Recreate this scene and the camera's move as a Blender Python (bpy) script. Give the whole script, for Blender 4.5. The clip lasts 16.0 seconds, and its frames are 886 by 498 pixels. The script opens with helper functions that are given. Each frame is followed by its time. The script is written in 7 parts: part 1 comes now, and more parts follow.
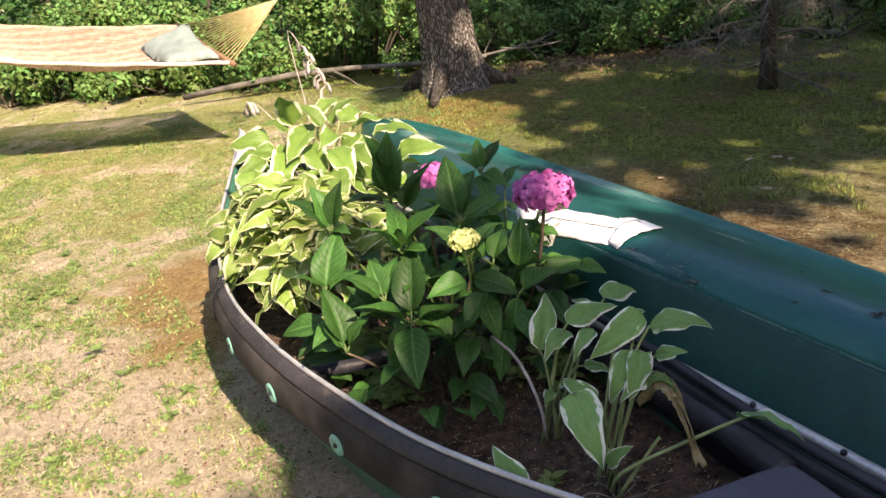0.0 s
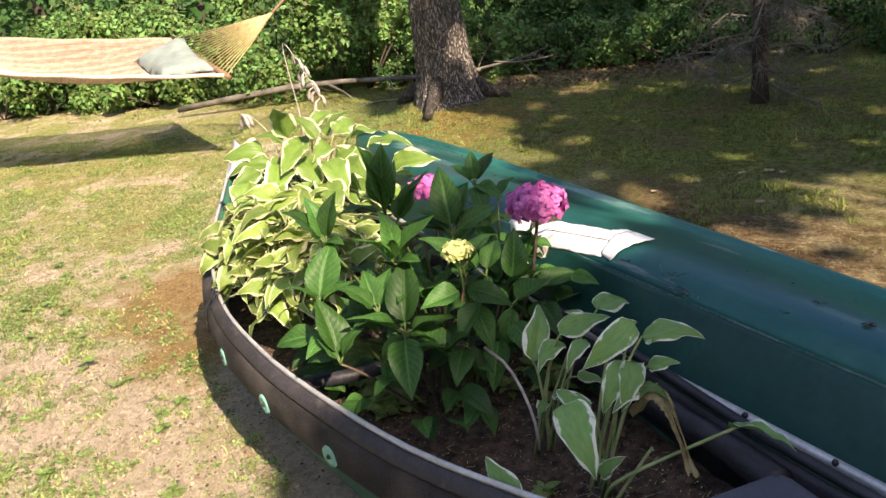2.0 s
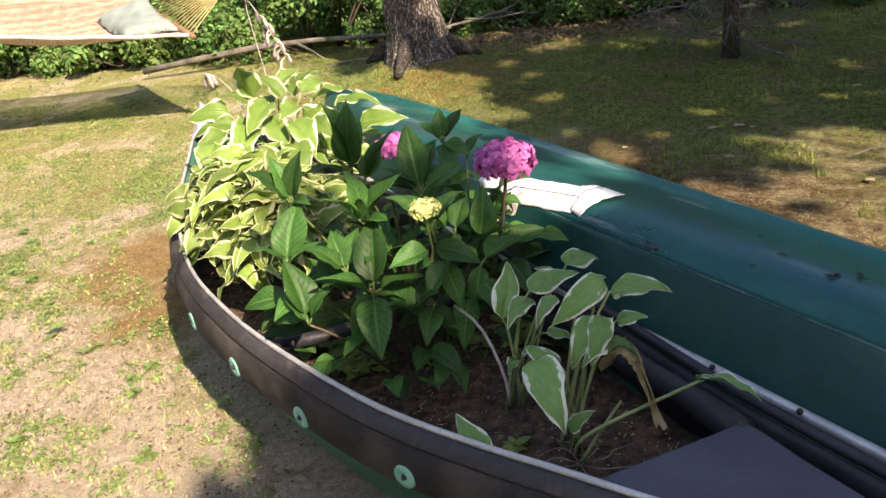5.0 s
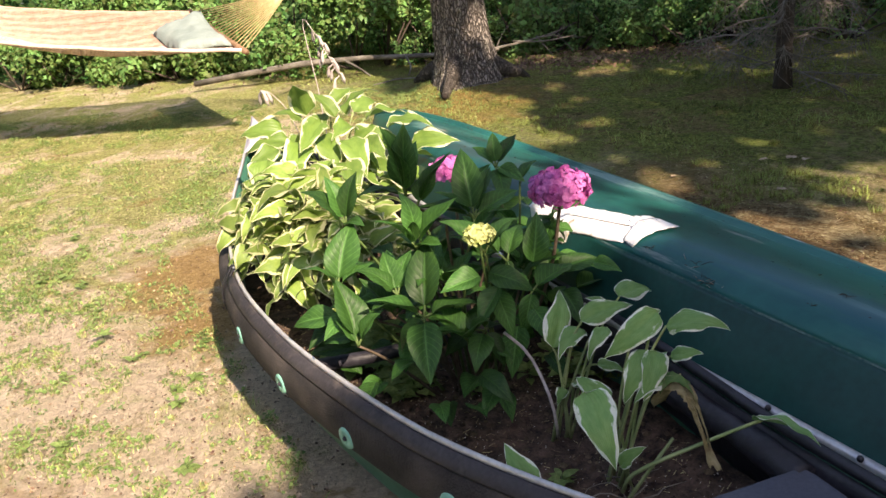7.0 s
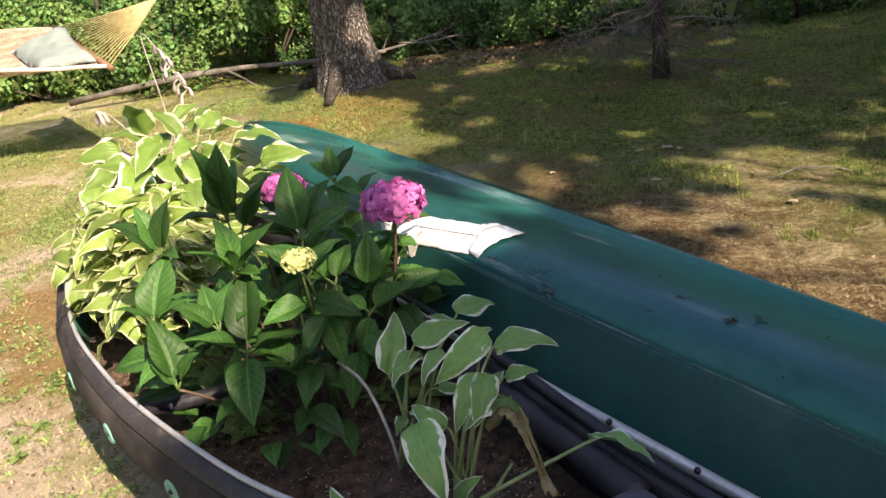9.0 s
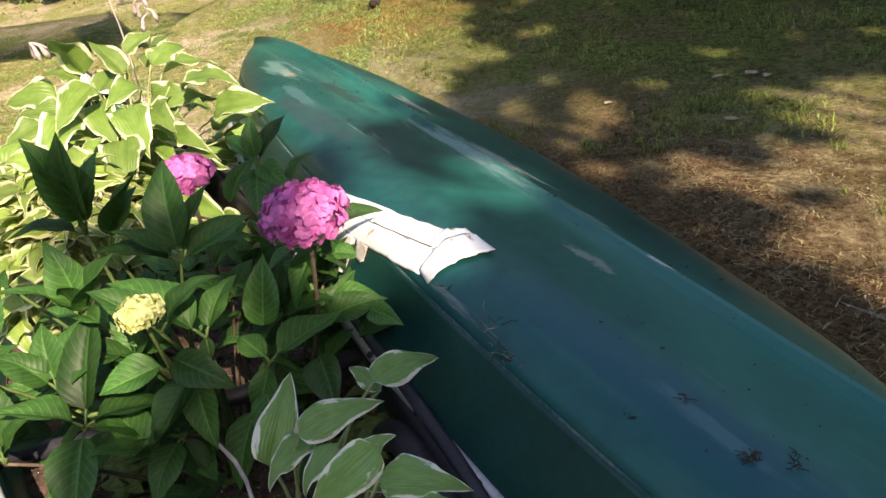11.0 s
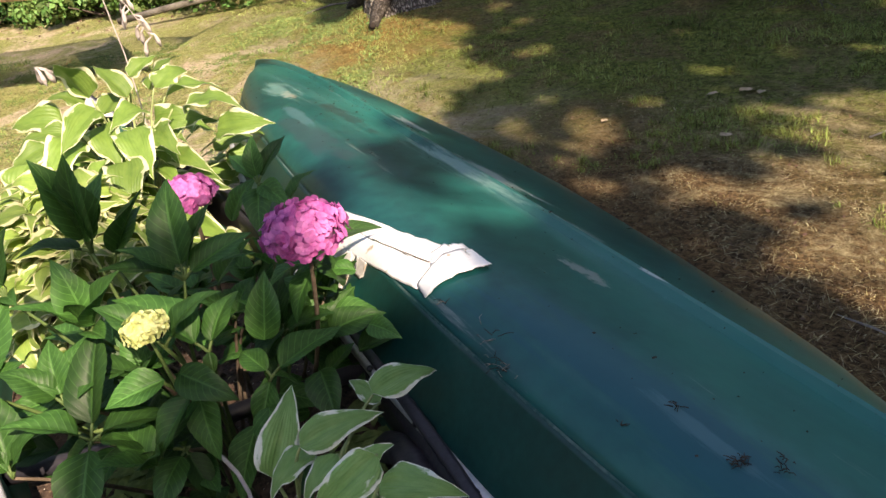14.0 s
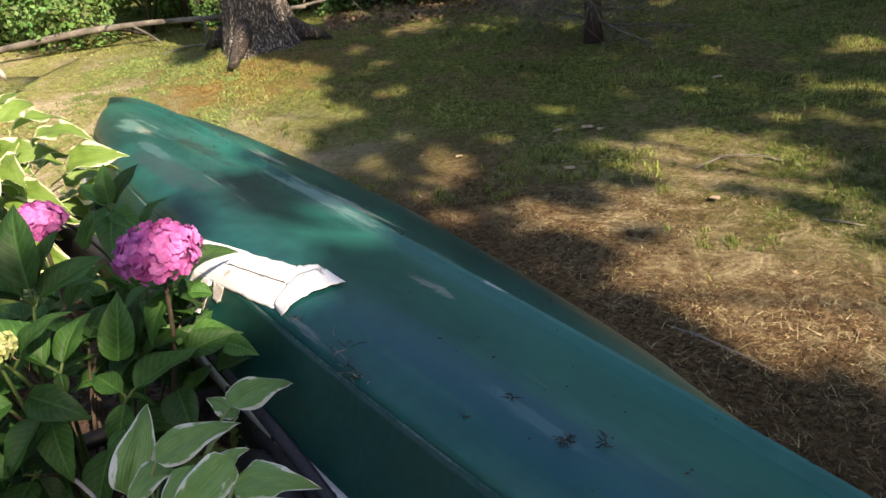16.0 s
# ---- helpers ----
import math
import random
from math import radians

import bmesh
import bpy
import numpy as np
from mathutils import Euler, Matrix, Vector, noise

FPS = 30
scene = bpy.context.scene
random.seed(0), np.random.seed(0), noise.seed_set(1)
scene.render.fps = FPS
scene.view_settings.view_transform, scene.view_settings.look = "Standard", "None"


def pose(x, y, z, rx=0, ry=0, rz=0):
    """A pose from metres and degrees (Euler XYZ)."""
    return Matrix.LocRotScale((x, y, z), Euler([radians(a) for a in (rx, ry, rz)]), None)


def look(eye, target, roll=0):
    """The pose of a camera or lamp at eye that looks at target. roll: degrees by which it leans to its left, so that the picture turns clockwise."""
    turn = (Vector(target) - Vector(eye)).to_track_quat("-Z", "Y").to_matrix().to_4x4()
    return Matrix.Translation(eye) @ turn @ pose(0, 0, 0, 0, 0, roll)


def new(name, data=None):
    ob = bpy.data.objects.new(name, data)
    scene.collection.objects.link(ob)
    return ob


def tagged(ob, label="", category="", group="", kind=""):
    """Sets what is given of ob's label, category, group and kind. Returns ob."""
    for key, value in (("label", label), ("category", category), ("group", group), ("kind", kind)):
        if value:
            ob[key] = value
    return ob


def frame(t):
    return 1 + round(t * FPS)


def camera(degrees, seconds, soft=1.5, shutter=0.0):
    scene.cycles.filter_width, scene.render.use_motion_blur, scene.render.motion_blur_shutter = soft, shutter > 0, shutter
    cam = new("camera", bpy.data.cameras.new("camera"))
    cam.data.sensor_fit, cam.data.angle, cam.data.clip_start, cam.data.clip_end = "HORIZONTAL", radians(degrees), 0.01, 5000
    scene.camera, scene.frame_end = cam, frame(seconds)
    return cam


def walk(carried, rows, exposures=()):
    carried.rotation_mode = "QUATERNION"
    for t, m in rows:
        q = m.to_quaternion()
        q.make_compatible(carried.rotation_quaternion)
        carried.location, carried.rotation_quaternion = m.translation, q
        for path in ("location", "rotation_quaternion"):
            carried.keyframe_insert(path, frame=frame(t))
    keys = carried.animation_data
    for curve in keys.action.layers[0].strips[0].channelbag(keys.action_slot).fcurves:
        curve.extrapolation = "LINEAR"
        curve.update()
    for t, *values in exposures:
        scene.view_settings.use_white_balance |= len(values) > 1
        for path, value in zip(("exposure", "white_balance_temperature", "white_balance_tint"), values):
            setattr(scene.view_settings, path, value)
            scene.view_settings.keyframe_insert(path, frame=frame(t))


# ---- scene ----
cam = camera(56.9, 16.0)
PATH = [
    (0, (-0.015, 0.073, 1.338), (-0.148, 1.92, 0.583), -8.1),
    (0.5, (-0.017, 0.074, 1.336), (-0.162, 1.922, 0.585), -8.1),
    (1, (-0.018, 0.074, 1.335), (-0.171, 1.924, 0.589), -8.0),
    (1.5, (-0.018, 0.067, 1.335), (-0.155, 1.92, 0.597), -7.8),
    (2, (-0.014, 0.065, 1.336), (-0.129, 1.924, 0.609), -7.8),
    (2.5, (-0.011, 0.069, 1.337), (-0.112, 1.93, 0.612), -7.9),
    (3, (-0.013, 0.063, 1.338), (-0.11, 1.917, 0.593), -8.0),
    (3.5, (-0.012, 0.082, 1.327), (-0.084, 1.916, 0.532), -8.1),
    (3.7, (-0.008, 0.077, 1.327), (-0.071, 1.904, 0.515), -8.2),
    (5.8, (0.001, 0.077, 1.321), (-0.079, 1.899, 0.499), -8.2),
    (6, (-0.001, 0.076, 1.325), (-0.099, 1.901, 0.514), -8.1),
    (6.5, (-0.016, 0.081, 1.331), (-0.144, 1.918, 0.549), -7.6),
    (7, (-0.034, 0.088, 1.339), (-0.183, 1.927, 0.568), -7.0),
    (7.5, (-0.04, 0.102, 1.337), (-0.162, 1.938, 0.552), -7.0),
    (8, (-0.017, 0.114, 1.334), (-0.08, 1.949, 0.541), -7.7),
    (8.5, (0.056, 0.138, 1.325), (0.06, 1.975, 0.535), -8.4),
    (8.7, (0.096, 0.152, 1.318), (0.142, 1.989, 0.529), -8.8),
    (10.8, (0.454, 0.74, 1.272), (0.254, 2.471, 0.29), -10.0),
    (11, (0.455, 0.746, 1.278), (0.231, 2.461, 0.272), -10.7),
    (11.5, (0.448, 0.726, 1.289), (0.196, 2.446, 0.3), -10.7),
    (12, (0.446, 0.717, 1.287), (0.184, 2.439, 0.304), -10.6),
    (12.5, (0.453, 0.716, 1.287), (0.207, 2.44, 0.303), -10.9),
    (13, (0.461, 0.711, 1.288), (0.217, 2.448, 0.326), -11.2),
    (13.5, (0.469, 0.71, 1.285), (0.239, 2.446, 0.319), -11.4),
    (14, (0.466, 0.715, 1.286), (0.243, 2.453, 0.322), -11.2),
    (14.5, (0.458, 0.708, 1.29), (0.234, 2.451, 0.335), -10.4),
    (15, (0.463, 0.702, 1.286), (0.318, 2.45, 0.326), -9.7),
    (15.5, (0.491, 0.682, 1.286), (0.44, 2.448, 0.349), -9.4),
    (16, (0.494, 0.62, 1.28), (0.6, 2.394, 0.363), -7.8),
]
walk(cam, [(t, look(eye, target, roll)) for t, eye, target, roll in PATH], [(0.0, 1.17, 7700, 18), (8.7, 1.17, 7700, 18), (10.8, 1.08, 7700, 18), (14.5, 1.08, 7700, 18), (16.0, 1.14, 7700, 18)])

# ---- light ----
SUN_TO = Vector((0.60, -1.02, 1.0))          # towards the sun, per metre of height
sun_az = math.atan2(SUN_TO.x, SUN_TO.y)
sun_el = math.atan2(1.0, math.hypot(SUN_TO.x, SUN_TO.y))
world = bpy.data.worlds.new("sky")
scene.world = world
world.use_nodes = True
wn = world.node_tree
sky = wn.nodes.new("ShaderNodeTexSky")
sky.sky_type, sky.sun_disc = "NISHITA", False
sky.sun_elevation, sky.sun_rotation = sun_el, sun_az
wn.links.new(sky.outputs[0], wn.nodes["Background"].inputs[0])
wn.nodes["Background"].inputs[1].default_value = 0.14
sun = new("sun", bpy.data.lights.new("sun", "SUN"))
sun.data.energy, sun.data.angle, sun.data.color = 5.0, radians(0.55), (1.0, 0.91, 0.76)
sun.matrix_world = look((SUN_TO * 20).to_tuple(), (0, 0, 0))


# ---- materials ----
def mat(name, dark, light, rough=0.8, scale=8.0, fine=60.0, bump=0.3, metal=0.0, spec=0.4, stretch=(1, 1, 1), vary=0.0, islands=False, contrast=(0.3, 0.7), through_light=0.0, blotch=None, blotch_scale=3.0, blotch_at=(0.55, 0.7), coat=0.0):
    """A surface with colour at two scales, fine relief, and optional variation from piece to piece."""
    m = bpy.data.materials.new(name)
    m.use_nodes = True
    t = m.node_tree
    n, link = t.nodes, t.links.new
    b = n["Principled BSDF"]
    co = n.new("ShaderNodeTexCoord")
    mp = n.new("ShaderNodeMapping")
    mp.inputs["Scale"].default_value = stretch
    link(co.outputs["Object"], mp.inputs[0])
    big, small = n.new("ShaderNodeTexNoise"), n.new("ShaderNodeTexNoise")
    for tex, s, d in ((big, scale, 4), (small, fine, 3)):
        tex.inputs["Scale"].default_value, tex.inputs["Detail"].default_value = s, d
        link(mp.outputs[0], tex.inputs["Vector"])
    add = n.new("ShaderNodeMath")
    add.operation = "MULTIPLY_ADD"
    add.inputs[1].default_value = 0.45
    link(small.outputs[0], add.inputs[0])
    sub = n.new("ShaderNodeMath")
    sub.operation = "MULTIPLY_ADD"
    sub.inputs[1].default_value, sub.inputs[2].default_value = 0.9, -0.17
    link(big.outputs[0], sub.inputs[0])
    link(sub.outputs[0], add.inputs[2])
    ramp = n.new("ShaderNodeValToRGB")
    ramp.color_ramp.elements[0].position, ramp.color_ramp.elements[1].position = contrast
    ramp.color_ramp.elements[0].color, ramp.color_ramp.elements[1].color = (*dark, 1), (*light, 1)
    link(add.outputs[0], ramp.inputs[0])
    colour = ramp.outputs[0]
    if blotch:
        bt = n.new("ShaderNodeTexNoise")
        bt.inputs["Scale"].default_value, bt.inputs["Detail"].default_value = blotch_scale, 6
        link(mp.outputs[0], bt.inputs["Vector"])
        br = n.new("ShaderNodeMapRange")
        br.inputs[1].default_value, br.inputs[2].default_value = blotch_at
        link(bt.outputs[0], br.inputs[0])
        mx = n.new("ShaderNodeMix")
        mx.data_type = "RGBA"
        link(br.outputs[0], mx.inputs[0])
        link(colour, mx.inputs[6])
        mx.inputs[7].default_value = (*blotch, 1)
        colour = mx.outputs[2]
    if vary:
        src = n.new("ShaderNodeNewGeometry") if islands else n.new("ShaderNodeObjectInfo")
        rnd = src.outputs["Random Per Island"] if islands else src.outputs["Random"]
        hsv = n.new("ShaderNodeHueSaturation")
        v = n.new("ShaderNodeMapRange")
        v.inputs[3].default_value, v.inputs[4].default_value = 1 - vary, 1 + vary
        link(rnd, v.inputs[0])
        link(v.outputs[0], hsv.inputs["Value"])
        h = n.new("ShaderNodeMapRange")
        h.inputs[3].default_value, h.inputs[4].default_value = 0.5 - 0.06 * vary, 0.5 + 0.06 * vary
        link(rnd, h.inputs[0])
        link(h.outputs[0], hsv.inputs["Hue"])
        link(colour, hsv.inputs["Color"])
        colour = hsv.outputs[0]
    link(colour, b.inputs["Base Color"])
    b.inputs["Roughness"].default_value, b.inputs["Metallic"].default_value = rough, metal
    b.inputs["Specular IOR Level"].default_value = spec
    b.inputs["Coat Weight"].default_value = coat
    if bump:
        bp = n.new("ShaderNodeBump")
        bp.inputs["Strength"].default_value, bp.inputs["Distance"].default_value = bump, 0.01
        link(add.outputs[0], bp.inputs["Height"])
        link(bp.outputs[0], b.inputs["Normal"])
    if through_light:
        tr, mixer = n.new("ShaderNodeBsdfTranslucent"), n.new("ShaderNodeMixShader")
        link(colour, tr.inputs[0])
        mixer.inputs[0].default_value = through_light
        link(b.outputs[0], mixer.inputs[1])
        link(tr.outputs[0], mixer.inputs[2])
        link(mixer.outputs[0], n["Material Output"].inputs[0])
    return m


def leaf_mat(name, middle, middle2, margin=None, edge=0.75, veins=8.0, rough=0.45, vary=0.25, vein_light=0.0, through_light=0.3, spec=0.4):
    """A leaf blade: u runs across (0..1), v along. A margin colour, if given, lies outside an uneven line."""
    m = bpy.data.materials.new(name)
    m.use_nodes = True
    t = m.node_tree
    n, link = t.nodes, t.links.new
    b = n["Principled BSDF"]
    uv = n.new("ShaderNodeUVMap")
    uv.uv_map = "blade"
    sp = n.new("ShaderNodeSeparateXYZ")
    link(uv.outputs[0], sp.inputs[0])

    def op(kind, a, c=None, d=None):
        q = n.new("ShaderNodeMath")
        q.operation = kind
        for k, val in enumerate((a, c, d)):
            if val is None:
                continue
            if isinstance(val, (int, float)):
                q.inputs[k].default_value = val
            else:
                link(val, q.inputs[k])
        return q.outputs[0]

    across = op("ABSOLUTE", op("MULTIPLY_ADD", sp.outputs[0], 2.0, -1.0))
    noise_t = n.new("ShaderNodeTexNoise")
    noise_t.inputs["Scale"].default_value, noise_t.inputs["Detail"].default_value = 7.0, 4
    oi = n.new("ShaderNodeObjectInfo")
    off = n.new("ShaderNodeVectorMath")
    off.operation = "MULTIPLY_ADD"
    comb = n.new("ShaderNodeCombineXYZ")
    for k in range(3):
        link(oi.outputs["Random"], comb.inputs[k])
    link(comb.outputs[0], off.inputs[0])
    off.inputs[1].default_value = (37, 11, 23)
    link(uv.outputs[0], off.inputs[2])
    link(off.outputs[0], noise_t.inputs["Vector"])
    ramp = n.new("ShaderNodeMix")
    ramp.data_type = "RGBA"
    link(noise_t.outputs[0], ramp.inputs[0])
    ramp.inputs[6].default_value, ramp.inputs[7].default_value = (*middle, 1), (*middle2, 1)
    colour = ramp.outputs[2]
    # side veins slant forward from the midrib
    slant = op("MULTIPLY_ADD", across, -0.28, sp.outputs[1])
    wave = op("PINGPONG", op("MULTIPLY", slant, veins), 0.5) if veins else op("PINGPONG", op("MULTIPLY", across, 6.0), 0.5)
    rib = op("LESS_THAN", across, 0.05)
    groove = op("MAXIMUM", op("SUBTRACT", 1.0, op("MULTIPLY", wave, 11.0 if veins else 3.0)), op("MULTIPLY", rib, 1.0))
    quilt = op("MULTIPLY", op("POWER", op("MULTIPLY", wave, 2.0), 0.55), op("MINIMUM", op("MULTIPLY", across, 7.0), 1.0))
    if vein_light:
        mx = n.new("ShaderNodeMix")
        mx.data_type = "RGBA"
        link(op("MULTIPLY", op("MAXIMUM", groove, 0.0), vein_light), mx.inputs[0])
        link(colour, mx.inputs[6])
        mx.inputs[7].default_value = (*[min(1, c * 2.2 + 0.02) for c in middle2], 1)
        colour = mx.outputs[2]
    if margin:
        streak = n.new("ShaderNodeTexNoise")
        streak.inputs["Scale"].default_value, streak.inputs["Detail"].default_value = 4.0, 5
        link(off.outputs[0], streak.inputs["Vector"])
        # the width of the margin wanders along the blade
        line = op("MULTIPLY_ADD", streak.outputs[0], -1.15, op("ADD", across, 0.575))
        tip = op("MULTIPLY", op("MAXIMUM", op("SUBTRACT", sp.outputs[1], 0.8), 0.0), 1.2)
        mask = n.new("ShaderNodeMapRange")
        mask.inputs[1].default_value, mask.inputs[2].default_value = edge, edge + 0.09
        link(op("ADD", line, tip), mask.inputs[0])
        mx = n.new("ShaderNodeMix")
        mx.data_type = "RGBA"
        link(mask.outputs[0], mx.inputs[0])
        link(colour, mx.inputs[6])
        mx.inputs[7].default_value = (*margin, 1)
        colour = mx.outputs[2]
    hsv = n.new("ShaderNodeHueSaturation")
    v = n.new("ShaderNodeMapRange")
    v.inputs[3].default_value, v.inputs[4].default_value = 1 - vary, 1 + vary
    link(oi.outputs["Random"], v.inputs[0])
    link(v.outputs[0], hsv.inputs["Value"])
    link(colour, hsv.inputs["Color"])
    link(hsv.outputs[0], b.inputs["Base Color"])
    b.inputs["Roughness"].default_value = rough
    b.inputs["Specular IOR Level"].default_value = spec
    bp = n.new("ShaderNodeBump")
    bp.inputs["Strength"].default_value, bp.inputs["Distance"].default_value = (0.24, 0.0016) if veins else (0.5, 0.0020)
    link(quilt, bp.inputs["Height"])
    link(bp.outputs[0], b.inputs["Normal"])
    tr, mixer = n.new("ShaderNodeBsdfTranslucent"), n.new("ShaderNodeMixShader")
    link(hsv.outputs[0], tr.inputs[0])
    mixer.inputs[0].default_value = through_light
    link(b.outputs[0], mixer.inputs[1])
    link(tr.outputs[0], mixer.inputs[2])
    link(mixer.outputs[0], n["Material Output"].inputs[0])
    return m


M_HULL = mat("teal hull paint", (0.003, 0.036, 0.043), (0.009, 0.108, 0.098), rough=0.36, scale=2.2, fine=26, bump=0.05, spec=0.36)
# hull sides are a darker green than the bottom
M_SIDE = mat("dark green hull side", (0.002, 0.030, 0.030), (0.004, 0.062, 0.056), rough=0.36, scale=5, fine=60, bump=0.08, spec=0.45, blotch=(0.045, 0.085, 0.075), blotch_scale=5, blotch_at=(0.56, 0.85))
M_CHINE = mat("worn chine", (0.006, 0.060, 0.060), (0.12, 0.18, 0.175), rough=0.55, scale=7, fine=90, bump=0.2, contrast=(0.45, 0.72))
M_ALU = mat("weathered aluminium", (0.42, 0.42, 0.45), (0.66, 0.66, 0.68), rough=0.42, metal=0.4, scale=15, fine=120, bump=0.15)
M_FOAM = mat("black foam", (0.013, 0.012, 0.013), (0.043, 0.038, 0.038), rough=0.85, scale=9, fine=230, bump=0.9, blotch=(0.080, 0.066, 0.060), blotch_scale=6, blotch_at=(0.48, 0.72), contrast=(0.36, 0.66))
M_BLACK = mat("black vinyl", (0.013, 0.012, 0.017), (0.040, 0.038, 0.049), rough=0.5, scale=9, fine=90, bump=0.25)
M_VINYL = mat("dusty black vinyl", (0.020, 0.018, 0.022), (0.060, 0.054, 0.060), rough=0.62, scale=7, fine=110, bump=0.3, blotch=(0.10, 0.085, 0.08), blotch_scale=18, blotch_at=(0.58, 0.78))
M_SEAT = mat("slate blue seat", (0.046, 0.048, 0.068), (0.080, 0.084, 0.112), rough=0.55, scale=6, fine=140, bump=0.2, blotch=(0.10, 0.10, 0.11), blotch_scale=30, blotch_at=(0.68, 0.8))
M_DISC = mat("mint washer", (0.16, 0.42, 0.34), (0.25, 0.55, 0.45), rough=0.5, scale=30, fine=200, bump=0.1)
M_GREENHULL = mat("green hull", (0.02, 0.10, 0.07), (0.05, 0.17, 0.12), rough=0.5, scale=4, fine=60, bump=0.15)
M_PATCH = mat("white tape", (0.74, 0.75, 0.79), (0.86, 0.87, 0.90), rough=0.42, scale=9, fine=120, bump=0.12, blotch=(0.42, 0.34, 0.27), blotch_scale=34, blotch_at=(0.66, 0.73))
M_OLDTAPE = mat("dirty old tape", (0.40, 0.38, 0.36), (0.70, 0.69, 0.68), rough=0.6, scale=14, fine=120, bump=0.2, blotch=(0.30, 0.24, 0.19), blotch_scale=30, blotch_at=(0.58, 0.70))
M_SOIL = mat("dark soil", (0.022, 0.014, 0.011), (0.15, 0.095, 0.072), rough=0.95, scale=34, fine=160, bump=1.0, blotch=(0.16, 0.11, 0.08), blotch_scale=60, blotch_at=(0.66, 0.75))
M_BARK = mat("grey bark", (0.12, 0.105, 0.096), (0.36, 0.315, 0.285), rough=0.95, scale=10, fine=60, bump=0.6, stretch=(1.6, 1.6, 0.6), contrast=(0.34, 0.66), blotch=(0.34, 0.33, 0.29), blotch_scale=7, blotch_at=(0.55, 0.72))
M_ROOT = mat("root bark", (0.05, 0.042, 0.035), (0.21, 0.18, 0.155), rough=0.95, scale=20, fine=90, bump=1.0)
M_BARK2 = mat("dark bark", (0.03, 0.022, 0.018), (0.11, 0.085, 0.07), rough=0.95, scale=14, fine=90, bump=1.0, stretch=(1, 1, 0.4))
M_TWIG = mat("dead twig", (0.14, 0.12, 0.105), (0.34, 0.30, 0.26), rough=0.9, scale=20, fine=120, bump=0.4)
M_DEADTWIG = mat("brown dead twig", (0.095, 0.083, 0.075), (0.26, 0.235, 0.21), rough=0.9, scale=20, fine=120, bump=0.4)
M_LOG = mat("weathered log", (0.06, 0.053, 0.045), (0.22, 0.20, 0.175), rough=0.95, scale=9, fine=90, bump=0.8)
M_STEM = mat("green stem", (0.05, 0.095, 0.025), (0.12, 0.18, 0.055), rough=0.6, scale=20, fine=120, bump=0.2)
M_PALESTEM = mat("pale stem", (0.20, 0.27, 0.10), (0.36, 0.42, 0.20), rough=0.6, scale=20, fine=120, bump=0.2)
M_WOODSTEM = mat("woody stem", (0.07, 0.05, 0.036), (0.17, 0.125, 0.09), rough=0.8, scale=30, fine=150, bump=0.3)
M_PINK = mat("pink petals", (0.48, 0.08, 0.35), (0.76, 0.27, 0.62), rough=0.6, scale=30, fine=150, bump=0.1, vary=0.16, islands=True, through_light=0.3)
M_YELLOW = mat("yellow buds", (0.52, 0.58, 0.20), (0.78, 0.80, 0.42), rough=0.6, scale=40, fine=150, bump=0.1, vary=0.2, islands=True, through_light=0.3)
M_HYD = leaf_mat("hydrangea leaf", (0.013, 0.056, 0.013), (0.068, 0.180, 0.038), veins=9, rough=0.48, vary=0.50, vein_light=0.30, through_light=0.28, spec=0.32)
M_HOSTA_Y = leaf_mat("lime hosta leaf", (0.098, 0.205, 0.038), (0.240, 0.360, 0.080), margin=(0.74, 0.75, 0.52), edge=0.81, veins=0.0, rough=0.45, vary=0.22, through_light=0.3)
M_HOSTA_L = leaf_mat("pale lime hosta leaf", (0.11, 0.22, 0.042), (0.32, 0.42, 0.105), margin=(0.66, 0.66, 0.38), edge=0.70, veins=0.0, rough=0.45, vary=0.35, through_light=0.3)
M_HOSTA_W = leaf_mat("white-edged hosta leaf", (0.120, 0.285, 0.068), (0.290, 0.480, 0.170), margin=(0.84, 0.87, 0.76), edge=0.82, veins=0.0, rough=0.33, vary=0.15, through_light=0.22)
M_WITHER = mat("withered petals", (0.42, 0.35, 0.34), (0.72, 0.65, 0.64), rough=0.8, scale=30, fine=120, bump=0.3, through_light=0.25)
M_ROPE_PALE = mat("pale rope", (0.54, 0.40, 0.34), (0.78, 0.62, 0.55), rough=0.85, scale=20, fine=200, bump=0.4)
M_ROPE = mat("pinkish tan rope", (0.40, 0.235, 0.18), (0.58, 0.38, 0.30), rough=0.85, scale=20, fine=200, bump=0.4)
M_ROPE_Y = mat("weathered cord", (0.34, 0.26, 0.12), (0.56, 0.44, 0.24), rough=0.85, scale=20, fine=200, bump=0.4)
M_BAR = mat("brown spreader wood", (0.13, 0.075, 0.045), (0.28, 0.17, 0.10), rough=0.6, scale=10, fine=90, bump=0.2)
M_PILLOW = mat("grey-green pillow cloth", (0.19, 0.24, 0.225), (0.285, 0.34, 0.32), rough=0.9, scale=8, fine=240, bump=0.35)
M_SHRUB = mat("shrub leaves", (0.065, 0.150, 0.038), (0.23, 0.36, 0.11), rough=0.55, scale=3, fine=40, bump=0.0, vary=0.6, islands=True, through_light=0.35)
# darker copy of the shrub leaves, with the wood's shade in its colour
M_SHRUB_D = mat("shade-darkened shrub leaves", (0.024, 0.075, 0.020), (0.068, 0.160, 0.040), rough=0.6, scale=3, fine=40, bump=0.0, vary=0.4, islands=True, through_light=0.3)
M_CROWN = mat("crown leaves", (0.03, 0.08, 0.02), (0.06, 0.14, 0.035), rough=0.6, scale=3, fine=40, bump=0.0, vary=0.3, islands=True, through_light=0.25)
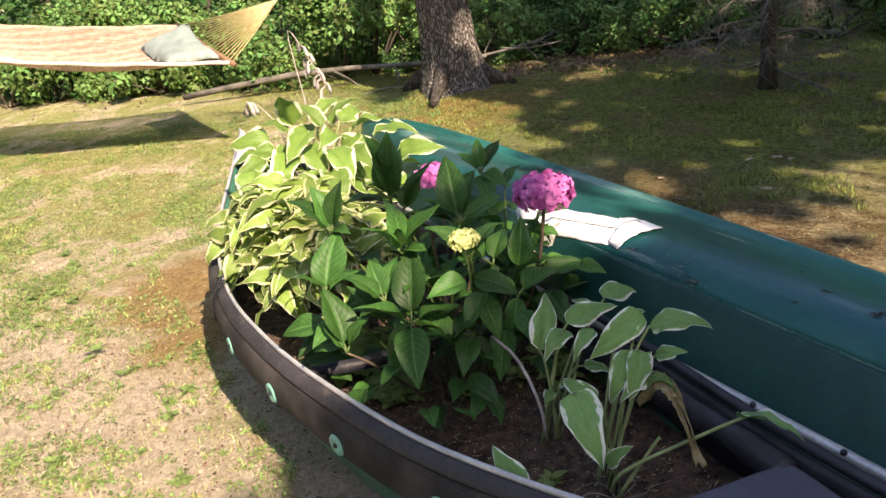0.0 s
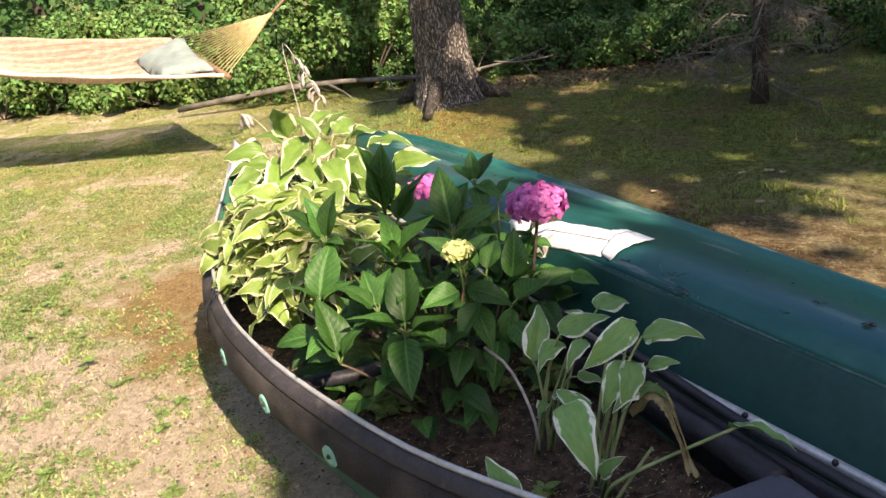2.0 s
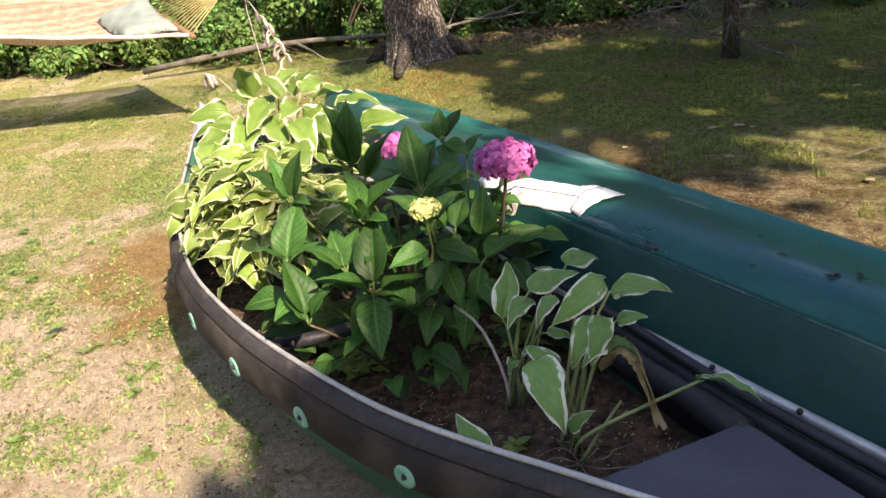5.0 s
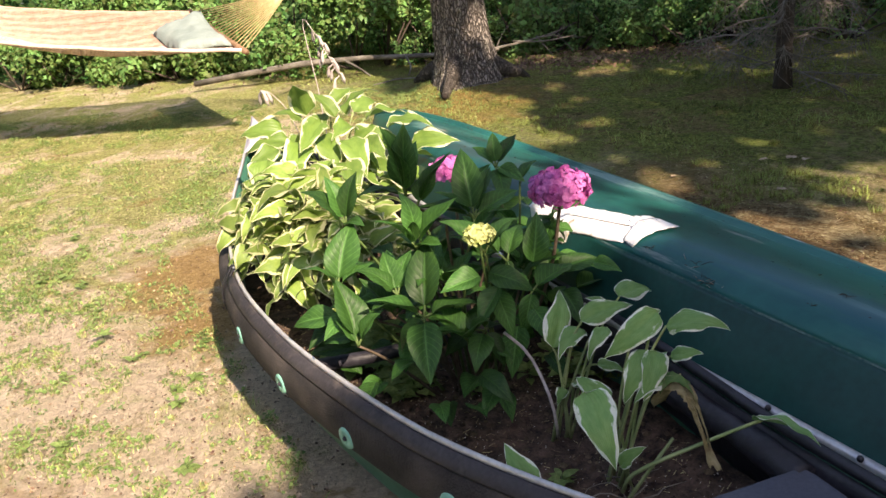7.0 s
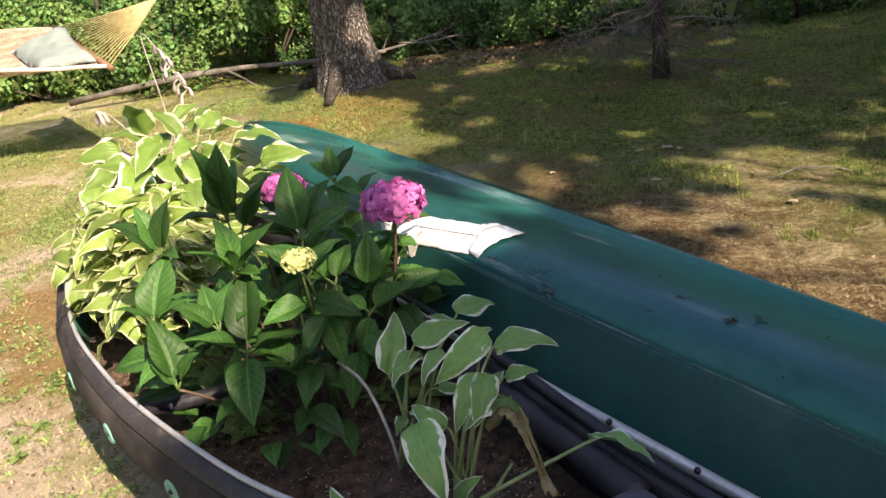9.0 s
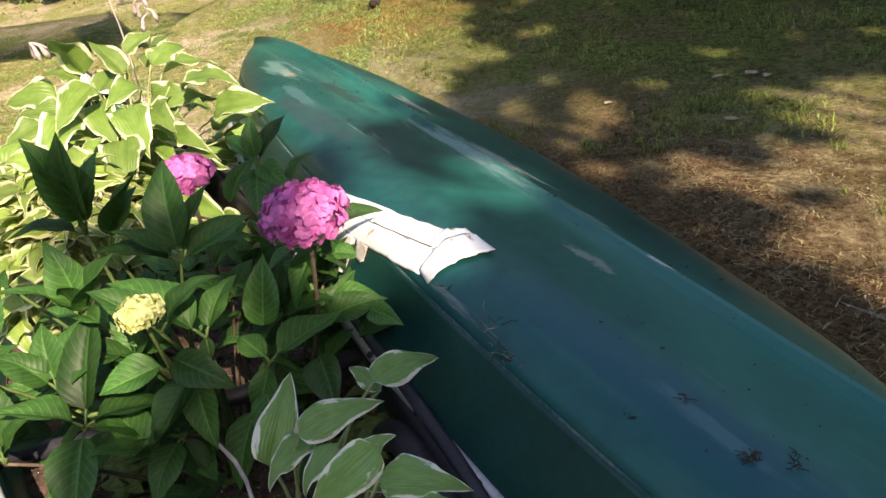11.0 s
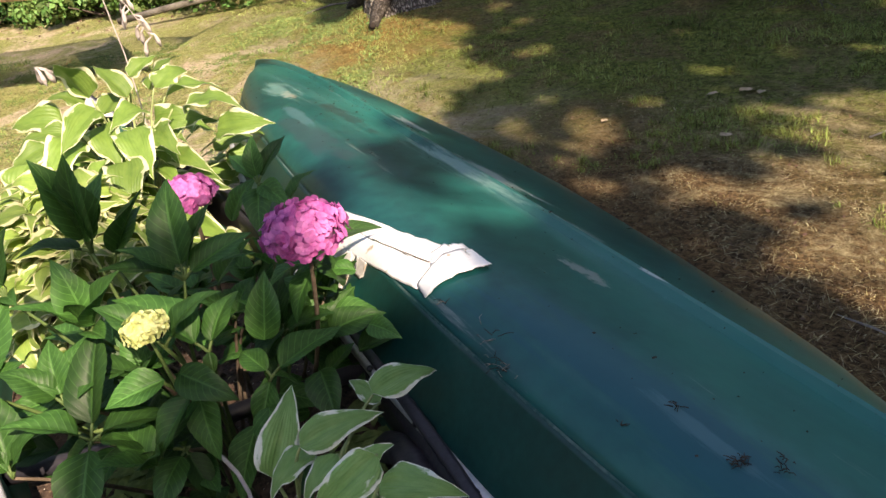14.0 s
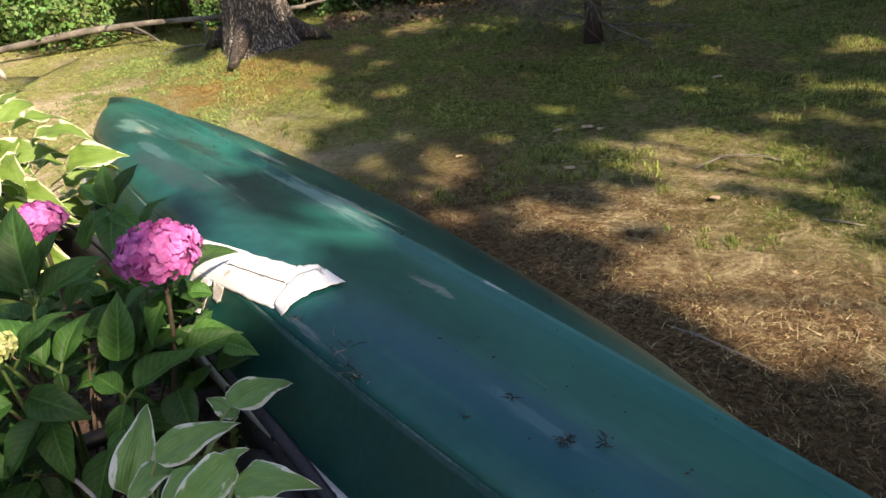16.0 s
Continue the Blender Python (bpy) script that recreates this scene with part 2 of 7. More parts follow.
# darker copy of the grass below; the right lawn's shade is in its colour
M_GRASS_SHADE = mat("shade-darkened lawn grass", (0.098, 0.130, 0.028), (0.335, 0.355, 0.10), rough=0.7, scale=1.2, fine=12, bump=0.0, vary=0.8, islands=True, through_light=0.3)
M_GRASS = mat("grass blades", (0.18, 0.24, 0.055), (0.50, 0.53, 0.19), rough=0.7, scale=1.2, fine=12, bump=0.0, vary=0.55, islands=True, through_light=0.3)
M_SPECK = mat("white specks", (0.45, 0.43, 0.40), (0.75, 0.73, 0.70), rough=0.9, scale=40, fine=200, bump=0.1, vary=0.3, islands=True)
M_STRAW = mat("dry straw", (0.28, 0.225, 0.125), (0.58, 0.495, 0.30), rough=0.9, scale=2.0, fine=12, bump=0.0, vary=0.55, islands=True)
M_NEEDLE = mat("pine needles", (0.10, 0.060, 0.030), (0.36, 0.25, 0.14), rough=0.9, scale=2.0, fine=12, bump=0.0, vary=0.75, islands=True)
M_LITTER = mat("red-brown leaf litter", (0.085, 0.050, 0.033), (0.25, 0.155, 0.10), rough=0.9, scale=6, fine=60, bump=0.2, vary=0.5, islands=True)
M_WEED = mat("weed leaves", (0.105, 0.175, 0.045), (0.27, 0.36, 0.12), rough=0.6, scale=4, fine=40, bump=0.0, vary=0.35, islands=True, through_light=0.25)
M_DEAD = mat("dead leaves", (0.28, 0.21, 0.13), (0.56, 0.45, 0.31), rough=0.9, scale=6, fine=60, bump=0.2, vary=0.4, islands=True)
M_CLOD = mat("soil clods", (0.03, 0.02, 0.014), (0.13, 0.085, 0.06), rough=0.95, scale=14, fine=160, bump=0.6, vary=0.5, islands=True)
M_CRUMB = mat("sandy crumbs", (0.22, 0.155, 0.10), (0.50, 0.375, 0.26), rough=0.95, scale=14, fine=120, bump=0.3, vary=0.45, islands=True)
M_DEBRIS = mat("dry debris", (0.02, 0.015, 0.012), (0.075, 0.055, 0.042), rough=0.95, scale=30, fine=120, bump=0.3)


def scuff_hull(m):
    """Pale scrapes along the keel and dull chalky fading, in the hull's own directions."""
    t = m.node_tree
    n, link = t.nodes, t.links.new
    b = n["Principled BSDF"]
    base = b.inputs["Base Color"].links[0].from_socket
    co = n.new("ShaderNodeTexCoord")
    turn = n.new("ShaderNodeMapping")
    turn.vector_type = "TEXTURE"
    turn.inputs["Rotation"].default_value = (0, 0, math.atan2(0.515, 0.857))
    link(co.outputs["Object"], turn.inputs[0])

    def layer(colour, stretch, lo, hi, strength, under):
        mp = n.new("ShaderNodeMapping")
        mp.inputs["Scale"].default_value = stretch
        link(turn.outputs[0], mp.inputs[0])
        tx = n.new("ShaderNodeTexNoise")
        tx.inputs["Scale"].default_value, tx.inputs["Detail"].default_value, tx.inputs["Roughness"].default_value = 1.0, 7, 0.62
        link(mp.outputs[0], tx.inputs["Vector"])
        r = n.new("ShaderNodeMapRange")
        r.inputs[1].default_value, r.inputs[2].default_value, r.inputs[4].default_value = lo, hi, strength
        link(tx.outputs[0], r.inputs[0])
        mx = n.new("ShaderNodeMix")
        mx.data_type = "RGBA"
        link(r.outputs[0], mx.inputs[0])
        link(under, mx.inputs[6])
        mx.inputs[7].default_value = (*colour, 1)
        return mx.outputs[2], r.outputs[0]

    c, _ = layer((0.022, 0.205, 0.170), (2.2, 0.7, 1.5), 0.47, 0.66, 0.60, base)
    c, _ = layer((0.008, 0.082, 0.108), (3.0, 0.5, 2.0), 0.52, 0.70, 0.55, c)
    c, dull = layer((0.11, 0.23, 0.22), (7.0, 0.9, 5.0), 0.55, 0.76, 0.34, c)
    c, _ = layer((0.36, 0.40, 0.39), (40.0, 2.2, 14.0), 0.66, 0.74, 0.45, c)
    axes = n.new("ShaderNodeSeparateXYZ")
    link(turn.outputs[0], axes.inputs[0])

    def scrape(colour, at, reach, stretch, lo, strength, under):
        """A worn place of its own on the hull, streaked along it."""
        gap = n.new("ShaderNodeVectorMath")
        gap.operation = "SUBTRACT"
        link(turn.outputs[0], gap.inputs[0])
        gap.inputs[1].default_value = (*at, 0.48)
        part_of = n.new("ShaderNodeVectorMath")
        part_of.operation = "MULTIPLY"
        link(gap.outputs[0], part_of.inputs[0])
        part_of.inputs[1].default_value = (1 / reach[0], 1 / reach[1], 0.0)
        far = n.new("ShaderNodeVectorMath")
        far.operation = "LENGTH"
        link(part_of.outputs[0], far.inputs[0])
        mp = n.new("ShaderNodeMapping")
        mp.inputs["Scale"].default_value = stretch
        link(turn.outputs[0], mp.inputs[0])
        tx = n.new("ShaderNodeTexNoise")
        tx.inputs["Scale"].default_value, tx.inputs["Detail"].default_value, tx.inputs["Roughness"].default_value = 1.0, 7, 0.65
        link(mp.outputs[0], tx.inputs["Vector"])
        near_it = n.new("ShaderNodeMath")
        near_it.operation = "MULTIPLY_ADD"
        link(far.outputs["Value"], near_it.inputs[0])
        near_it.inputs[1].default_value = -0.45
        link(tx.outputs[0], near_it.inputs[2])
        r = n.new("ShaderNodeMapRange")
        r.inputs[1].default_value, r.inputs[2].default_value, r.inputs[4].default_value = lo, lo + 0.12, strength
        link(near_it.outputs[0], r.inputs[0])
        mx = n.new("ShaderNodeMix")
        mx.data_type = "RGBA"
        link(r.outputs[0], mx.inputs[0])
        link(under, mx.inputs[6])
        mx.inputs[7].default_value = (*colour, 1)
        return mx.outputs[2]

    for colour, at, reach, stretch, lo, strength in (
        ((0.30, 0.31, 0.31), (1.468, 1.39), (0.024, 0.10), (80, 30, 1), 0.20, 0.6),
        ((0.30, 0.38, 0.37), (1.590, 1.60), (0.030, 0.24), (55, 9, 1), 0.19, 0.55),
        ((0.50, 0.55, 0.54), (1.556, 1.31), (0.006, 0.05), (80, 14, 1), 0.12, 0.7),
        ((0.24, 0.38, 0.35), (1.56, 2.05), (0.06, 0.5), (30, 3, 1), 0.26, 0.6),
        ((0.50, 0.42, 0.33), (1.44, 2.86), (0.035, 0.11), (24, 50, 1), 0.24, 0.5),
        ((0.46, 0.52, 0.50), (1.632, 1.95), (0.036, 0.30), (42, 5, 1), 0.20, 0.65),
        ((0.42, 0.48, 0.47), (1.665, 2.45), (0.030, 0.24), (42, 5, 1), 0.20, 0.6),
        ((0.035, 0.055, 0.070), (1.34, 2.40), (0.10, 0.40), (14, 4, 1), 0.24, 0.6),
        ((0.20, 0.36, 0.34), (1.44, 2.95), (0.14, 0.40), (24, 3, 1), 0.30, 0.5),
        ((0.12, 0.22, 0.27), (1.38, 2.62), (0.03, 0.20), (30, 9, 1), 0.20, 0.35),
        ((0.005, 0.075, 0.105), (1.30, 1.05), (0.09, 0.5), (22, 2.5, 1), 0.16, 0.7),
        ((0.07, 0.17, 0.20), (1.315, 0.93), (0.022, 0.16), (40, 4, 1), 0.20, 0.5),
        ((0.022, 0.03, 0.035), (1.50, 2.55), (0.09, 0.40), (26, 12, 1), 0.30, 0.6),
    ):
        c = scrape(colour, at, reach, stretch, lo, strength, c)
    c, _ = layer((0.03, 0.03, 0.03), (60.0, 40.0, 60.0), 0.70, 0.76, 0.7, c)
    link(c, b.inputs["Base Color"])
    rr = n.new("ShaderNodeMapRange")
    rr.inputs[3].default_value, rr.inputs[4].default_value = 0.30, 0.62
    link(dull, rr.inputs[0])
    link(rr.outputs[0], b.inputs["Roughness"])


scuff_hull(M_HULL)


def crack_bark(m, scale=24.0, long=0.30):
    """Dark furrows between upright scales of bark."""
    t = m.node_tree
    n, link = t.nodes, t.links.new
    b = n["Principled BSDF"]
    base = b.inputs["Base Color"].links[0].from_socket
    co, warp, mp = n.new("ShaderNodeTexCoord"), n.new("ShaderNodeTexNoise"), n.new("ShaderNodeMapping")
    warp.inputs["Scale"].default_value, warp.inputs["Detail"].default_value = 9.0, 3
    link(co.outputs["Object"], warp.inputs["Vector"])
    shift = n.new("ShaderNodeVectorMath")
    shift.operation = "MULTIPLY_ADD"
    link(warp.outputs["Color"], shift.inputs[0])
    shift.inputs[1].default_value = (0.05, 0.05, 0.16)
    link(co.outputs["Object"], shift.inputs[2])
    mp.inputs["Scale"].default_value = (1.0, 1.0, long)
    link(shift.outputs[0], mp.inputs[0])
    cell = n.new("ShaderNodeTexVoronoi")
    cell.feature = "DISTANCE_TO_EDGE"
    cell.inputs["Scale"].default_value = scale
    link(mp.outputs[0], cell.inputs["Vector"])
    width = n.new("ShaderNodeMapRange")
    width.inputs[1].default_value, width.inputs[2].default_value = 0.0, 0.22
    link(cell.outputs["Distance"], width.inputs[0])
    mx = n.new("ShaderNodeMix")
    mx.data_type = "RGBA"
    link(width.outputs[0], mx.inputs[0])
    mx.inputs[6].default_value = (0.075, 0.062, 0.054, 1)
    link(base, mx.inputs[7])
    link(mx.outputs[2], b.inputs["Base Color"])
    bp = n.new("ShaderNodeBump")
    bp.inputs["Strength"].default_value, bp.inputs["Distance"].default_value = 1.0, 0.02
    link(width.outputs[0], bp.inputs["Height"])
    link(b.inputs["Normal"].links[0].from_socket, bp.inputs["Normal"])
    link(bp.outputs[0], b.inputs["Normal"])


crack_bark(M_BARK, 52.0, 0.32)
crack_bark(M_ROOT, 60.0, 0.5)


def ground_material():
    m = bpy.data.materials.new("lawn ground")
    m.use_nodes = True
    t = m.node_tree
    n, link = t.nodes, t.links.new
    b = n["Principled BSDF"]
    co = n.new("ShaderNodeTexCoord")

    turned = n.new("ShaderNodeMapping")
    turned.inputs["Rotation"].default_value = (0.31, 0.17, 0.62)
    link(co.outputs["Object"], turned.inputs[0])

    def tex(scale, detail=6, rough=0.6):
        q = n.new("ShaderNodeTexNoise")
        q.inputs["Scale"].default_value, q.inputs["Detail"].default_value, q.inputs["Roughness"].default_value = scale, detail, rough
        q.inputs["Distortion"].default_value, q.inputs["Lacunarity"].default_value = 0.7, 2.13
        link(turned.outputs[0], q.inputs["Vector"])
        return q.outputs[0]

    def mix(fac, a, c):
        q = n.new("ShaderNodeMix")
        q.data_type = "RGBA"
        link(fac, q.inputs[0])
        for k, val in ((6, a), (7, c)):
            if isinstance(val, tuple):
                q.inputs[k].default_value = (*val, 1)
            else:
                link(val, q.inputs[k])
        return q.outputs[2]

    def band(src, lo, hi):
        q = n.new("ShaderNodeMapRange")
        q.inputs[1].default_value, q.inputs[2].default_value = lo, hi
        link(src, q.inputs[0])
        return q.outputs[0]

    dirt = mix(band(tex(38, 8, 0.8), 0.36, 0.60), (0.52, 0.395, 0.285), (0.93, 0.785, 0.62))
    green = mix(band(tex(42, 8, 0.85), 0.40, 0.60), (0.19, 0.21, 0.06), (0.66, 0.63, 0.29))
    spl = n.new("ShaderNodeSeparateXYZ")
    link(co.outputs["Object"], spl.inputs[0])
    back = n.new("ShaderNodeMapRange")
    back.inputs[1].default_value, back.inputs[2].default_value, back.inputs[3].default_value, back.inputs[4].default_value = 2.2, 4.4, 0.10, -0.08
    link(spl.outputs[1], back.inputs[0])
    worn = n.new("ShaderNodeMath")
    link(tex(1.9, 9, 0.68), worn.inputs[0])
    link(back.outputs[0], worn.inputs[1])
    lawn = mix(band(worn.outputs[0], 0.40, 0.52), green, dirt)
    lawn = mix(band(tex(3.1, 5, 0.6), 0.60, 0.72), lawn, mix(band(tex(70, 6, 0.8), 0.38, 0.62), (0.26, 0.14, 0.05), (0.52, 0.33, 0.13)))
    fine = band(tex(9, 9, 0.8), 0.55, 0.67)
    lawn = mix(fine, lawn, mix(band(tex(50, 8, 0.85), 0.40, 0.60), (0.17, 0.14, 0.055), (0.56, 0.47, 0.26)))
    litter = mix(band(tex(45, 8, 0.85), 0.40, 0.60), (0.040, 0.023, 0.010), (0.28, 0.18, 0.09))
    # darker mix for the right-hand lawn, its shade partly in these colours
    soilg = mix(band(tex(2.3, 9, 0.78), 0.47, 0.59), mix(band(tex(36, 8, 0.85), 0.40, 0.60), (0.040, 0.062, 0.012), (0.31, 0.37, 0.09)), mix(band(tex(32, 8, 0.85), 0.40, 0.60), (0.060, 0.044, 0.018), (0.38, 0.31, 0.14)))
    sep = n.new("ShaderNodeSeparateXYZ")
    link(co.outputs["Object"], sep.inputs[0])

    def lin(ax, ay, c):
        q = n.new("ShaderNodeMath")
        q.operation = "MULTIPLY_ADD"
        link(sep.outputs[0], q.inputs[0])
        q.inputs[1].default_value = ax
        r = n.new("ShaderNodeMath")
        r.operation = "MULTIPLY_ADD"
        link(sep.outputs[1], r.inputs[0])
        r.inputs[1].default_value = ay
        r.inputs[2].default_value = c
        link(r.outputs[0], q.inputs[2])
        return q.outputs[0]

    def plus(a, c, k):
        q = n.new("ShaderNodeMath")
        q.operation = "MULTIPLY_ADD"
        link(c, q.inputs[0])
        q.inputs[1].default_value = k
        link(a, q.inputs[2])
        return q.outputs[0]

    wander = tex(1.1)
    right = band(plus(lin(0.857, 0.515, -0.5), wander, 0.9), 1.6, 2.9)
    soilg = mix(band(tex(14, 9, 0.85), 0.53, 0.64), soilg, (0.04, 0.034, 0.016))
    soilg = mix(band(tex(24, 8, 0.85), 0.60, 0.68), soilg, (0.55, 0.46, 0.29))
    lawn = mix(right, lawn, soilg)
    # fallen needles lie in a belt along the upturned hull
    belt_a = band(plus(lin(0.857, 0.515, 0.0), wander, 0.8), 2.05, 2.25)
    belt_b = band(plus(lin(-0.857, -0.515, 0.0), wander, 0.9), -2.75, -2.2)
    mul = n.new("ShaderNodeMath")
    mul.operation = "MULTIPLY"
    link(belt_a, mul.inputs[0])
    link(belt_b, mul.inputs[1])
    far = n.new("ShaderNodeMath")
    far.operation = "MULTIPLY"
    link(mul.outputs[0], far.inputs[0])
    link(band(plus(lin(0.515, -0.857, 0.0), wander, 1.0), -3.0, -2.2), far.inputs[1])
    lawn = mix(far.outputs[0], lawn, litter)
    # pale dry straw between the litter and the lawn, its sunlit brightness painted in
    strip_a = band(plus(lin(0.857, 0.515, 0.0), wander, 0.9), 2.65, 2.95)
    strip_b = band(plus(lin(-0.857, -0.515, 0.0), wander, 1.3), -3.3, -2.6)
    pale = n.new("ShaderNodeMath")
    pale.operation = "MULTIPLY"
    link(strip_a, pale.inputs[0])
    link(strip_b, pale.inputs[1])
    pale2 = n.new("ShaderNodeMath")
    pale2.operation = "MULTIPLY"
    link(pale.outputs[0], pale2.inputs[0])
    link(band(plus(lin(0.515, -0.857, 0.0), wander, 1.0), -2.8, -1.8), pale2.inputs[1])
    pale3 = n.new("ShaderNodeMath")
    pale3.operation = "MULTIPLY"
    link(pale2.outputs[0], pale3.inputs[0])
    link(band(tex(6, 8, 0.85), 0.47, 0.62), pale3.inputs[1])
    lawn = mix(pale3.outputs[0], lawn, mix(band(tex(40, 8, 0.85), 0.40, 0.60), (0.26, 0.20, 0.10), (0.70, 0.59, 0.36)))
    # orange moss and needles about the big tree's roots
    gap = n.new("ShaderNodeVectorMath")
    gap.operation = "DISTANCE"
    link(co.outputs["Object"], gap.inputs[0])
    gap.inputs[1].default_value = (-0.35, 5.85, 0.0)
    ring = n.new("ShaderNodeMath")
    ring.operation = "MULTIPLY_ADD"
    link(gap.outputs["Value"], ring.inputs[0])
    ring.inputs[1].default_value = -0.45
    link(tex(3.4, 9, 0.7), ring.inputs[2])
    lawn = mix(band(ring.outputs[0], 0.17, 0.46), lawn, mix(band(tex(34, 8, 0.85), 0.40, 0.60), (0.17, 0.10, 0.03), (0.50, 0.34, 0.12)))
    # rusty dry moss in the worn lawn beside the planter
    for place, reach in (((-1.36, 3.25, 0.0), 0.75), ((-1.12, 2.75, 0.0), 0.95), ((-2.55, 3.05, 0.0), 1.1)):
        away = n.new("ShaderNodeVectorMath")
        away.operation = "DISTANCE"
        link(co.outputs["Object"], away.inputs[0])
        away.inputs[1].default_value = place
        moss = n.new("ShaderNodeMath")
        moss.operation = "MULTIPLY_ADD"
        link(away.outputs["Value"], moss.inputs[0])
        moss.inputs[1].default_value = -reach
        link(tex(4.6, 9, 0.75), moss.inputs[2])
        lawn = mix(band(moss.outputs[0], 0.17, 0.36), lawn, mix(band(tex(44, 8, 0.85), 0.40, 0.60), (0.30, 0.185, 0.075), (0.60, 0.42, 0.20)))
    link(lawn, b.inputs["Base Color"])
    b.inputs["Roughness"].default_value = 0.95
    b.inputs["Specular IOR Level"].default_value = 0.15
    bp = n.new("ShaderNodeBump")
    bp.inputs["Strength"].default_value, bp.inputs["Distance"].default_value = 1.0, 0.05
    link(tex(38, 10, 0.82), bp.inputs["Height"])
    link(bp.outputs[0], b.inputs["Normal"])
    return m


M_GROUND = ground_material()


# ---- building helpers ----
def mesh_of(name, bm, material, smooth=True):
    me = bpy.data.meshes.new(name)
    bm.normal_update()
    bm.to_mesh(me)
    bm.free()
    me.materials.append(material)
    if smooth:
        me.shade_smooth()
    return me


def part(name, bm, material, parent, label="", smooth=True):
    """One bmesh as one mesh object under a thing or a part."""
    ob = new(name, mesh_of(name, bm, material, smooth))
    ob.parent = parent
    return tagged(ob, label)


def thing(name, place, label, category, group="", kind=""):
    ob = new(name)
    ob.location = place
    return tagged(ob, label, category, group, kind)


def arrays(name, verts, faces, material, parent=None, smooth=False):
    me = bpy.data.meshes.new(name)
    me.from_pydata([tuple(v) for v in verts], [], faces)
    me.materials.append(material)
    if smooth:
        me.shade_smooth()
    ob = new(name, me)
    ob.parent = parent
    return ob


def curve_at(table, x):
    """A smooth curve through the rows (x, y) of a table."""
    xs = [r[0] for r in table]
    x = min(max(x, xs[0]), xs[-1])
    k = max(i for i in range(len(xs) - 1) if xs[i] <= x or i == 0)
    (x0, y0), (x1, y1) = table[k], table[k + 1]
    m0 = (y1 - table[k - 1][1]) / (x1 - table[k - 1][0]) if k else (y1 - y0) / (x1 - x0)
    m1 = (table[k + 2][1] - y0) / (table[k + 2][0] - x0) if k + 2 < len(table) else (y1 - y0) / (x1 - x0)
    h, t = x1 - x0, (x - x0) / (x1 - x0)
    return (2 * t**3 - 3 * t**2 + 1) * y0 + (t**3 - 2 * t**2 + t) * h * m0 + (3 * t**2 - 2 * t**3) * y1 + (t**3 - t**2) * h * m1


def sweep(bm, points, radius, sides=8, cap=True):
    """A tube along points; radius is a number or one for each point."""
    pts = [Vector(p) for p in points]
    rr = radius if isinstance(radius, (list, tuple)) else [radius] * len(pts)
    rings, side = [], None
    for k, p in enumerate(pts):
        d = (pts[min(k + 1, len(pts) - 1)] - pts[max(k - 1, 0)]).normalized()
        if side is None:
            side = d.orthogonal().normalized()
        side = (side - d * side.dot(d)).normalized()
        up = d.cross(side)
        rings.append([bm.verts.new(p + rr[k] * (math.cos(a) * side + math.sin(a) * up)) for a in (2 * math.pi * i / sides for i in range(sides))])
    for a, c in zip(rings, rings[1:]):
        for i in range(sides):
            bm.faces.new((a[i], a[(i + 1) % sides], c[(i + 1) % sides], c[i]))
    if cap:
        bm.faces.new(rings[0][::-1])
        bm.faces.new(rings[-1])
    return bm


def loft(bm, rows, closed=False):
    """Joins rows of points into a skin."""
    vs = [[bm.verts.new(p) for p in row] for row in rows]
    for a, c in zip(vs, vs[1:]):
        for i in range(len(a) - (0 if closed else 1)):
            j = (i + 1) % len(a)
            bm.faces.new((a[i], a[j], c[j], c[i]))
    return vs


def extrude_profile(bm, path, profile):
    """Sweeps a closed (side, up) profile along a path of (point, side vector)."""
    rows = [[p + side * a + Vector((0, 0, b)) for a, b in profile] for p, side in path]
    vs = loft(bm, rows, closed=True)
    bm.faces.new(vs[0][::-1])
    bm.faces.new(vs[-1])
    bmesh.ops.recalc_face_normals(bm, faces=bm.faces[:])


def on(s, l, z=0.0):
    """World place from the canoes' own plan: s across, l along, z up."""
    return Vector((0.857 * s - 0.515 * l, 0.515 * s + 0.857 * l, z))


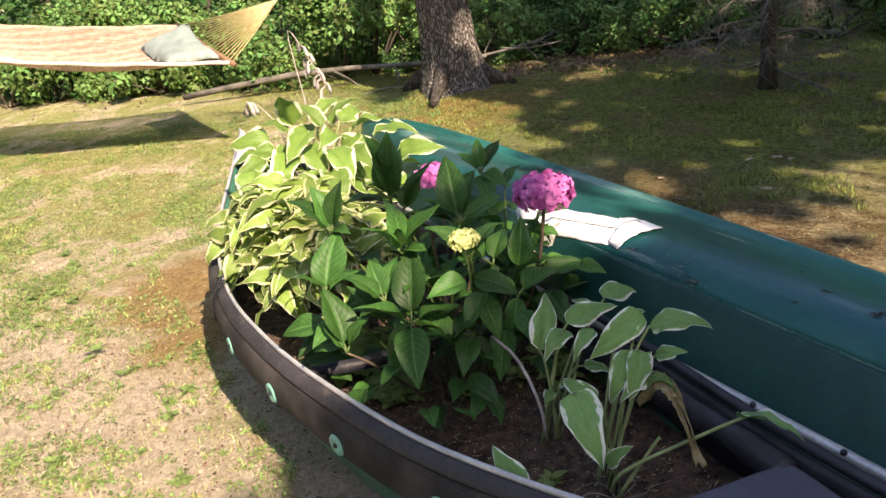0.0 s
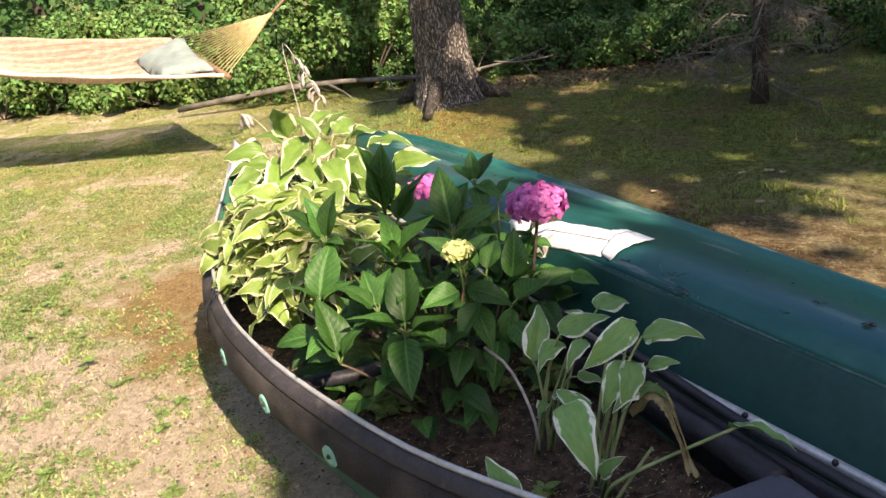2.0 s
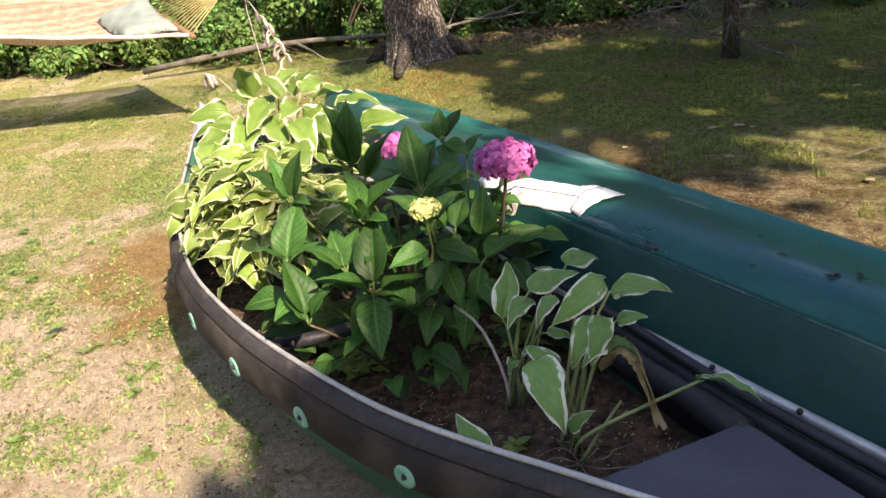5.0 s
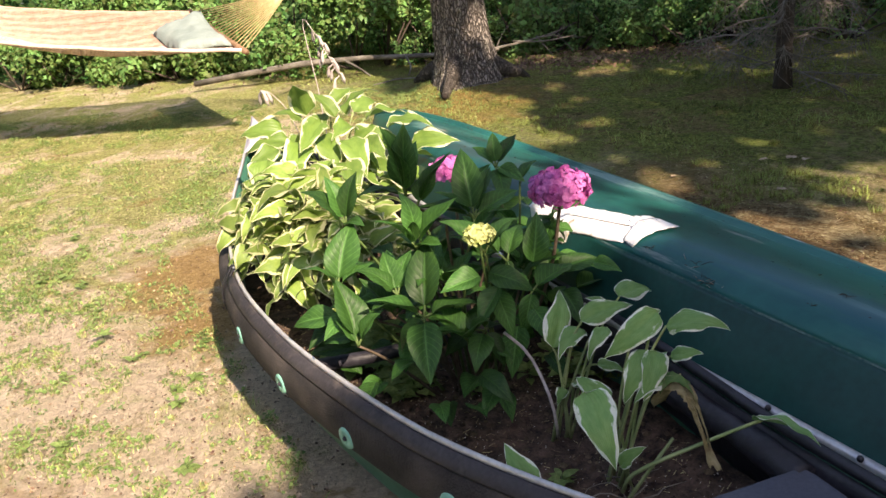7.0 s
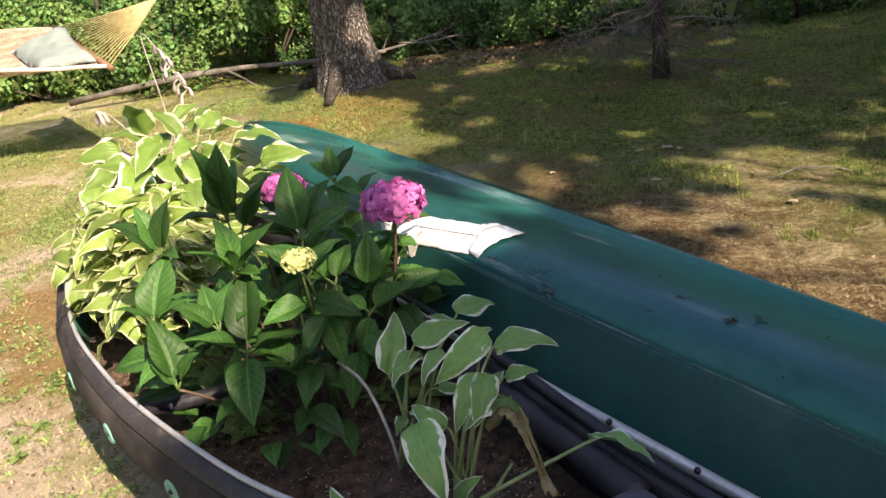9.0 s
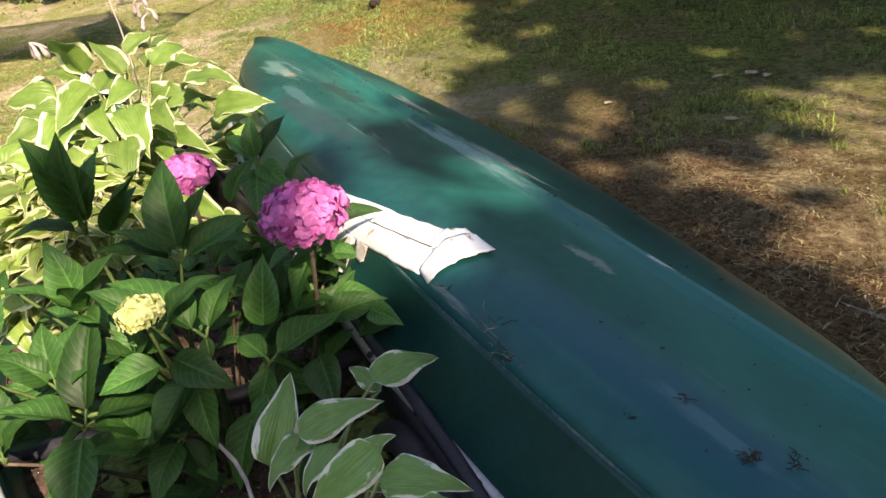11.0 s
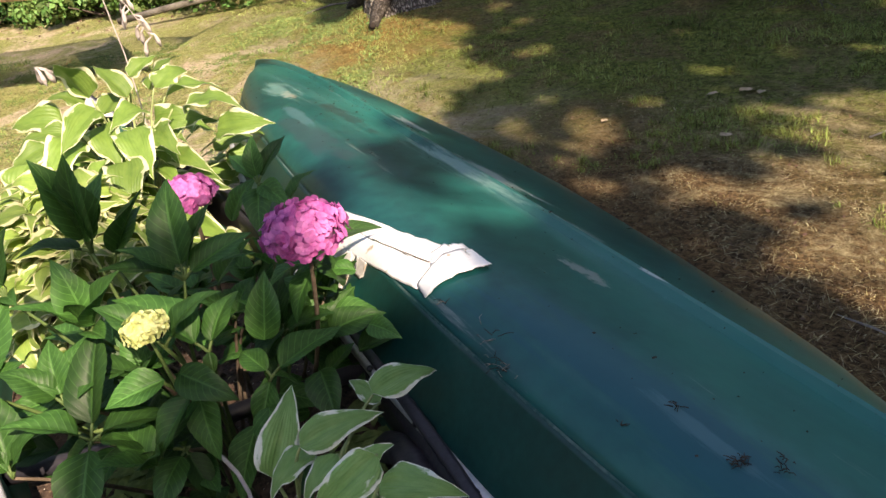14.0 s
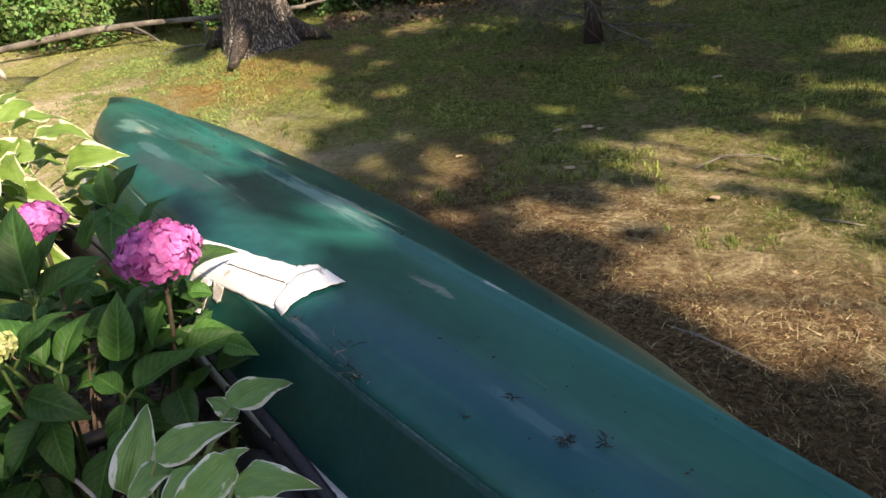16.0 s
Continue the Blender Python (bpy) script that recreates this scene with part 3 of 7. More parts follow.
def leaf_mesh(name, material, length, width, shape, droop, fold, wave=0.0, rows=9, cols=4, seed=0, tip=1.0, serrate=0.0, waves=9.0, curl=0.0, quilt=0.0, ribs=9, pleat=0.0):
    """A leaf along +x from its stalk, face up, with a folded midrib, a drooping tip and a waved rim."""
    rnd = random.Random(seed)
    bm = bmesh.new()
    uvl = bm.loops.layers.uv.new("blade")
    ph, ph2, sway, lop = rnd.uniform(0, 6), rnd.uniform(0, 6), rnd.uniform(-0.10, 0.10), rnd.uniform(-0.12, 0.12)
    grid = []
    for i in range(rows + 1):
        v = i / rows
        w = width * 0.5 * shape(v)
        bend = droop * v * v
        cx, cz = length * (math.sin(bend) / bend if bend > 1e-3 else 1) * v, -length * v * (1 - math.cos(bend)) / (bend or 1)
        row = []
        for j in range(-cols, cols + 1):
            u = j / cols
            ww = w * (1 + (serrate * (0.5 if i % 2 else -0.5) if abs(j) == cols else 0)) * (1 + (lop if u > 0 else -lop))
            rise = fold * (1.15 - 0.55 * v)
            z = rise * abs(u) * w - (0.25 * rise + curl) * w * u * u + wave * width * abs(u) ** 2.4 * math.sin(v * waves + (ph if u > 0 else ph2)) * min(1.0, 4 * (1 - v))
            z += quilt * abs(math.sin(math.pi * ribs * (v - 0.28 * abs(u)))) * min(1.0, 3 * abs(u)) * (1 - abs(u) ** 3) * min(1.0, 6 * v * (1 - v))
            z += pleat * (j % 2) * min(1.0, 5 * v * (1 - v))
            row.append((bm.verts.new((cx - z * math.sin(2 * bend) * 0.5, u * ww + sway * length * v * v, cz + z)), (u + 1) / 2, v))
        grid.append(row)
    for a, c in zip(grid, grid[1:]):
        for p, q, r, s in zip(a, a[1:], c[1:], c):
            f = bm.faces.new((p[0], q[0], r[0], s[0]))
            for loop, k in zip(f.loops, (p, q, r, s)):
                loop[uvl].uv = k[1], k[2]
    return mesh_of(name, bm, material)


def aim(place, direction, up=(0, 0, 1), scale=1.0, roll=0.0):
    """A pose whose x axis points along direction, with z towards up."""
    x = Vector(direction).normalized()
    y = Vector(up).cross(x)
    y = y.normalized() if y.length > 1e-4 else Vector((0, 1, 0))
    z = x.cross(y)
    m = Matrix((x, y, z)).transposed().to_4x4()
    return Matrix.Translation(place) @ m @ pose(0, 0, 0, roll) @ Matrix.Scale(scale, 4)


def put(name, me, m, parent):
    """An object of its own on a shared mesh, as a part."""
    ob = new(name, me)
    ob.parent = parent
    ob.matrix_parent_inverse = Matrix.Translation(-parent.location)
    ob.matrix_basis = m
    return ob


def root_part(name, bm, material, parent, label="", smooth=True):
    """A part whose mesh is given in world places."""
    ob = part(name, bm, material, parent, label, smooth)
    ob.matrix_parent_inverse = Matrix.Translation(-parent.location)
    return ob


def bump_noise(x, y, scale, seed=0.0):
    return noise.noise(Vector((x * scale + seed, y * scale - seed, seed * 0.37)))


# ---- ground ----
TREE = Vector((-0.20, 6.36, 0.0))
SPRUCE = Vector((1.87, 5.5, 0.0))


def ground_z(x, y):
    z = 0.012 * bump_noise(x, y, 1.3, 3.1) + 0.006 * bump_noise(x, y, 6, 8.2)
    d = math.hypot(x - TREE.x, y - TREE.y)
    z += 0.12 * math.exp(-(d / 0.62) ** 2)
    s, l = 0.857 * x + 0.515 * y, -0.515 * x + 0.857 * y
    z += 0.07 * math.exp(-((s - 1.95) / 0.16) ** 2) * min(1, max(0, (3.6 - l) / 0.8))
    z += 0.25 * max(0.0, min(1.0, (y - 8.5) / 6)) ** 2
    return z * max(0.0, min(1.0, (60 - math.hypot(x, y)) / 20))


def axis_steps(lo, hi, fine, outer):
    inner = [lo + fine * k for k in range(int((hi - lo) / fine) + 1)]
    return [-v for v in outer[::-1]] + inner + list(outer)


gx = axis_steps(-7, 6, 0.09, (8, 10, 14, 20, 35, 70, 150, 400, 1200))
gy = [-1200, -400, -150, -70, -30, -12, -6, -3] + [-1.5 + 0.09 * k for k in range(140)] + [12, 14, 17, 22, 35, 70, 150, 400, 1200]
ground_v = [(x, y, ground_z(x, y)) for y in gy for x in gx]
W = len(gx)
ground_f = [(r * W + c, r * W + c + 1, (r + 1) * W + c + 1, (r + 1) * W + c) for r in range(len(gy) - 1) for c in range(W - 1)]
ground = tagged(arrays("ground", ground_v, ground_f, M_GROUND, smooth=True), "worn lawn with bare sandy soil and brown needle litter", "ground", kind="structure")

# ---- planter canoe ----
LEFT_RIM = [(0.25, 0.985), (0.45, 0.90), (0.66, 0.805), (0.80, 0.74), (0.93, 0.685), (1.07, 0.622), (1.276, 0.545), (1.468, 0.50), (1.725, 0.458), (1.93, 0.44), (2.23, 0.44), (2.55, 0.49), (2.9, 0.60), (3.2, 0.735), (3.52, 0.885)]
RIGHT_RIM = [(0.25, 0.995), (0.40, 1.03), (0.66, 1.052), (0.887, 1.06), (0.95, 1.063), (1.08, 1.076), (1.246, 1.094), (1.6, 1.115), (2.0, 1.13), (2.5, 1.12), (3.0, 1.04), (3.52, 0.895)]
BOW_L, STERN_L = 3.52, 0.25


def rim_z(l):
    return 0.405 + 0.17 * max(0.0, (l - 2.3) / 1.22) ** 2 + 0.04 * max(0.0, (0.8 - l) / 0.55) ** 2


def left(l):
    return curve_at(LEFT_RIM, l)


def right(l):
    return curve_at(RIGHT_RIM, l)


planter = thing("planter_canoe", on(0.8, 2.0, 0.0), "old green canoe with black foam float, filled with soil", "canoe")
bm = bmesh.new()
rows = []
for k in range(41):
    l = STERN_L + (BOW_L - STERN_L) * k / 40
    a, c, zr = left(l), right(l), rim_z(l)
    mid, hw = (a + c) / 2, max(0.004, (c - a) / 2)
    row = []
    for i in range(17):
        ang = math.pi * i / 16
        row.append(on(mid - hw * math.copysign(abs(math.cos(ang)) ** 0.55, math.cos(ang)), l, zr - (zr - 0.015) * math.sin(ang) ** 0.75))
    rows.append(row)
loft(bm, rows)
hull = root_part("hull", bm, M_GREENHULL, planter)
sol = hull.modifiers.new("thick", "SOLIDIFY")
sol.thickness, sol.offset = 0.008, 0.0


def rim_path(side, l0, l1, n, dz=0.0):
    out = []
    for k in range(n + 1):
        l = l0 + (l1 - l0) * k / n
        e = 0.01
        p, q = on(side(l - e), l - e), on(side(l + e), l + e)
        t = (q - p).normalized()
        out.append((on(side(l), l, rim_z(l) + dz), Vector((-t.y, t.x, 0))))
    return out


RAIL = [(-0.009, -0.006), (0.009, -0.006), (0.011, 0.006), (0.006, 0.010), (-0.006, 0.010), (-0.011, 0.006)]
for side in (left, right):
    bm = bmesh.new()
    extrude_profile(bm, rim_path(side, STERN_L + 0.02, BOW_L - 0.02, 50, 0.002), [(a * (0.48 if side is left else 1.0), c) for a, c in RAIL])
    root_part("gunwale_rail", bm, M_ALU if side is left else M_BLACK, planter, "scuffed grey metal rail" if side is left else "black covered rail")
# foam float along the outer side, in two lengths, and the vinyl band over it
FOAM = [(0.004, -0.022), (0.030, -0.024), (0.042, -0.036), (0.0485, -0.060), (0.050, -0.085), (0.046, -0.112), (0.034, -0.132), (0.016, -0.141), (-0.004, -0.138)]
for l0, l1, n in ((0.40, 2.385, 46), (2.41, 2.865, 14)):
    bm = bmesh.new()
    extrude_profile(bm, rim_path(left, l0, l1, n), FOAM)
    ob = root_part("foam_float", bm, M_FOAM, planter, "long black closed-cell foam bar")
    bev = ob.modifiers.new("soft", "BEVEL")
    bev.width, bev.segments, bev.limit_method = 0.006, 2, "ANGLE"
bm = bmesh.new()
extrude_profile(bm, rim_path(left, 0.40, 2.38, 46), [(0.006, 0.003), (0.013, 0.001), (0.024, -0.008), (0.0315, -0.018), (0.032, -0.023), (0.006, -0.021)])
root_part("trim_band", bm, M_VINYL, planter, "dusty black vinyl edging over the float")
# straps that tie the two lengths of foam to the rail
for l0, skew in ((2.375, 0.018), (2.415, -0.012)):
    bm = bmesh.new()
    rows = []
    for q, (a, z) in enumerate([(-0.016, -0.004), (-0.010, 0.012), (0.008, 0.013)] + [(a + 0.004, z) for a, z in FOAM[1:-1]]):
        row = []
        for w in (-0.009, -0.003, 0.003, 0.009):
            l = l0 + w + skew * q / 8 + 0.002 * math.sin(3 * q)
            place, side = rim_path(left, l, l + 0.001, 1)[0]
            side = -side if side.dot(on(-1, 0)) < 0 else side
            row.append(place + side * a + Vector((0, 0, z)))
        rows.append(row)
    loft(bm, rows)
    ob = root_part("strap", bm, M_BLACK, planter, "black webbing strap round the float")
    ob.modifiers.new("thick", "SOLIDIFY").thickness = 0.003
bm = bmesh.new()
extrude_profile(bm, rim_path(right, 0.50, 3.2, 46, -0.045), [(0.0, -0.15), (0.008, -0.14), (0.012, -0.05), (0.020, 0.000), (0.018, 0.022), (0.010, 0.034), (0.0, 0.034)])
root_part("inner_foam", bm, M_BLACK, planter, "black flat lining along the rim")
bm = bmesh.new()
roll_pts, roll_r = [], []
for k in range(40):
    l = 0.835 + 0.655 * k / 39
    roll_pts.append(on(right(l) - 0.040 - 0.003 * math.sin(l * 17), l, 0.366 + 0.004 * math.sin(l * 9) - 0.10 * max(0.0, (l - 1.30) / 0.19) ** 2))
    roll_r.append(0.027 + 0.0015 * math.sin(l * 23))
sweep(bm, roll_pts, roll_r, 14)
for v in bm.verts:
    v.co += Vector((1, 1, 1)) * 0.003 * noise.noise(v.co * 30)
root_part("rolled_lining", bm, M_BLACK, planter, "thick dull black foam roll inside the rim")
for l in (2.15, 1.835, 1.53, 1.22, 0.93):
    bm = bmesh.new()
    p, nrm = rim_path(left, l, l + 0.001, 1)[0]
    nrm = -nrm if nrm.dot(on(-1, 0)) < 0 else nrm
    rings = []
    for rad, h in ((0.006, -0.002), (0.008, 0.003), (0.024, 0.003), (0.026, -0.002)):
        rings.append([Vector((rad * math.cos(q), rad * math.sin(q), h)) for q in (2 * math.pi * i / 20 for i in range(20))])
    loft(bm, rings, closed=True)
    centre = p + nrm * 0.0495 + Vector((0, 0, -0.087))
    face = nrm.to_track_quat("Z", "Y").to_matrix().to_4x4()
    disc = root_part("washer", bm, M_DISC, planter, "round mint green washer")
    disc.data.transform(Matrix.Translation(centre) @ face)
    bm = bmesh.new()
    bmesh.ops.create_cone(bm, cap_ends=True, segments=8, radius1=0.007, radius2=0.004, depth=0.008)
    bolt = root_part("bolt", bm, M_BLACK, disc)
    bolt.data.transform(Matrix.Translation(centre + nrm * 0.003) @ face)
bm = bmesh.new()
sweep(bm, [on(0.462, 1.765, 0.372), on(0.60, 1.73, 0.362), on(0.85, 1.67, 0.36), on(1.10, 1.61, 0.366)], 0.017, 10)
root_part("thwart", bm, M_BLACK, planter, "dark tube across the canoe")
# the seat board at the near end
bm = bmesh.new()
outline = [(left(l) + 0.012, l) for l in (0.32, 0.45, 0.60, 0.75, 0.905)] + [(1.000, 0.848), (1.018, 0.838), (1.020, 0.815)] + [(right(l) - gap, l) for l, gap in ((0.72, 0.046), (0.60, 0.046), (0.45, 0.036), (0.32, 0.012))]
lo = [bm.verts.new(on(s, l, 0.372)) for s, l in outline]
hi = [bm.verts.new(on(s, l, 0.392)) for s, l in outline]
bm.faces.new(hi)
bm.faces.new(lo[::-1])
for i in range(len(lo)):
    j = (i + 1) % len(lo)
    bm.faces.new((lo[i], lo[j], hi[j], hi[i]))
bmesh.ops.recalc_face_normals(bm, faces=bm.faces[:])
seat = root_part("seat", bm, M_SEAT, planter, "slate blue-black seat board", smooth=False)
bev = seat.modifiers.new("soft", "BEVEL")
bev.width, bev.segments = 0.005, 2
bm = bmesh.new()
tip_rows = []
for k in range(7):
    l = 3.27 + 0.235 * k / 6
    a, c = left(l), right(l)
    tip_rows.append([on(a + (c - a) * i / 6, l, rim_z(l) + 0.012 + 0.03 * math.sin(math.pi * i / 6)) for i in range(7)])
loft(bm, tip_rows)
deck = root_part("bow_deck", bm, mat("pale deck", (0.42, 0.40, 0.46), (0.62, 0.60, 0.66), rough=0.5, scale=12, fine=90, bump=0.2), planter, "pale grey end cap")
sol = deck.modifiers.new("thick", "SOLIDIFY")
sol.thickness = 0.006


def soil_z(s, l):
    return 0.245 + 0.03 * noise.noise(Vector((s * 4, l * 4, 1.7))) + 0.012 * noise.noise(Vector((s * 17, l * 17, 4.2)))


bm = bmesh.new()
rows = []
for k in range(90):
    l = 0.72 + 2.66 * k / 89
    a, c = left(l) + 0.012, right(l) - 0.012
    rows.append([on(a + (c - a) * i / 24, l, soil_z(a + (c - a) * i / 24, l)) for i in range(25)])
loft(bm, rows)
soil = new("planting_soil", mesh_of("planting_soil", bm, M_SOIL))
tagged(soil, "dark crumbly soil filling the canoe", "soil", kind="stuff")

# ---- upturned canoe ----
KEEL_Z, ROLL_SIN, ROLL_COS = 0.502, math.sin(radians(21)), math.cos(radians(21))
MID_L, HALF_L = 1.78, 2.12
SECTION = [(0, -0.010), (0.009, -0.007), (0.020, 0.008), (0.12, 0.014), (0.22, 0.023), (0.30, 0.045), (0.338, 0.064), (0.3495, 0.080), (0.357, 0.110), (0.376, 0.190), (0.392, 0.268)]
# the side by the planter bulges lower before it turns
SECTION_NEAR = SECTION[:5] + [(0.30, 0.047), (0.340, 0.078), (0.355, 0.108), (0.3625, 0.138), (0.379, 0.204), (0.392, 0.268)]


def hull_point(l, k, lift=0.0):
    """A place on the upturned hull: l along, k from -1 (rim by the planter) to 1 (rim by the lawn)."""
    v = max(-1.0, min(1.0, (l - MID_L) / HALF_L))
    f = max(0.0, 1 - abs(v) ** 2.3) ** 0.85
    if k > 0 and l < 2.0:
        f = min(f, 1 - curve_at([(-0.4, 0.90), (0.30, 0.88), (0.60, 0.82), (0.75, 0.72), (0.88, 0.57), (1.05, 0.375), (1.20, 0.28), (1.35, 0.205), (1.55, 0.125), (2.0, 0.0)], l))
    q = min(abs(k) * (len(SECTION) - 1), len(SECTION) - 1.001)
    i = int(q)
    rib = SECTION_NEAR if k < 0 else SECTION
    (o0, d0), (o1, d1) = rib[i], rib[i + 1]
    out = (o0 + (o1 - o0) * (q - i)) * f
    drop = (d0 + (d1 - d0) * (q - i)) * (1 + 0.25 * v**4) + 0.10 * abs(v) ** 5
    g = (1 - f) * 0.06 * (1 - abs(k))
    x, z = math.copysign(out, k) if k else 0.0, lift - drop + g * 0.0
    return on(1.504 + 0.038 * l + x * ROLL_COS + z * ROLL_SIN, l, KEEL_Z - x * ROLL_SIN + z * ROLL_COS)


canoe = thing("upturned_canoe", on(1.6, 1.5, 0.0), "scuffed teal green canoe lying upside down against the planter", "canoe")
STATIONS = [MID_L + HALF_L * math.sin(math.pi / 2 * (k / 44 - 1)) for k in range(89)]


def skin(name, ks, material, label):
    bm = bmesh.new()
    loft(bm, [[hull_point(l, k) for k in ks] for l in STATIONS])
    bmesh.ops.remove_doubles(bm, verts=bm.verts[:], dist=0.0004)
    ob = root_part(name, bm, material, canoe, label)
    ob.data.set_sharp_from_angle(angle=radians(30))
    sol = ob.modifiers.new("thick", "SOLIDIFY")
    sol.thickness, sol.offset = 0.006, -1.0


skin("bottom", [i / 20 for i in range(-14, 15)], M_HULL, "faded teal blue bottom with pale scrapes")
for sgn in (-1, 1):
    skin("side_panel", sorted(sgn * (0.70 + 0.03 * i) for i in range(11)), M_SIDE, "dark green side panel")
    bm = bmesh.new()
    loft(bm, [[hull_point(l, sgn * k, 0.0012) for k in (0.690, 0.695, 0.700, 0.704)] for l in STATIONS[3:-3]])
    root_part("chine_edge", bm, M_CHINE, canoe, "pale worn chine edge")
for sgn in (-1, 1):
    bm = bmesh.new()
    pts = [hull_point(MID_L + HALF_L * (k / 45 - 1) * 0.985, sgn * 0.995) for k in range(91)]
    path = []
    for k, p in enumerate(pts):
        d = (pts[min(k + 1, 90)] - pts[max(k - 1, 0)]).normalized()
        path.append((p, Vector((-d.y, d.x, 0)).normalized()))
    extrude_profile(bm, path, [(-0.009, -0.012), (0.009, -0.012), (0.010, 0.008), (0.006, 0.013), (-0.006, 0.013), (-0.010, 0.008)])
    rail = root_part("gunwale_rail", bm, M_ALU, canoe, "riveted aluminium gunwale")
    if sgn < 0:
        for k in range(24, 75, 4):
            bm = bmesh.new()
            bmesh.ops.create_uvsphere(bm, u_segments=8, v_segments=4, radius=0.0065)
            rv = root_part("rivet", bm, M_BLACK, rail)
            rv.data.transform(Matrix.Translation(pts[k] + Vector((-0.0075, -0.0045, 0.014))))
# torn white tape laid over the turn of the hull, in strips; places are (along, round) the hull
tape_rnd = random.Random(8)


def tape_strip(name, far, near, lift, parent, label, ragged=0.0025, material=None):
    """A strip of tape between two edges on the hull, with torn ends and a slight waviness."""
    bm = bmesh.new()
    n_along, n_over = 5 * (len(far) - 1), 8
    grid = []
    for i in range(n_along + 1):
        q = min(i / 5, len(far) - 1.001)
        c, u = int(q), q - int(q)
        a = [far[c][d] + (far[c + 1][d] - far[c][d]) * u for d in (0, 1)]
        b = [near[c][d] + (near[c + 1][d] - near[c][d]) * u for d in (0, 1)]
        torn_a, torn_b = tape_rnd.uniform(-ragged, ragged), tape_rnd.uniform(-ragged, ragged)
        row = []
        for j in range(n_over + 1):
            t = j / n_over
            l = a[0] + (b[0] - a[0]) * t + torn_a * (1 - t) + torn_b * t
            k = a[1] + (b[1] - a[1]) * t + 1.5 * (torn_b * (1 - t) + torn_a * t)
            row.append(hull_point(l, k, lift + 0.0012 * math.sin(31 * l + 9 * k)))
        grid.append(row)
    loft(bm, grid)
    ob = root_part(name, bm, material or M_PATCH, parent, label)
    sol = ob.modifiers.new("thick", "SOLIDIFY")
    sol.thickness, sol.offset = 0.0016, 0.0
    return ob


tape_ob = tape_strip("tape_patch", [(1.915, -0.618), (1.755, -0.536), (1.644, -0.493), (1.550, -0.455)], [(1.920, -0.705), (1.736, -0.619), (1.640, -0.577), (1.530, -0.528)], 0.0040, canoe, "torn white repair tape over the chine")
tape_strip("tape_strip", [(1.915, -0.700), (1.736, -0.624), (1.640, -0.581), (1.530, -0.532)], [(1.880, -0.812), (1.727, -0.765), (1.630, -0.712), (1.520, -0.650)], 0.0046, tape_ob, "lower strip of white tape")
tape_strip("tape_strip", [(1.545, -0.540), (1.580, -0.470), (1.563, -0.428)], [(1.520, -0.530), (1.530, -0.470), (1.522, -0.424)], 0.0064, tape_ob, "short strip of white tape", 0.005)
tape_strip("tape_strip", [(1.522, -0.644), (1.536, -0.545), (1.545, -0.480), (1.540, -0.443), (1.527, -0.424)], [(1.483, -0.668), (1.474, -0.547), (1.468, -0.490), (1.463, -0.450), (1.460, -0.426)], 0.0085, tape_ob, "strip of white tape across the patch end", 0.003)
tape_strip("tape_flap", [(1.868, -0.800), (1.822, -0.790), (1.776, -0.780)], [(1.879, -0.930), (1.826, -0.905), (1.778, -0.935)], 0.0062, tape_ob, "loose torn tongue of white tape", 0.006, M_OLDTAPE)
tape_strip("tape_flap", [(1.790, -0.785), (1.776, -0.782), (1.768, -0.780)], [(1.790, -0.876), (1.776, -0.868), (1.766, -0.888)], 0.0066, tape_ob, "loose torn tongue of white tape", 0.004, M_OLDTAPE)
tape_strip("tape_flap", [(1.762, -0.776), (1.740, -0.770), (1.717, -0.764)], [(1.756, -0.822), (1.728, -0.845), (1.706, -0.822)], 0.0070, tape_ob, "loose torn tongue of white tape", 0.005, M_OLDTAPE)
bm = bmesh.new()
loft(bm, [[hull_point(1.736 - 0.187 * i / 10, -0.6195 + 0.084 * i / 10 + 0.0012 * math.sin(i * 2.1) + 0.0045 * (j - 0.5), 0.0060) for j in range(2)] for i in range(11)])
seam = root_part("tape_seam", bm, M_DEBRIS, tape_ob, "dark open seam between tape strips")
seam.modifiers.new("thick", "SOLIDIFY").thickness = 0.0006


# ---- plants in the canoe ----
def outline(v, a, b):
    """Half-width of a leaf at v of its length, 1 at the widest place."""
    v = min(max(v, 0.0), 1.0)
    m = a / (a + b)
    return (v**a * (1 - v) ** b) / (m**a * (1 - m) ** b) + 0.012


def ovate(v):
    return outline(v, 0.66, 1.15)


def spade(v):
    return outline(v, 0.44, 1.22)


def lance(v):
    return outline(v, 0.58, 1.05)


HYD_LEAF = [leaf_mesh("hydrangea_leaf", M_HYD, 1.0, 0.48 + 0.04 * (k % 3), ovate, 0.16 + 0.14 * k, 0.95 - 0.09 * k, 0.05, rows=26, cols=5, seed=k, serrate=0.035, waves=8 + k, curl=0.10, quilt=0.016, ribs=9) for k in range(6)]
FAR_LEAF = [leaf_mesh("hosta_leaf_lime", M_HOSTA_Y, 1.0, 0.50 + 0.05 * (k % 4), spade, 0.35 + 0.18 * k, 0.95 - 0.10 * k, 0.13, pleat=0.008, rows=14, cols=5, seed=10 + k, waves=10 + k, curl=0.2) for k in range(6)]
SMALL_LEAF = [leaf_mesh("hosta_leaf_small", M_HOSTA_L, 1.0, 0.42 + 0.06 * (k % 4), spade, 0.5 + 0.25 * k, 0.65 - 0.07 * k, 0.12, rows=10, cols=4, seed=20 + k, waves=9 + k, curl=0.2) for k in range(6)]
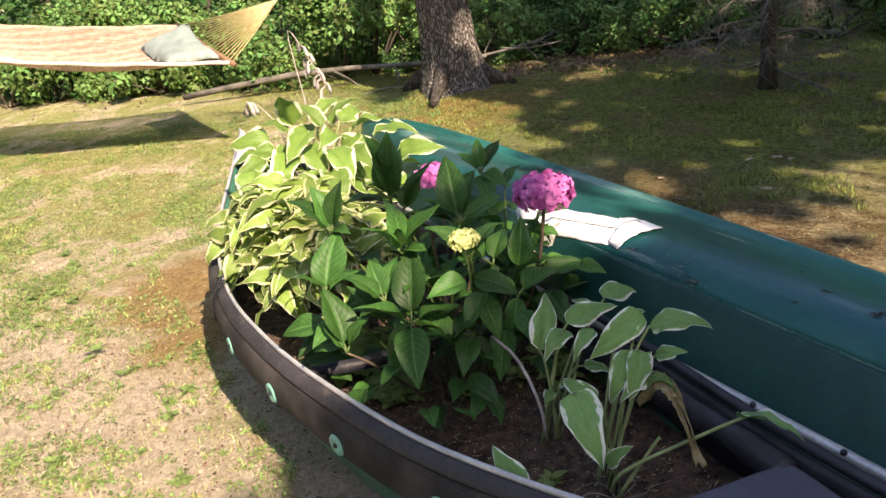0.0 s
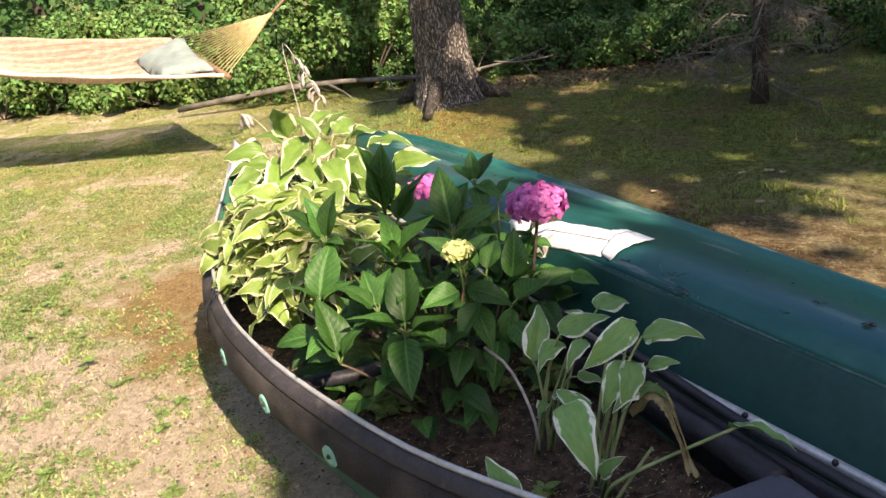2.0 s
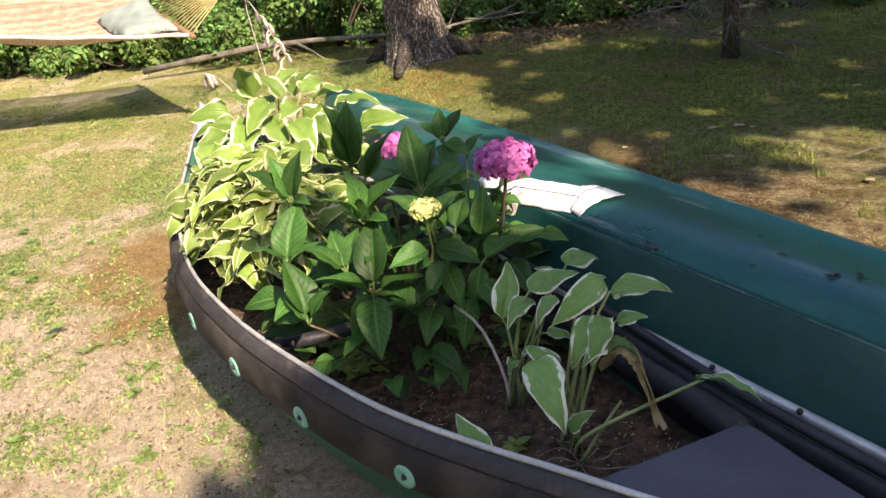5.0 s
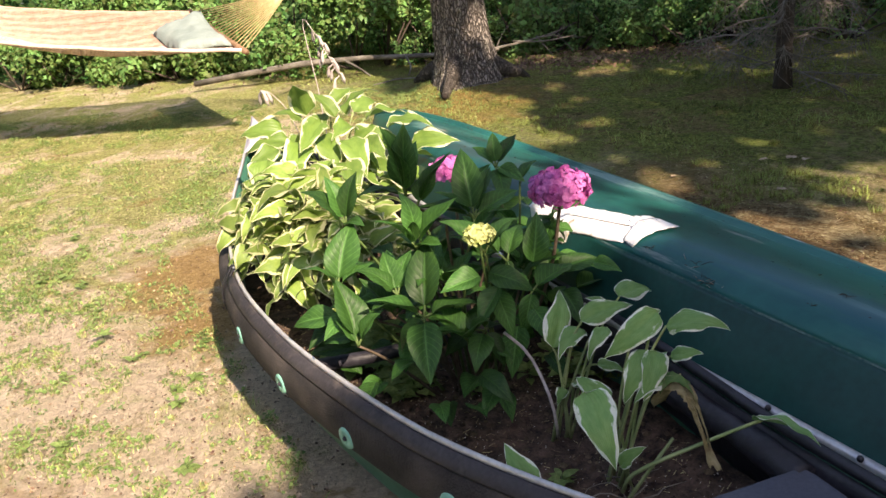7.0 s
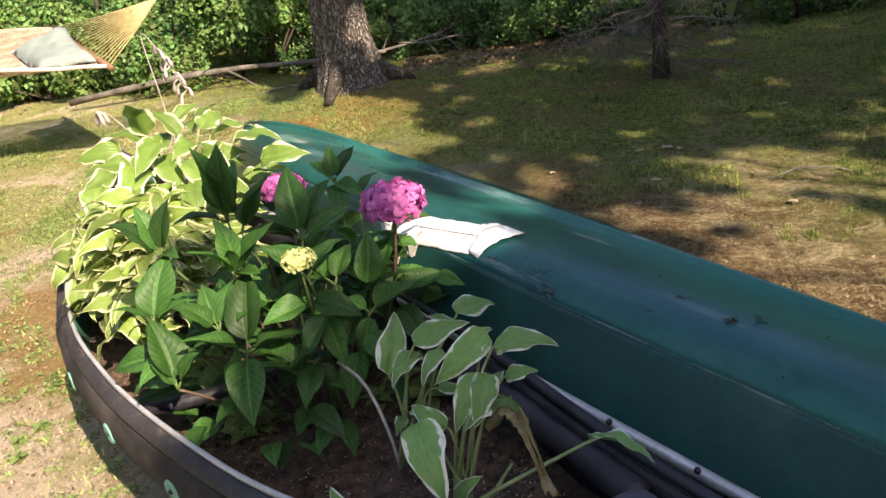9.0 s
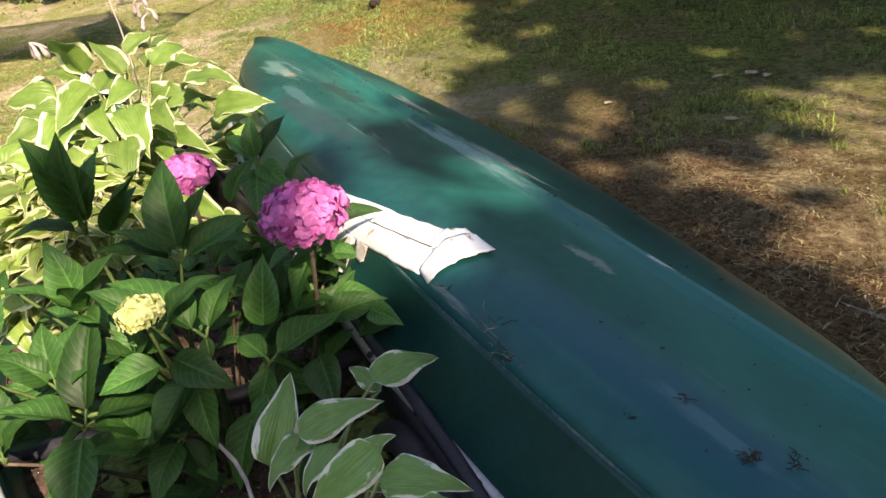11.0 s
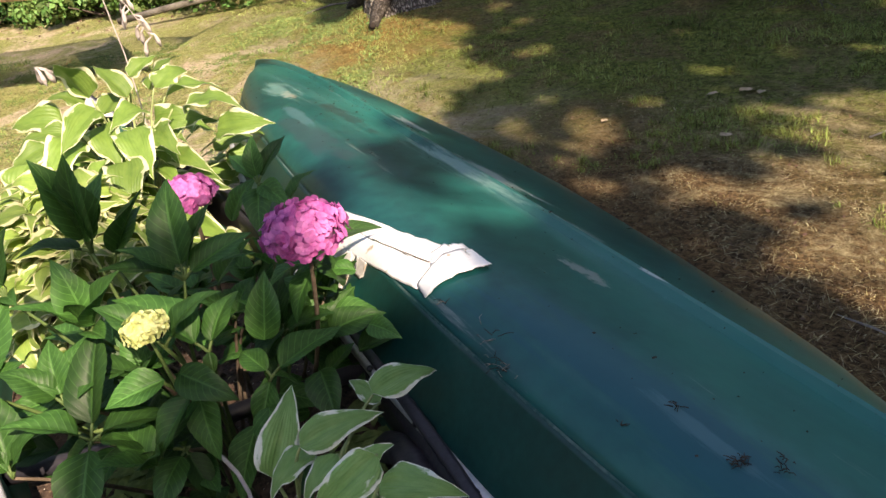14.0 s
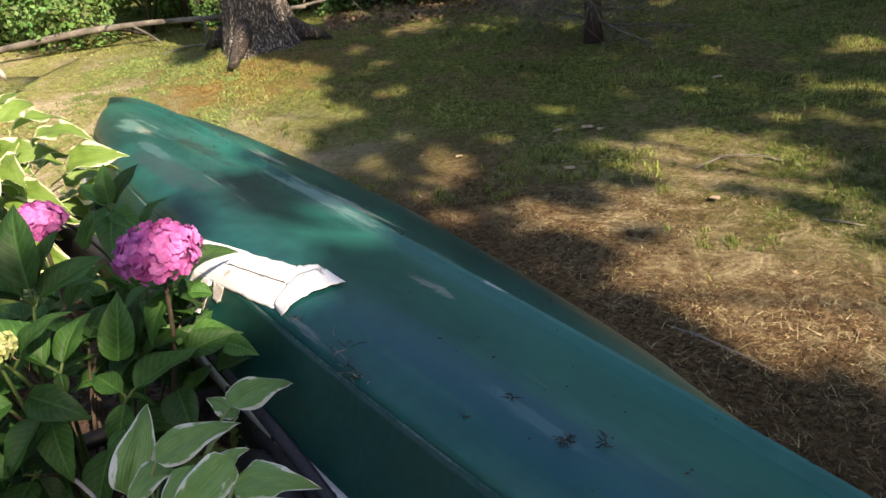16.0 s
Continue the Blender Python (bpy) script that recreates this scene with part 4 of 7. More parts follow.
NEAR_LEAF = [leaf_mesh("hosta_leaf_edged", M_HOSTA_W, 1.0, 0.42 + 0.03 * (k % 4), spade, 0.60 + 0.18 * k, 0.9 - 0.06 * k, 0.10, rows=16, cols=8, pleat=0.011, seed=30 + k, waves=11 + k, curl=0.55) for k in range(6)]
ROLLED_LEAF = [leaf_mesh("hosta_leaf_rolled", M_HOSTA_W, 1.0, 0.34, lance, 0.5, 0.7, 0.12, rows=16, cols=6, seed=41, waves=14)]
leaf_rnd = random.Random(5)


def chord(me):
    far = max(me.vertices, key=lambda v: v.co.length).co
    return far.length, math.atan2(far.z, far.x)


CHORDS = {me.name: chord(me) for some in (HYD_LEAF, FAR_LEAF, SMALL_LEAF, NEAR_LEAF, ROLLED_LEAF) for me in some}


def place_leaf(parent, me, base, tip, up=(0, 0, 1), roll=0.0):
    """A leaf blade from base to tip, its face towards up."""
    size, lift = CHORDS[me.name]
    base, tip = Vector(base), Vector(tip)
    m = aim(base, tip - base, up, 1.0, roll) @ Matrix.Rotation(lift, 4, "Y") @ Matrix.Scale((tip - base).length / size, 4)
    return put("leaf", me, m, parent)


def stalk(parent, points, r0, r1, material, name="stalk", n=8):
    pts = [Vector(p) for p in points]
    fine = []
    for k in range(n + 1):
        t = k / n * (len(pts) - 1)
        i = min(int(t), len(pts) - 2)
        p0, p1, p2, p3 = pts[max(i - 1, 0)], pts[i], pts[i + 1], pts[min(i + 2, len(pts) - 1)]
        u = t - i
        fine.append(0.5 * (2 * p1 + (p2 - p0) * u + (2 * p0 - 5 * p1 + 4 * p2 - p3) * u * u + (3 * p1 - p0 - 3 * p2 + p3) * u**3))
    bm = bmesh.new()
    sweep(bm, fine, [r0 + (r1 - r0) * k / n for k in range(n + 1)], 6)
    return root_part(name, bm, material, parent)


hydrangea = thing("hydrangea_bush", (-0.13, 1.88, 0.25), "hydrangea bush with pink mopheads and large dark green leaves", "hydrangea")


def whorl(node, tips):
    """A shoot tip with its leaves: a woody stem from the soil, then a blade to each tip."""
    node = Vector(node)
    foot = Vector((-0.13 + 0.35 * (node.x + 0.13) + leaf_rnd.uniform(-0.03, 0.03), 1.86 + 0.3 * (node.y - 1.86), 0.24))
    mid = foot.lerp(node, 0.55) + Vector((leaf_rnd.uniform(-0.03, 0.03), leaf_rnd.uniform(-0.02, 0.03), 0.03))
    stalk(hydrangea, (foot, mid, node), 0.0046, 0.0026, M_WOODSTEM if node.z < 0.6 else M_STEM, "stem")
    for k, tip in enumerate(tips):
        tip = Vector(tip)
        d = tip - node
        tip = node + d * 0.97
        start = node + d * 0.12 + Vector((0, 0, 0.006))
        stalk(hydrangea, (node, node + d * 0.08 + Vector((0, 0, 0.006)), start), 0.0028, 0.0022, M_STEM, "leaf_stalk", 3)
        level = Vector((d.x, d.y, 0.0)).normalized() * 0.10
        face_up = Vector((leaf_rnd.uniform(-0.1, 0.1), -0.10, 1.0)) - level
        place_leaf(hydrangea, HYD_LEAF[leaf_rnd.randrange(6)], start, tip, face_up, leaf_rnd.uniform(-16, 16))


whorl((-0.223, 1.725, 0.660), [(-0.246, 1.754, 0.788), (-0.303, 1.675, 0.751), (-0.119, 1.699, 0.781), (-0.219, 1.690, 0.738), (-0.160, 1.660, 0.690)])
whorl((-0.095, 1.816, 0.682), [(-0.118, 1.923, 0.822), (-0.182, 1.806, 0.762), (-0.041, 1.903, 0.777), (-0.237, 1.818, 0.720), (0.017, 1.882, 0.715)])
whorl((-0.213, 1.603, 0.552), [(-0.195, 1.730, 0.682), (-0.332, 1.580, 0.615), (-0.081, 1.638, 0.555), (-0.211, 1.473, 0.464), (-0.270, 1.588, 0.475), (-0.138, 1.637, 0.473)])
whorl((-0.385, 1.800, 0.700), [(-0.425, 1.830, 0.815), (-0.352, 1.830, 0.822), (-0.475, 1.800, 0.795), (-0.330, 1.745, 0.715)])
whorl((-0.247, 1.853, 0.735), [(-0.283, 1.859, 0.914), (-0.233, 1.862, 0.912), (-0.215, 1.926, 0.850), (-0.270, 1.830, 0.870), (-0.357, 1.810, 0.759)])
whorl((-0.228, 1.868, 0.700), [(-0.129, 1.877, 0.832), (-0.180, 1.930, 0.780)])
whorl((-0.075, 1.650, 0.668), [(-0.167, 1.653, 0.743), (0.012, 1.715, 0.711)])
whorl((-0.037, 2.117, 0.701), [(-0.039, 2.162, 0.787), (0.029, 2.168, 0.772), (-0.102, 2.161, 0.750), (0.036, 2.046, 0.679), (-0.020, 2.002, 0.641)])
whorl((0.020, 2.070, 0.670), [(0.075, 2.152, 0.702)])
for b, t, u in (((-0.06, 1.66, 0.57), (-0.03, 1.60, 0.49), (0.1, -0.9, 0.5)), ((-0.05, 1.62, 0.60), (-0.10, 1.56, 0.54), (-0.2, -0.7, 0.7)), ((-0.09, 1.64, 0.62), (-0.17, 1.60, 0.60), (-0.1, -0.5, 0.9)), ((-0.07, 1.65, 0.62), (0.02, 1.62, 0.585), (0.1, -0.5, 0.9)), ((0.02, 1.70, 0.50), (0.06, 1.62, 0.44), (0.2, -0.8, 0.5)), ((-0.02, 1.72, 0.45), (-0.04, 1.63, 0.37), (0, -0.9, 0.5)), ((0.09, 1.78, 0.50), (0.13, 1.70, 0.45), (0.2, -0.8, 0.6))):
    place_leaf(hydrangea, HYD_LEAF[leaf_rnd.randrange(6)], b, t, u, leaf_rnd.uniform(-15, 15))
place_leaf(hydrangea, HYD_LEAF[5], (0.075, 1.93, 0.585), (0.188, 2.094, 0.592), (-0.145, 0.091, 0.237), -14.0)
place_leaf(hydrangea, HYD_LEAF[1], (0.027, 1.755, 0.590), (0.050, 1.800, 0.690), (0.0, -0.9, 0.4), 0.0)
place_leaf(hydrangea, HYD_LEAF[2], (0.090, 1.881, 0.504), (0.192, 1.909, 0.521), (0.1, -0.4, 0.9), 0.0)
whorl((0.090, 1.930, 0.620), [(0.019, 1.847, 0.622), (0.051, 1.847, 0.546)])
whorl((-0.030, 1.680, 0.630), [(0.005, 1.775, 0.677), (-0.174, 1.709, 0.720), (-0.025, 1.664, 0.596)])
whorl((-0.400, 1.680, 0.600), [(-0.459, 1.650, 0.669), (-0.419, 1.779, 0.689), (-0.312, 1.689, 0.653), (-0.376, 1.790, 0.721)])
whorl((-0.270, 1.660, 0.580), [(-0.309, 1.732, 0.657), (-0.237, 1.742, 0.655), (-0.360, 1.674, 0.648)])
whorl((-0.360, 1.600, 0.500), [(-0.405, 1.688, 0.631), (-0.408, 1.619, 0.557), (-0.295, 1.625, 0.567)])
whorl((-0.090, 1.620, 0.500), [(-0.082, 1.604, 0.532), (-0.122, 1.532, 0.450), (-0.058, 1.579, 0.427), (-0.038, 1.655, 0.479), (-0.264, 1.652, 0.465)])
whorl((0.020, 1.750, 0.520), [(0.058, 1.763, 0.482), (-0.008, 1.705, 0.433), (-0.052, 1.820, 0.527), (0.125, 1.860, 0.531)])
# more shoots within the bush
for k in range(17):
    a = k * 2.4
    r = 0.10 + 0.17 * leaf_rnd.random()
    node = Vector((-0.15 + 1.1 * r * math.cos(a), 1.83 + r * math.sin(a), leaf_rnd.uniform(0.46, 0.62) - 0.3 * r))
    b0 = leaf_rnd.uniform(0, 6.3)
    if node.x > -0.12 and node.y < 1.88:
        continue
    whorl(node, [node + Vector((math.cos(b0 + 1.57 * q), math.sin(b0 + 1.57 * q), leaf_rnd.uniform(0.2, 1.2))).normalized() * leaf_rnd.uniform(0.09, 0.13) for q in range(4)])
# shaded leaves lower in the bush
for k in range(85):
    a = leaf_rnd.uniform(0, 2 * math.pi)
    r = 0.30 * math.sqrt(leaf_rnd.random())
    c = Vector((-0.14 + r * math.cos(a) * 1.05, 1.84 + r * math.sin(a), leaf_rnd.uniform(0.32, 0.54)))
    a2 = a + leaf_rnd.uniform(-0.7, 0.7)
    if c.x > -0.10 and c.y < 1.86 and k % 4:
        continue
    size = leaf_rnd.uniform(0.07, 0.12)
    tip = c + Vector((math.cos(a2), math.sin(a2), leaf_rnd.uniform(-0.45, 0.35))).normalized() * size
    place_leaf(hydrangea, HYD_LEAF[leaf_rnd.randrange(6)], c, tip, (0.1, -0.3, 1), leaf_rnd.uniform(-20, 20))

# a dark thicket of leaves behind and under the flower heads
for k in range(46):
    c = Vector((0.0 + leaf_rnd.gauss(0, 0.075), 2.02 + leaf_rnd.gauss(0, 0.085), leaf_rnd.uniform(0.34, 0.63)))
    a = leaf_rnd.uniform(0, 2 * math.pi)
    tip = c + Vector((math.cos(a), math.sin(a) - 0.3, leaf_rnd.uniform(-0.2, 1.1))).normalized() * leaf_rnd.uniform(0.07, 0.115)
    place_leaf(hydrangea, HYD_LEAF[leaf_rnd.randrange(6)], c, tip, (0.1, -0.5, 1), leaf_rnd.uniform(-30, 30))


def mophead(name, centre, radius, flat, count, petal, material, label, bud=False):
    """A head of four-petalled florets over a flattened ball."""
    bm = bmesh.new()
    rnd = random.Random(int(1000 * radius) + count)
    for k in range(count):
        zz = 1 - 1.55 * (k + 0.5) / count
        ang = k * 2.39996
        rr = math.sqrt(max(0, 1 - zz * zz))
        nrm = Vector((rr * math.cos(ang), rr * math.sin(ang), zz * 0.95)) + Vector([rnd.uniform(-0.16, 0.16) for _ in range(3)])
        nrm.normalize()
        c = Vector((nrm.x * radius, nrm.y * radius, nrm.z * radius * flat)) * rnd.uniform(0.88, 1.10)
        m = Matrix.Translation(c) @ (nrm + Vector([rnd.uniform(-0.5, 0.5) for _ in range(3)])).to_track_quat("Z", "Y").to_matrix().to_4x4() @ Matrix.Rotation(rnd.uniform(0, 6), 4, "Z")
        size = petal * rnd.uniform(0.85, 1.12)
        for q in range(4):
            t = q * math.pi / 2 + rnd.uniform(-0.12, 0.12)
            e, f = Vector((math.cos(t), math.sin(t), 0)), Vector((-math.sin(t), math.cos(t), 0))
            cup = rnd.uniform(-0.25, 0.55)
            hub = bm.verts.new(m @ Vector((0, 0, -0.0006)))
            ring = [bm.verts.new(m @ (size * (e * a + f * b + Vector((0, 0, c2 + cup * a * a))))) for a, b, c2 in ((0.24, 0.32, 0.06), (0.62, 0.60, 0.06), (0.95, 0.40, 0.0), (1.04, 0.0, -0.04), (0.95, -0.40, 0.0), (0.62, -0.60, 0.06), (0.24, -0.32, 0.06))]
            for u, w in zip(ring, ring[1:]):
                bm.faces.new((hub, u, w))
    core = bmesh.ops.create_icosphere(bm, subdivisions=2, radius=radius * 0.80)
    for v in core["verts"]:
        v.co.z *= flat
    head = part(name, bm, material, hydrangea, label, smooth=False)
    head.matrix_parent_inverse = Matrix.Translation(-hydrangea.location)
    head.location = centre
    return head


mophead("flower_head", (0.103, 1.865, 0.717), 0.066, 0.60, 200, 0.0103, M_PINK, "large bright pink mophead flower")
mophead("flower_head", (-0.150, 2.055, 0.728), 0.050, 0.54, 150, 0.0094, M_PINK, "flatter pink mophead flower")
mophead("flower_head", (-0.083, 1.635, 0.715), 0.031, 0.60, 120, 0.0052, M_YELLOW, "small unopened yellow-green flower head")
stalk(hydrangea, ((-0.02, 1.92, 0.26), (0.07, 1.88, 0.50), (0.105, 1.865, 0.70)), 0.005, 0.004, M_WOODSTEM, "stem")
stalk(hydrangea, ((-0.12, 1.95, 0.26), (-0.14, 2.02, 0.50), (-0.15, 2.055, 0.70)), 0.005, 0.004, M_WOODSTEM, "stem")
stalk(hydrangea, ((-0.08, 1.75, 0.26), (-0.075, 1.66, 0.50), (-0.083, 1.635, 0.70)), 0.0038, 0.0026, M_STEM, "stem")
stalk(hydrangea, ((-0.14, 1.80, 0.40), (-0.152, 1.74, 0.62), (-0.154, 1.728, 0.715)), 0.004, 0.003, M_WOODSTEM, "cut_stem")
stalk(hydrangea, ((-0.051, 1.626, 0.489), (-0.002, 1.583, 0.454), (0.033, 1.507, 0.389), (0.042, 1.503, 0.30)), 0.0034, 0.0032, M_WITHER, "bent_stem")


def hosta_leaf(plant, kinds, crown, base, tip, up=None):
    """A stalk from the crown, bowed, and the blade at its end."""
    crown, base, tip = Vector(crown), Vector(base), Vector(tip)
    foot = crown + Vector((leaf_rnd.uniform(-0.025, 0.025), leaf_rnd.uniform(-0.025, 0.025), 0))
    mid = foot.lerp(base, 0.6) + Vector((0, 0, 0.05))
    stalk(plant, (foot, mid, base), 0.0035, 0.0022, M_PALESTEM, "leaf_stalk", 6)
    if kinds is FAR_LEAF:
        base = tip.lerp(base, min(0.97, 0.165 / (tip - base).length))
    d = tip - base
    face = Vector(up) if up else Vector((leaf_rnd.uniform(-0.3, 0.3), -0.35, 1.0))
    place_leaf(plant, kinds[leaf_rnd.randrange(6)], base, tip, face, leaf_rnd.uniform(-24, 24) if kinds is FAR_LEAF else leaf_rnd.uniform(-22, 22))


far_hosta = thing("hosta_plant", (-0.62, 2.80, 0.28), "lush lime hosta with cream leaf margins in full sun", "hosta")
hosta_leaf(far_hosta, FAR_LEAF, (-0.620, 2.800, 0.280), (-0.599, 2.875, 0.684), (-0.428, 3.022, 0.745))
hosta_leaf(far_hosta, FAR_LEAF, (-0.620, 2.800, 0.280), (-0.654, 2.790, 0.733), (-0.673, 2.675, 0.863))
hosta_leaf(far_hosta, FAR_LEAF, (-0.620, 2.800, 0.280), (-0.691, 2.713, 0.670), (-0.867, 2.708, 0.638))
hosta_leaf(far_hosta, FAR_LEAF, (-0.620, 2.800, 0.280), (-0.593, 2.680, 0.696), (-0.537, 2.579, 0.591))
hosta_leaf(far_hosta, FAR_LEAF, (-0.620, 2.800, 0.280), (-0.421, 2.731, 0.690), (-0.221, 2.687, 0.670))
hosta_leaf(far_hosta, FAR_LEAF, (-0.620, 2.800, 0.280), (-0.411, 2.719, 0.633), (-0.145, 2.658, 0.621))
hosta_leaf(far_hosta, FAR_LEAF, (-0.620, 2.800, 0.280), (-0.458, 2.676, 0.661), (-0.383, 2.590, 0.610))
hosta_leaf(far_hosta, FAR_LEAF, (-0.620, 2.800, 0.280), (-0.593, 2.911, 0.746), (-0.518, 2.982, 0.772))
hosta_leaf(far_hosta, FAR_LEAF, (-0.620, 2.800, 0.280), (-0.675, 2.782, 0.718), (-0.771, 2.765, 0.754))
hosta_leaf(far_hosta, FAR_LEAF, (-0.620, 2.800, 0.280), (-0.735, 2.760, 0.692), (-0.893, 2.768, 0.696))
hosta_leaf(far_hosta, FAR_LEAF, (-0.620, 2.800, 0.280), (-0.562, 2.807, 0.717), (-0.652, 2.858, 0.806))
hosta_leaf(far_hosta, FAR_LEAF, (-0.620, 2.800, 0.280), (-0.583, 2.672, 0.744), (-0.639, 2.517, 0.683))
hosta_leaf(far_hosta, FAR_LEAF, (-0.620, 2.800, 0.280), (-0.507, 2.652, 0.683), (-0.445, 2.529, 0.580))
hosta_leaf(far_hosta, FAR_LEAF, (-0.620, 2.800, 0.280), (-0.634, 2.624, 0.679), (-0.693, 2.482, 0.608))
hosta_leaf(far_hosta, FAR_LEAF, (-0.620, 2.800, 0.280), (-0.560, 2.576, 0.636), (-0.580, 2.440, 0.553))
hosta_leaf(far_hosta, FAR_LEAF, (-0.620, 2.800, 0.280), (-0.734, 2.650, 0.674), (-0.842, 2.596, 0.598))
hosta_leaf(far_hosta, FAR_LEAF, (-0.620, 2.800, 0.280), (-0.498, 2.741, 0.697), (-0.557, 2.622, 0.688))
hosta_leaf(far_hosta, FAR_LEAF, (-0.620, 2.800, 0.280), (-0.643, 2.782, 0.684), (-0.598, 2.904, 0.718))
hosta_leaf(far_hosta, FAR_LEAF, (-0.620, 2.800, 0.280), (-0.469, 2.820, 0.702), (-0.315, 2.839, 0.692))
hosta_leaf(far_hosta, FAR_LEAF, (-0.620, 2.800, 0.280), (-0.512, 2.868, 0.716), (-0.446, 2.981, 0.711))
hosta_leaf(far_hosta, FAR_LEAF, (-0.620, 2.800, 0.280), (-0.502, 2.556, 0.635), (-0.490, 2.448, 0.520))
hosta_leaf(far_hosta, FAR_LEAF, (-0.620, 2.800, 0.280), (-0.754, 2.566, 0.664), (-0.781, 2.489, 0.541))
hosta_leaf(far_hosta, FAR_LEAF, (-0.620, 2.800, 0.280), (-0.665, 2.566, 0.652), (-0.661, 2.453, 0.558))
for k in range(76):
    a = leaf_rnd.uniform(0, 2 * math.pi)
    r = 0.03 + 0.21 * leaf_rnd.random()
    b = Vector((-0.60 + r * math.cos(a), 2.80 + r * math.sin(a), leaf_rnd.uniform(0.42, 0.70) - 0.6 * r))
    t = b + Vector((math.cos(a), math.sin(a), leaf_rnd.uniform(-0.8, 0.1))).normalized() * leaf_rnd.uniform(0.11, 0.17)
    hosta_leaf(far_hosta, FAR_LEAF, (-0.62, 2.80, 0.28), b, t, (leaf_rnd.uniform(-0.5, 0.5), leaf_rnd.uniform(-0.8, 0.2), 1))
for pts, drop in ((((-0.64, 2.95, 0.30), (-0.66, 3.08, 0.70), (-0.69, 3.13, 0.985), (-0.665, 3.13, 0.99), (-0.585, 3.13, 0.80)), True), (((-0.66, 2.85, 0.30), (-0.72, 2.88, 0.68), (-0.78, 2.88, 0.800), (-0.82, 2.87, 0.825)), False)):
    bloom_stalk = stalk(far_hosta, pts, 0.0022, 0.0012, M_WITHER, "flower_stalk", 10)
    for k in range(13 if drop else 5):
        bm = bmesh.new()
        top = Vector(pts[-1]).lerp(Vector(pts[-2]), (k / 13 if drop else 0.06 * k))
        side = Vector((leaf_rnd.uniform(-1, 1), leaf_rnd.uniform(-1, 1), 0)).normalized() * 0.02
        sweep(bm, [top, top + side + Vector((0, 0, -0.012)), top + side * 1.3 + Vector((0, 0, -0.035)), top + side * 1.5 + Vector((0, 0, -0.052))], [0.0018, 0.0042, 0.0078, 0.0018], 6)
        root_part("withered_bloom", bm, M_WITHER, bloom_stalk, "withered pale bloom")

low_hosta = thing("hosta_plant", (-0.64, 2.36, 0.28), "dense low hosta with cream-edged leaves spilling over the rim", "hosta")
for k in range(400):
    a = leaf_rnd.uniform(0, 2 * math.pi)
    r = math.sqrt(leaf_rnd.random())
    ctr = on(0.712 + 0.205 * r * math.cos(a), 2.34 + 0.42 * r * math.sin(a))
    b = Vector((ctr.x, ctr.y, 0.41 + 0.19 * (1 - r * r) + leaf_rnd.uniform(-0.03, 0.05)))
    out_dir = on(math.cos(a) * 0.8 - 0.24, math.sin(a) * 0.8 - 0.25) + Vector((leaf_rnd.uniform(-1.3, 1.3), leaf_rnd.uniform(-1.3, 1.3), leaf_rnd.uniform(-0.9, 0.6) * (0.35 + r)))
    t = b + out_dir.normalized() * leaf_rnd.uniform(0.065, 0.125)
    if k % 5 == 0:
        stalk(low_hosta, (on(0.68, 2.4, 0.28) + Vector((leaf_rnd.uniform(-0.06, 0.06), leaf_rnd.uniform(-0.1, 0.1), 0)), b.lerp(on(0.68, 2.4, 0.35), 0.4) + Vector((0, 0, 0.05)), b), 0.0035, 0.0025, M_PALESTEM, "leaf_stalk", 5)
    place_leaf(low_hosta, SMALL_LEAF[leaf_rnd.randrange(6)], b, t, (-0.2, -0.5, 1), leaf_rnd.uniform(-60, 60))

near_hosta = thing("hosta_plant", (0.10, 1.50, 0.24), "white-edged green hosta with long pale stalks and one withered leaf", "hosta")
hosta_leaf(near_hosta, NEAR_LEAF, (0.057, 1.582, 0.250), (0.047, 1.572, 0.474), (0.072, 1.682, 0.552), (0.15, -0.9, 0.3))
hosta_leaf(near_hosta, NEAR_LEAF, (0.057, 1.582, 0.250), (0.107, 1.560, 0.535), (0.216, 1.625, 0.540), (-0.1, -0.3, 1))
hosta_leaf(near_hosta, NEAR_LEAF, (0.057, 1.582, 0.250), (0.199, 1.660, 0.532), (0.278, 1.762, 0.497), (-0.1, -0.3, 1))
hosta_leaf(near_hosta, NEAR_LEAF, (0.057, 1.582, 0.250), (0.112, 1.593, 0.500), (0.050, 1.532, 0.468))
hosta_leaf(near_hosta, NEAR_LEAF, (0.057, 1.582, 0.250), (0.158, 1.554, 0.521), (0.108, 1.509, 0.475))
hosta_leaf(near_hosta, NEAR_LEAF, (0.151, 1.409, 0.250), (0.240, 1.462, 0.598), (0.142, 1.440, 0.505), (-0.35, -0.5, 0.9))
hosta_leaf(near_hosta, NEAR_LEAF, (0.151, 1.409, 0.250), (0.212, 1.430, 0.536), (0.154, 1.385, 0.455))
hosta_leaf(near_hosta, NEAR_LEAF, (0.151, 1.409, 0.250), (0.226, 1.415, 0.540), (0.195, 1.355, 0.470))
hosta_leaf(near_hosta, NEAR_LEAF, (0.151, 1.409, 0.250), (0.246, 1.417, 0.590), (0.352, 1.384, 0.580), (-0.1, -0.5, 0.9))
hosta_leaf(near_hosta, NEAR_LEAF, (0.151, 1.409, 0.250), (0.262, 1.457, 0.502), (0.322, 1.444, 0.504))
hosta_leaf(near_hosta, NEAR_LEAF, (0.151, 1.409, 0.250), (0.092, 1.385, 0.479), (0.133, 1.270, 0.392))
hosta_leaf(near_hosta, NEAR_LEAF, (0.151, 1.409, 0.250), (0.246, 1.391, 0.505), (0.175, 1.355, 0.469))
hosta_leaf(near_hosta, NEAR_LEAF, (0.151, 1.409, 0.250), (0.145, 1.343, 0.343), (0.193, 1.343, 0.385))
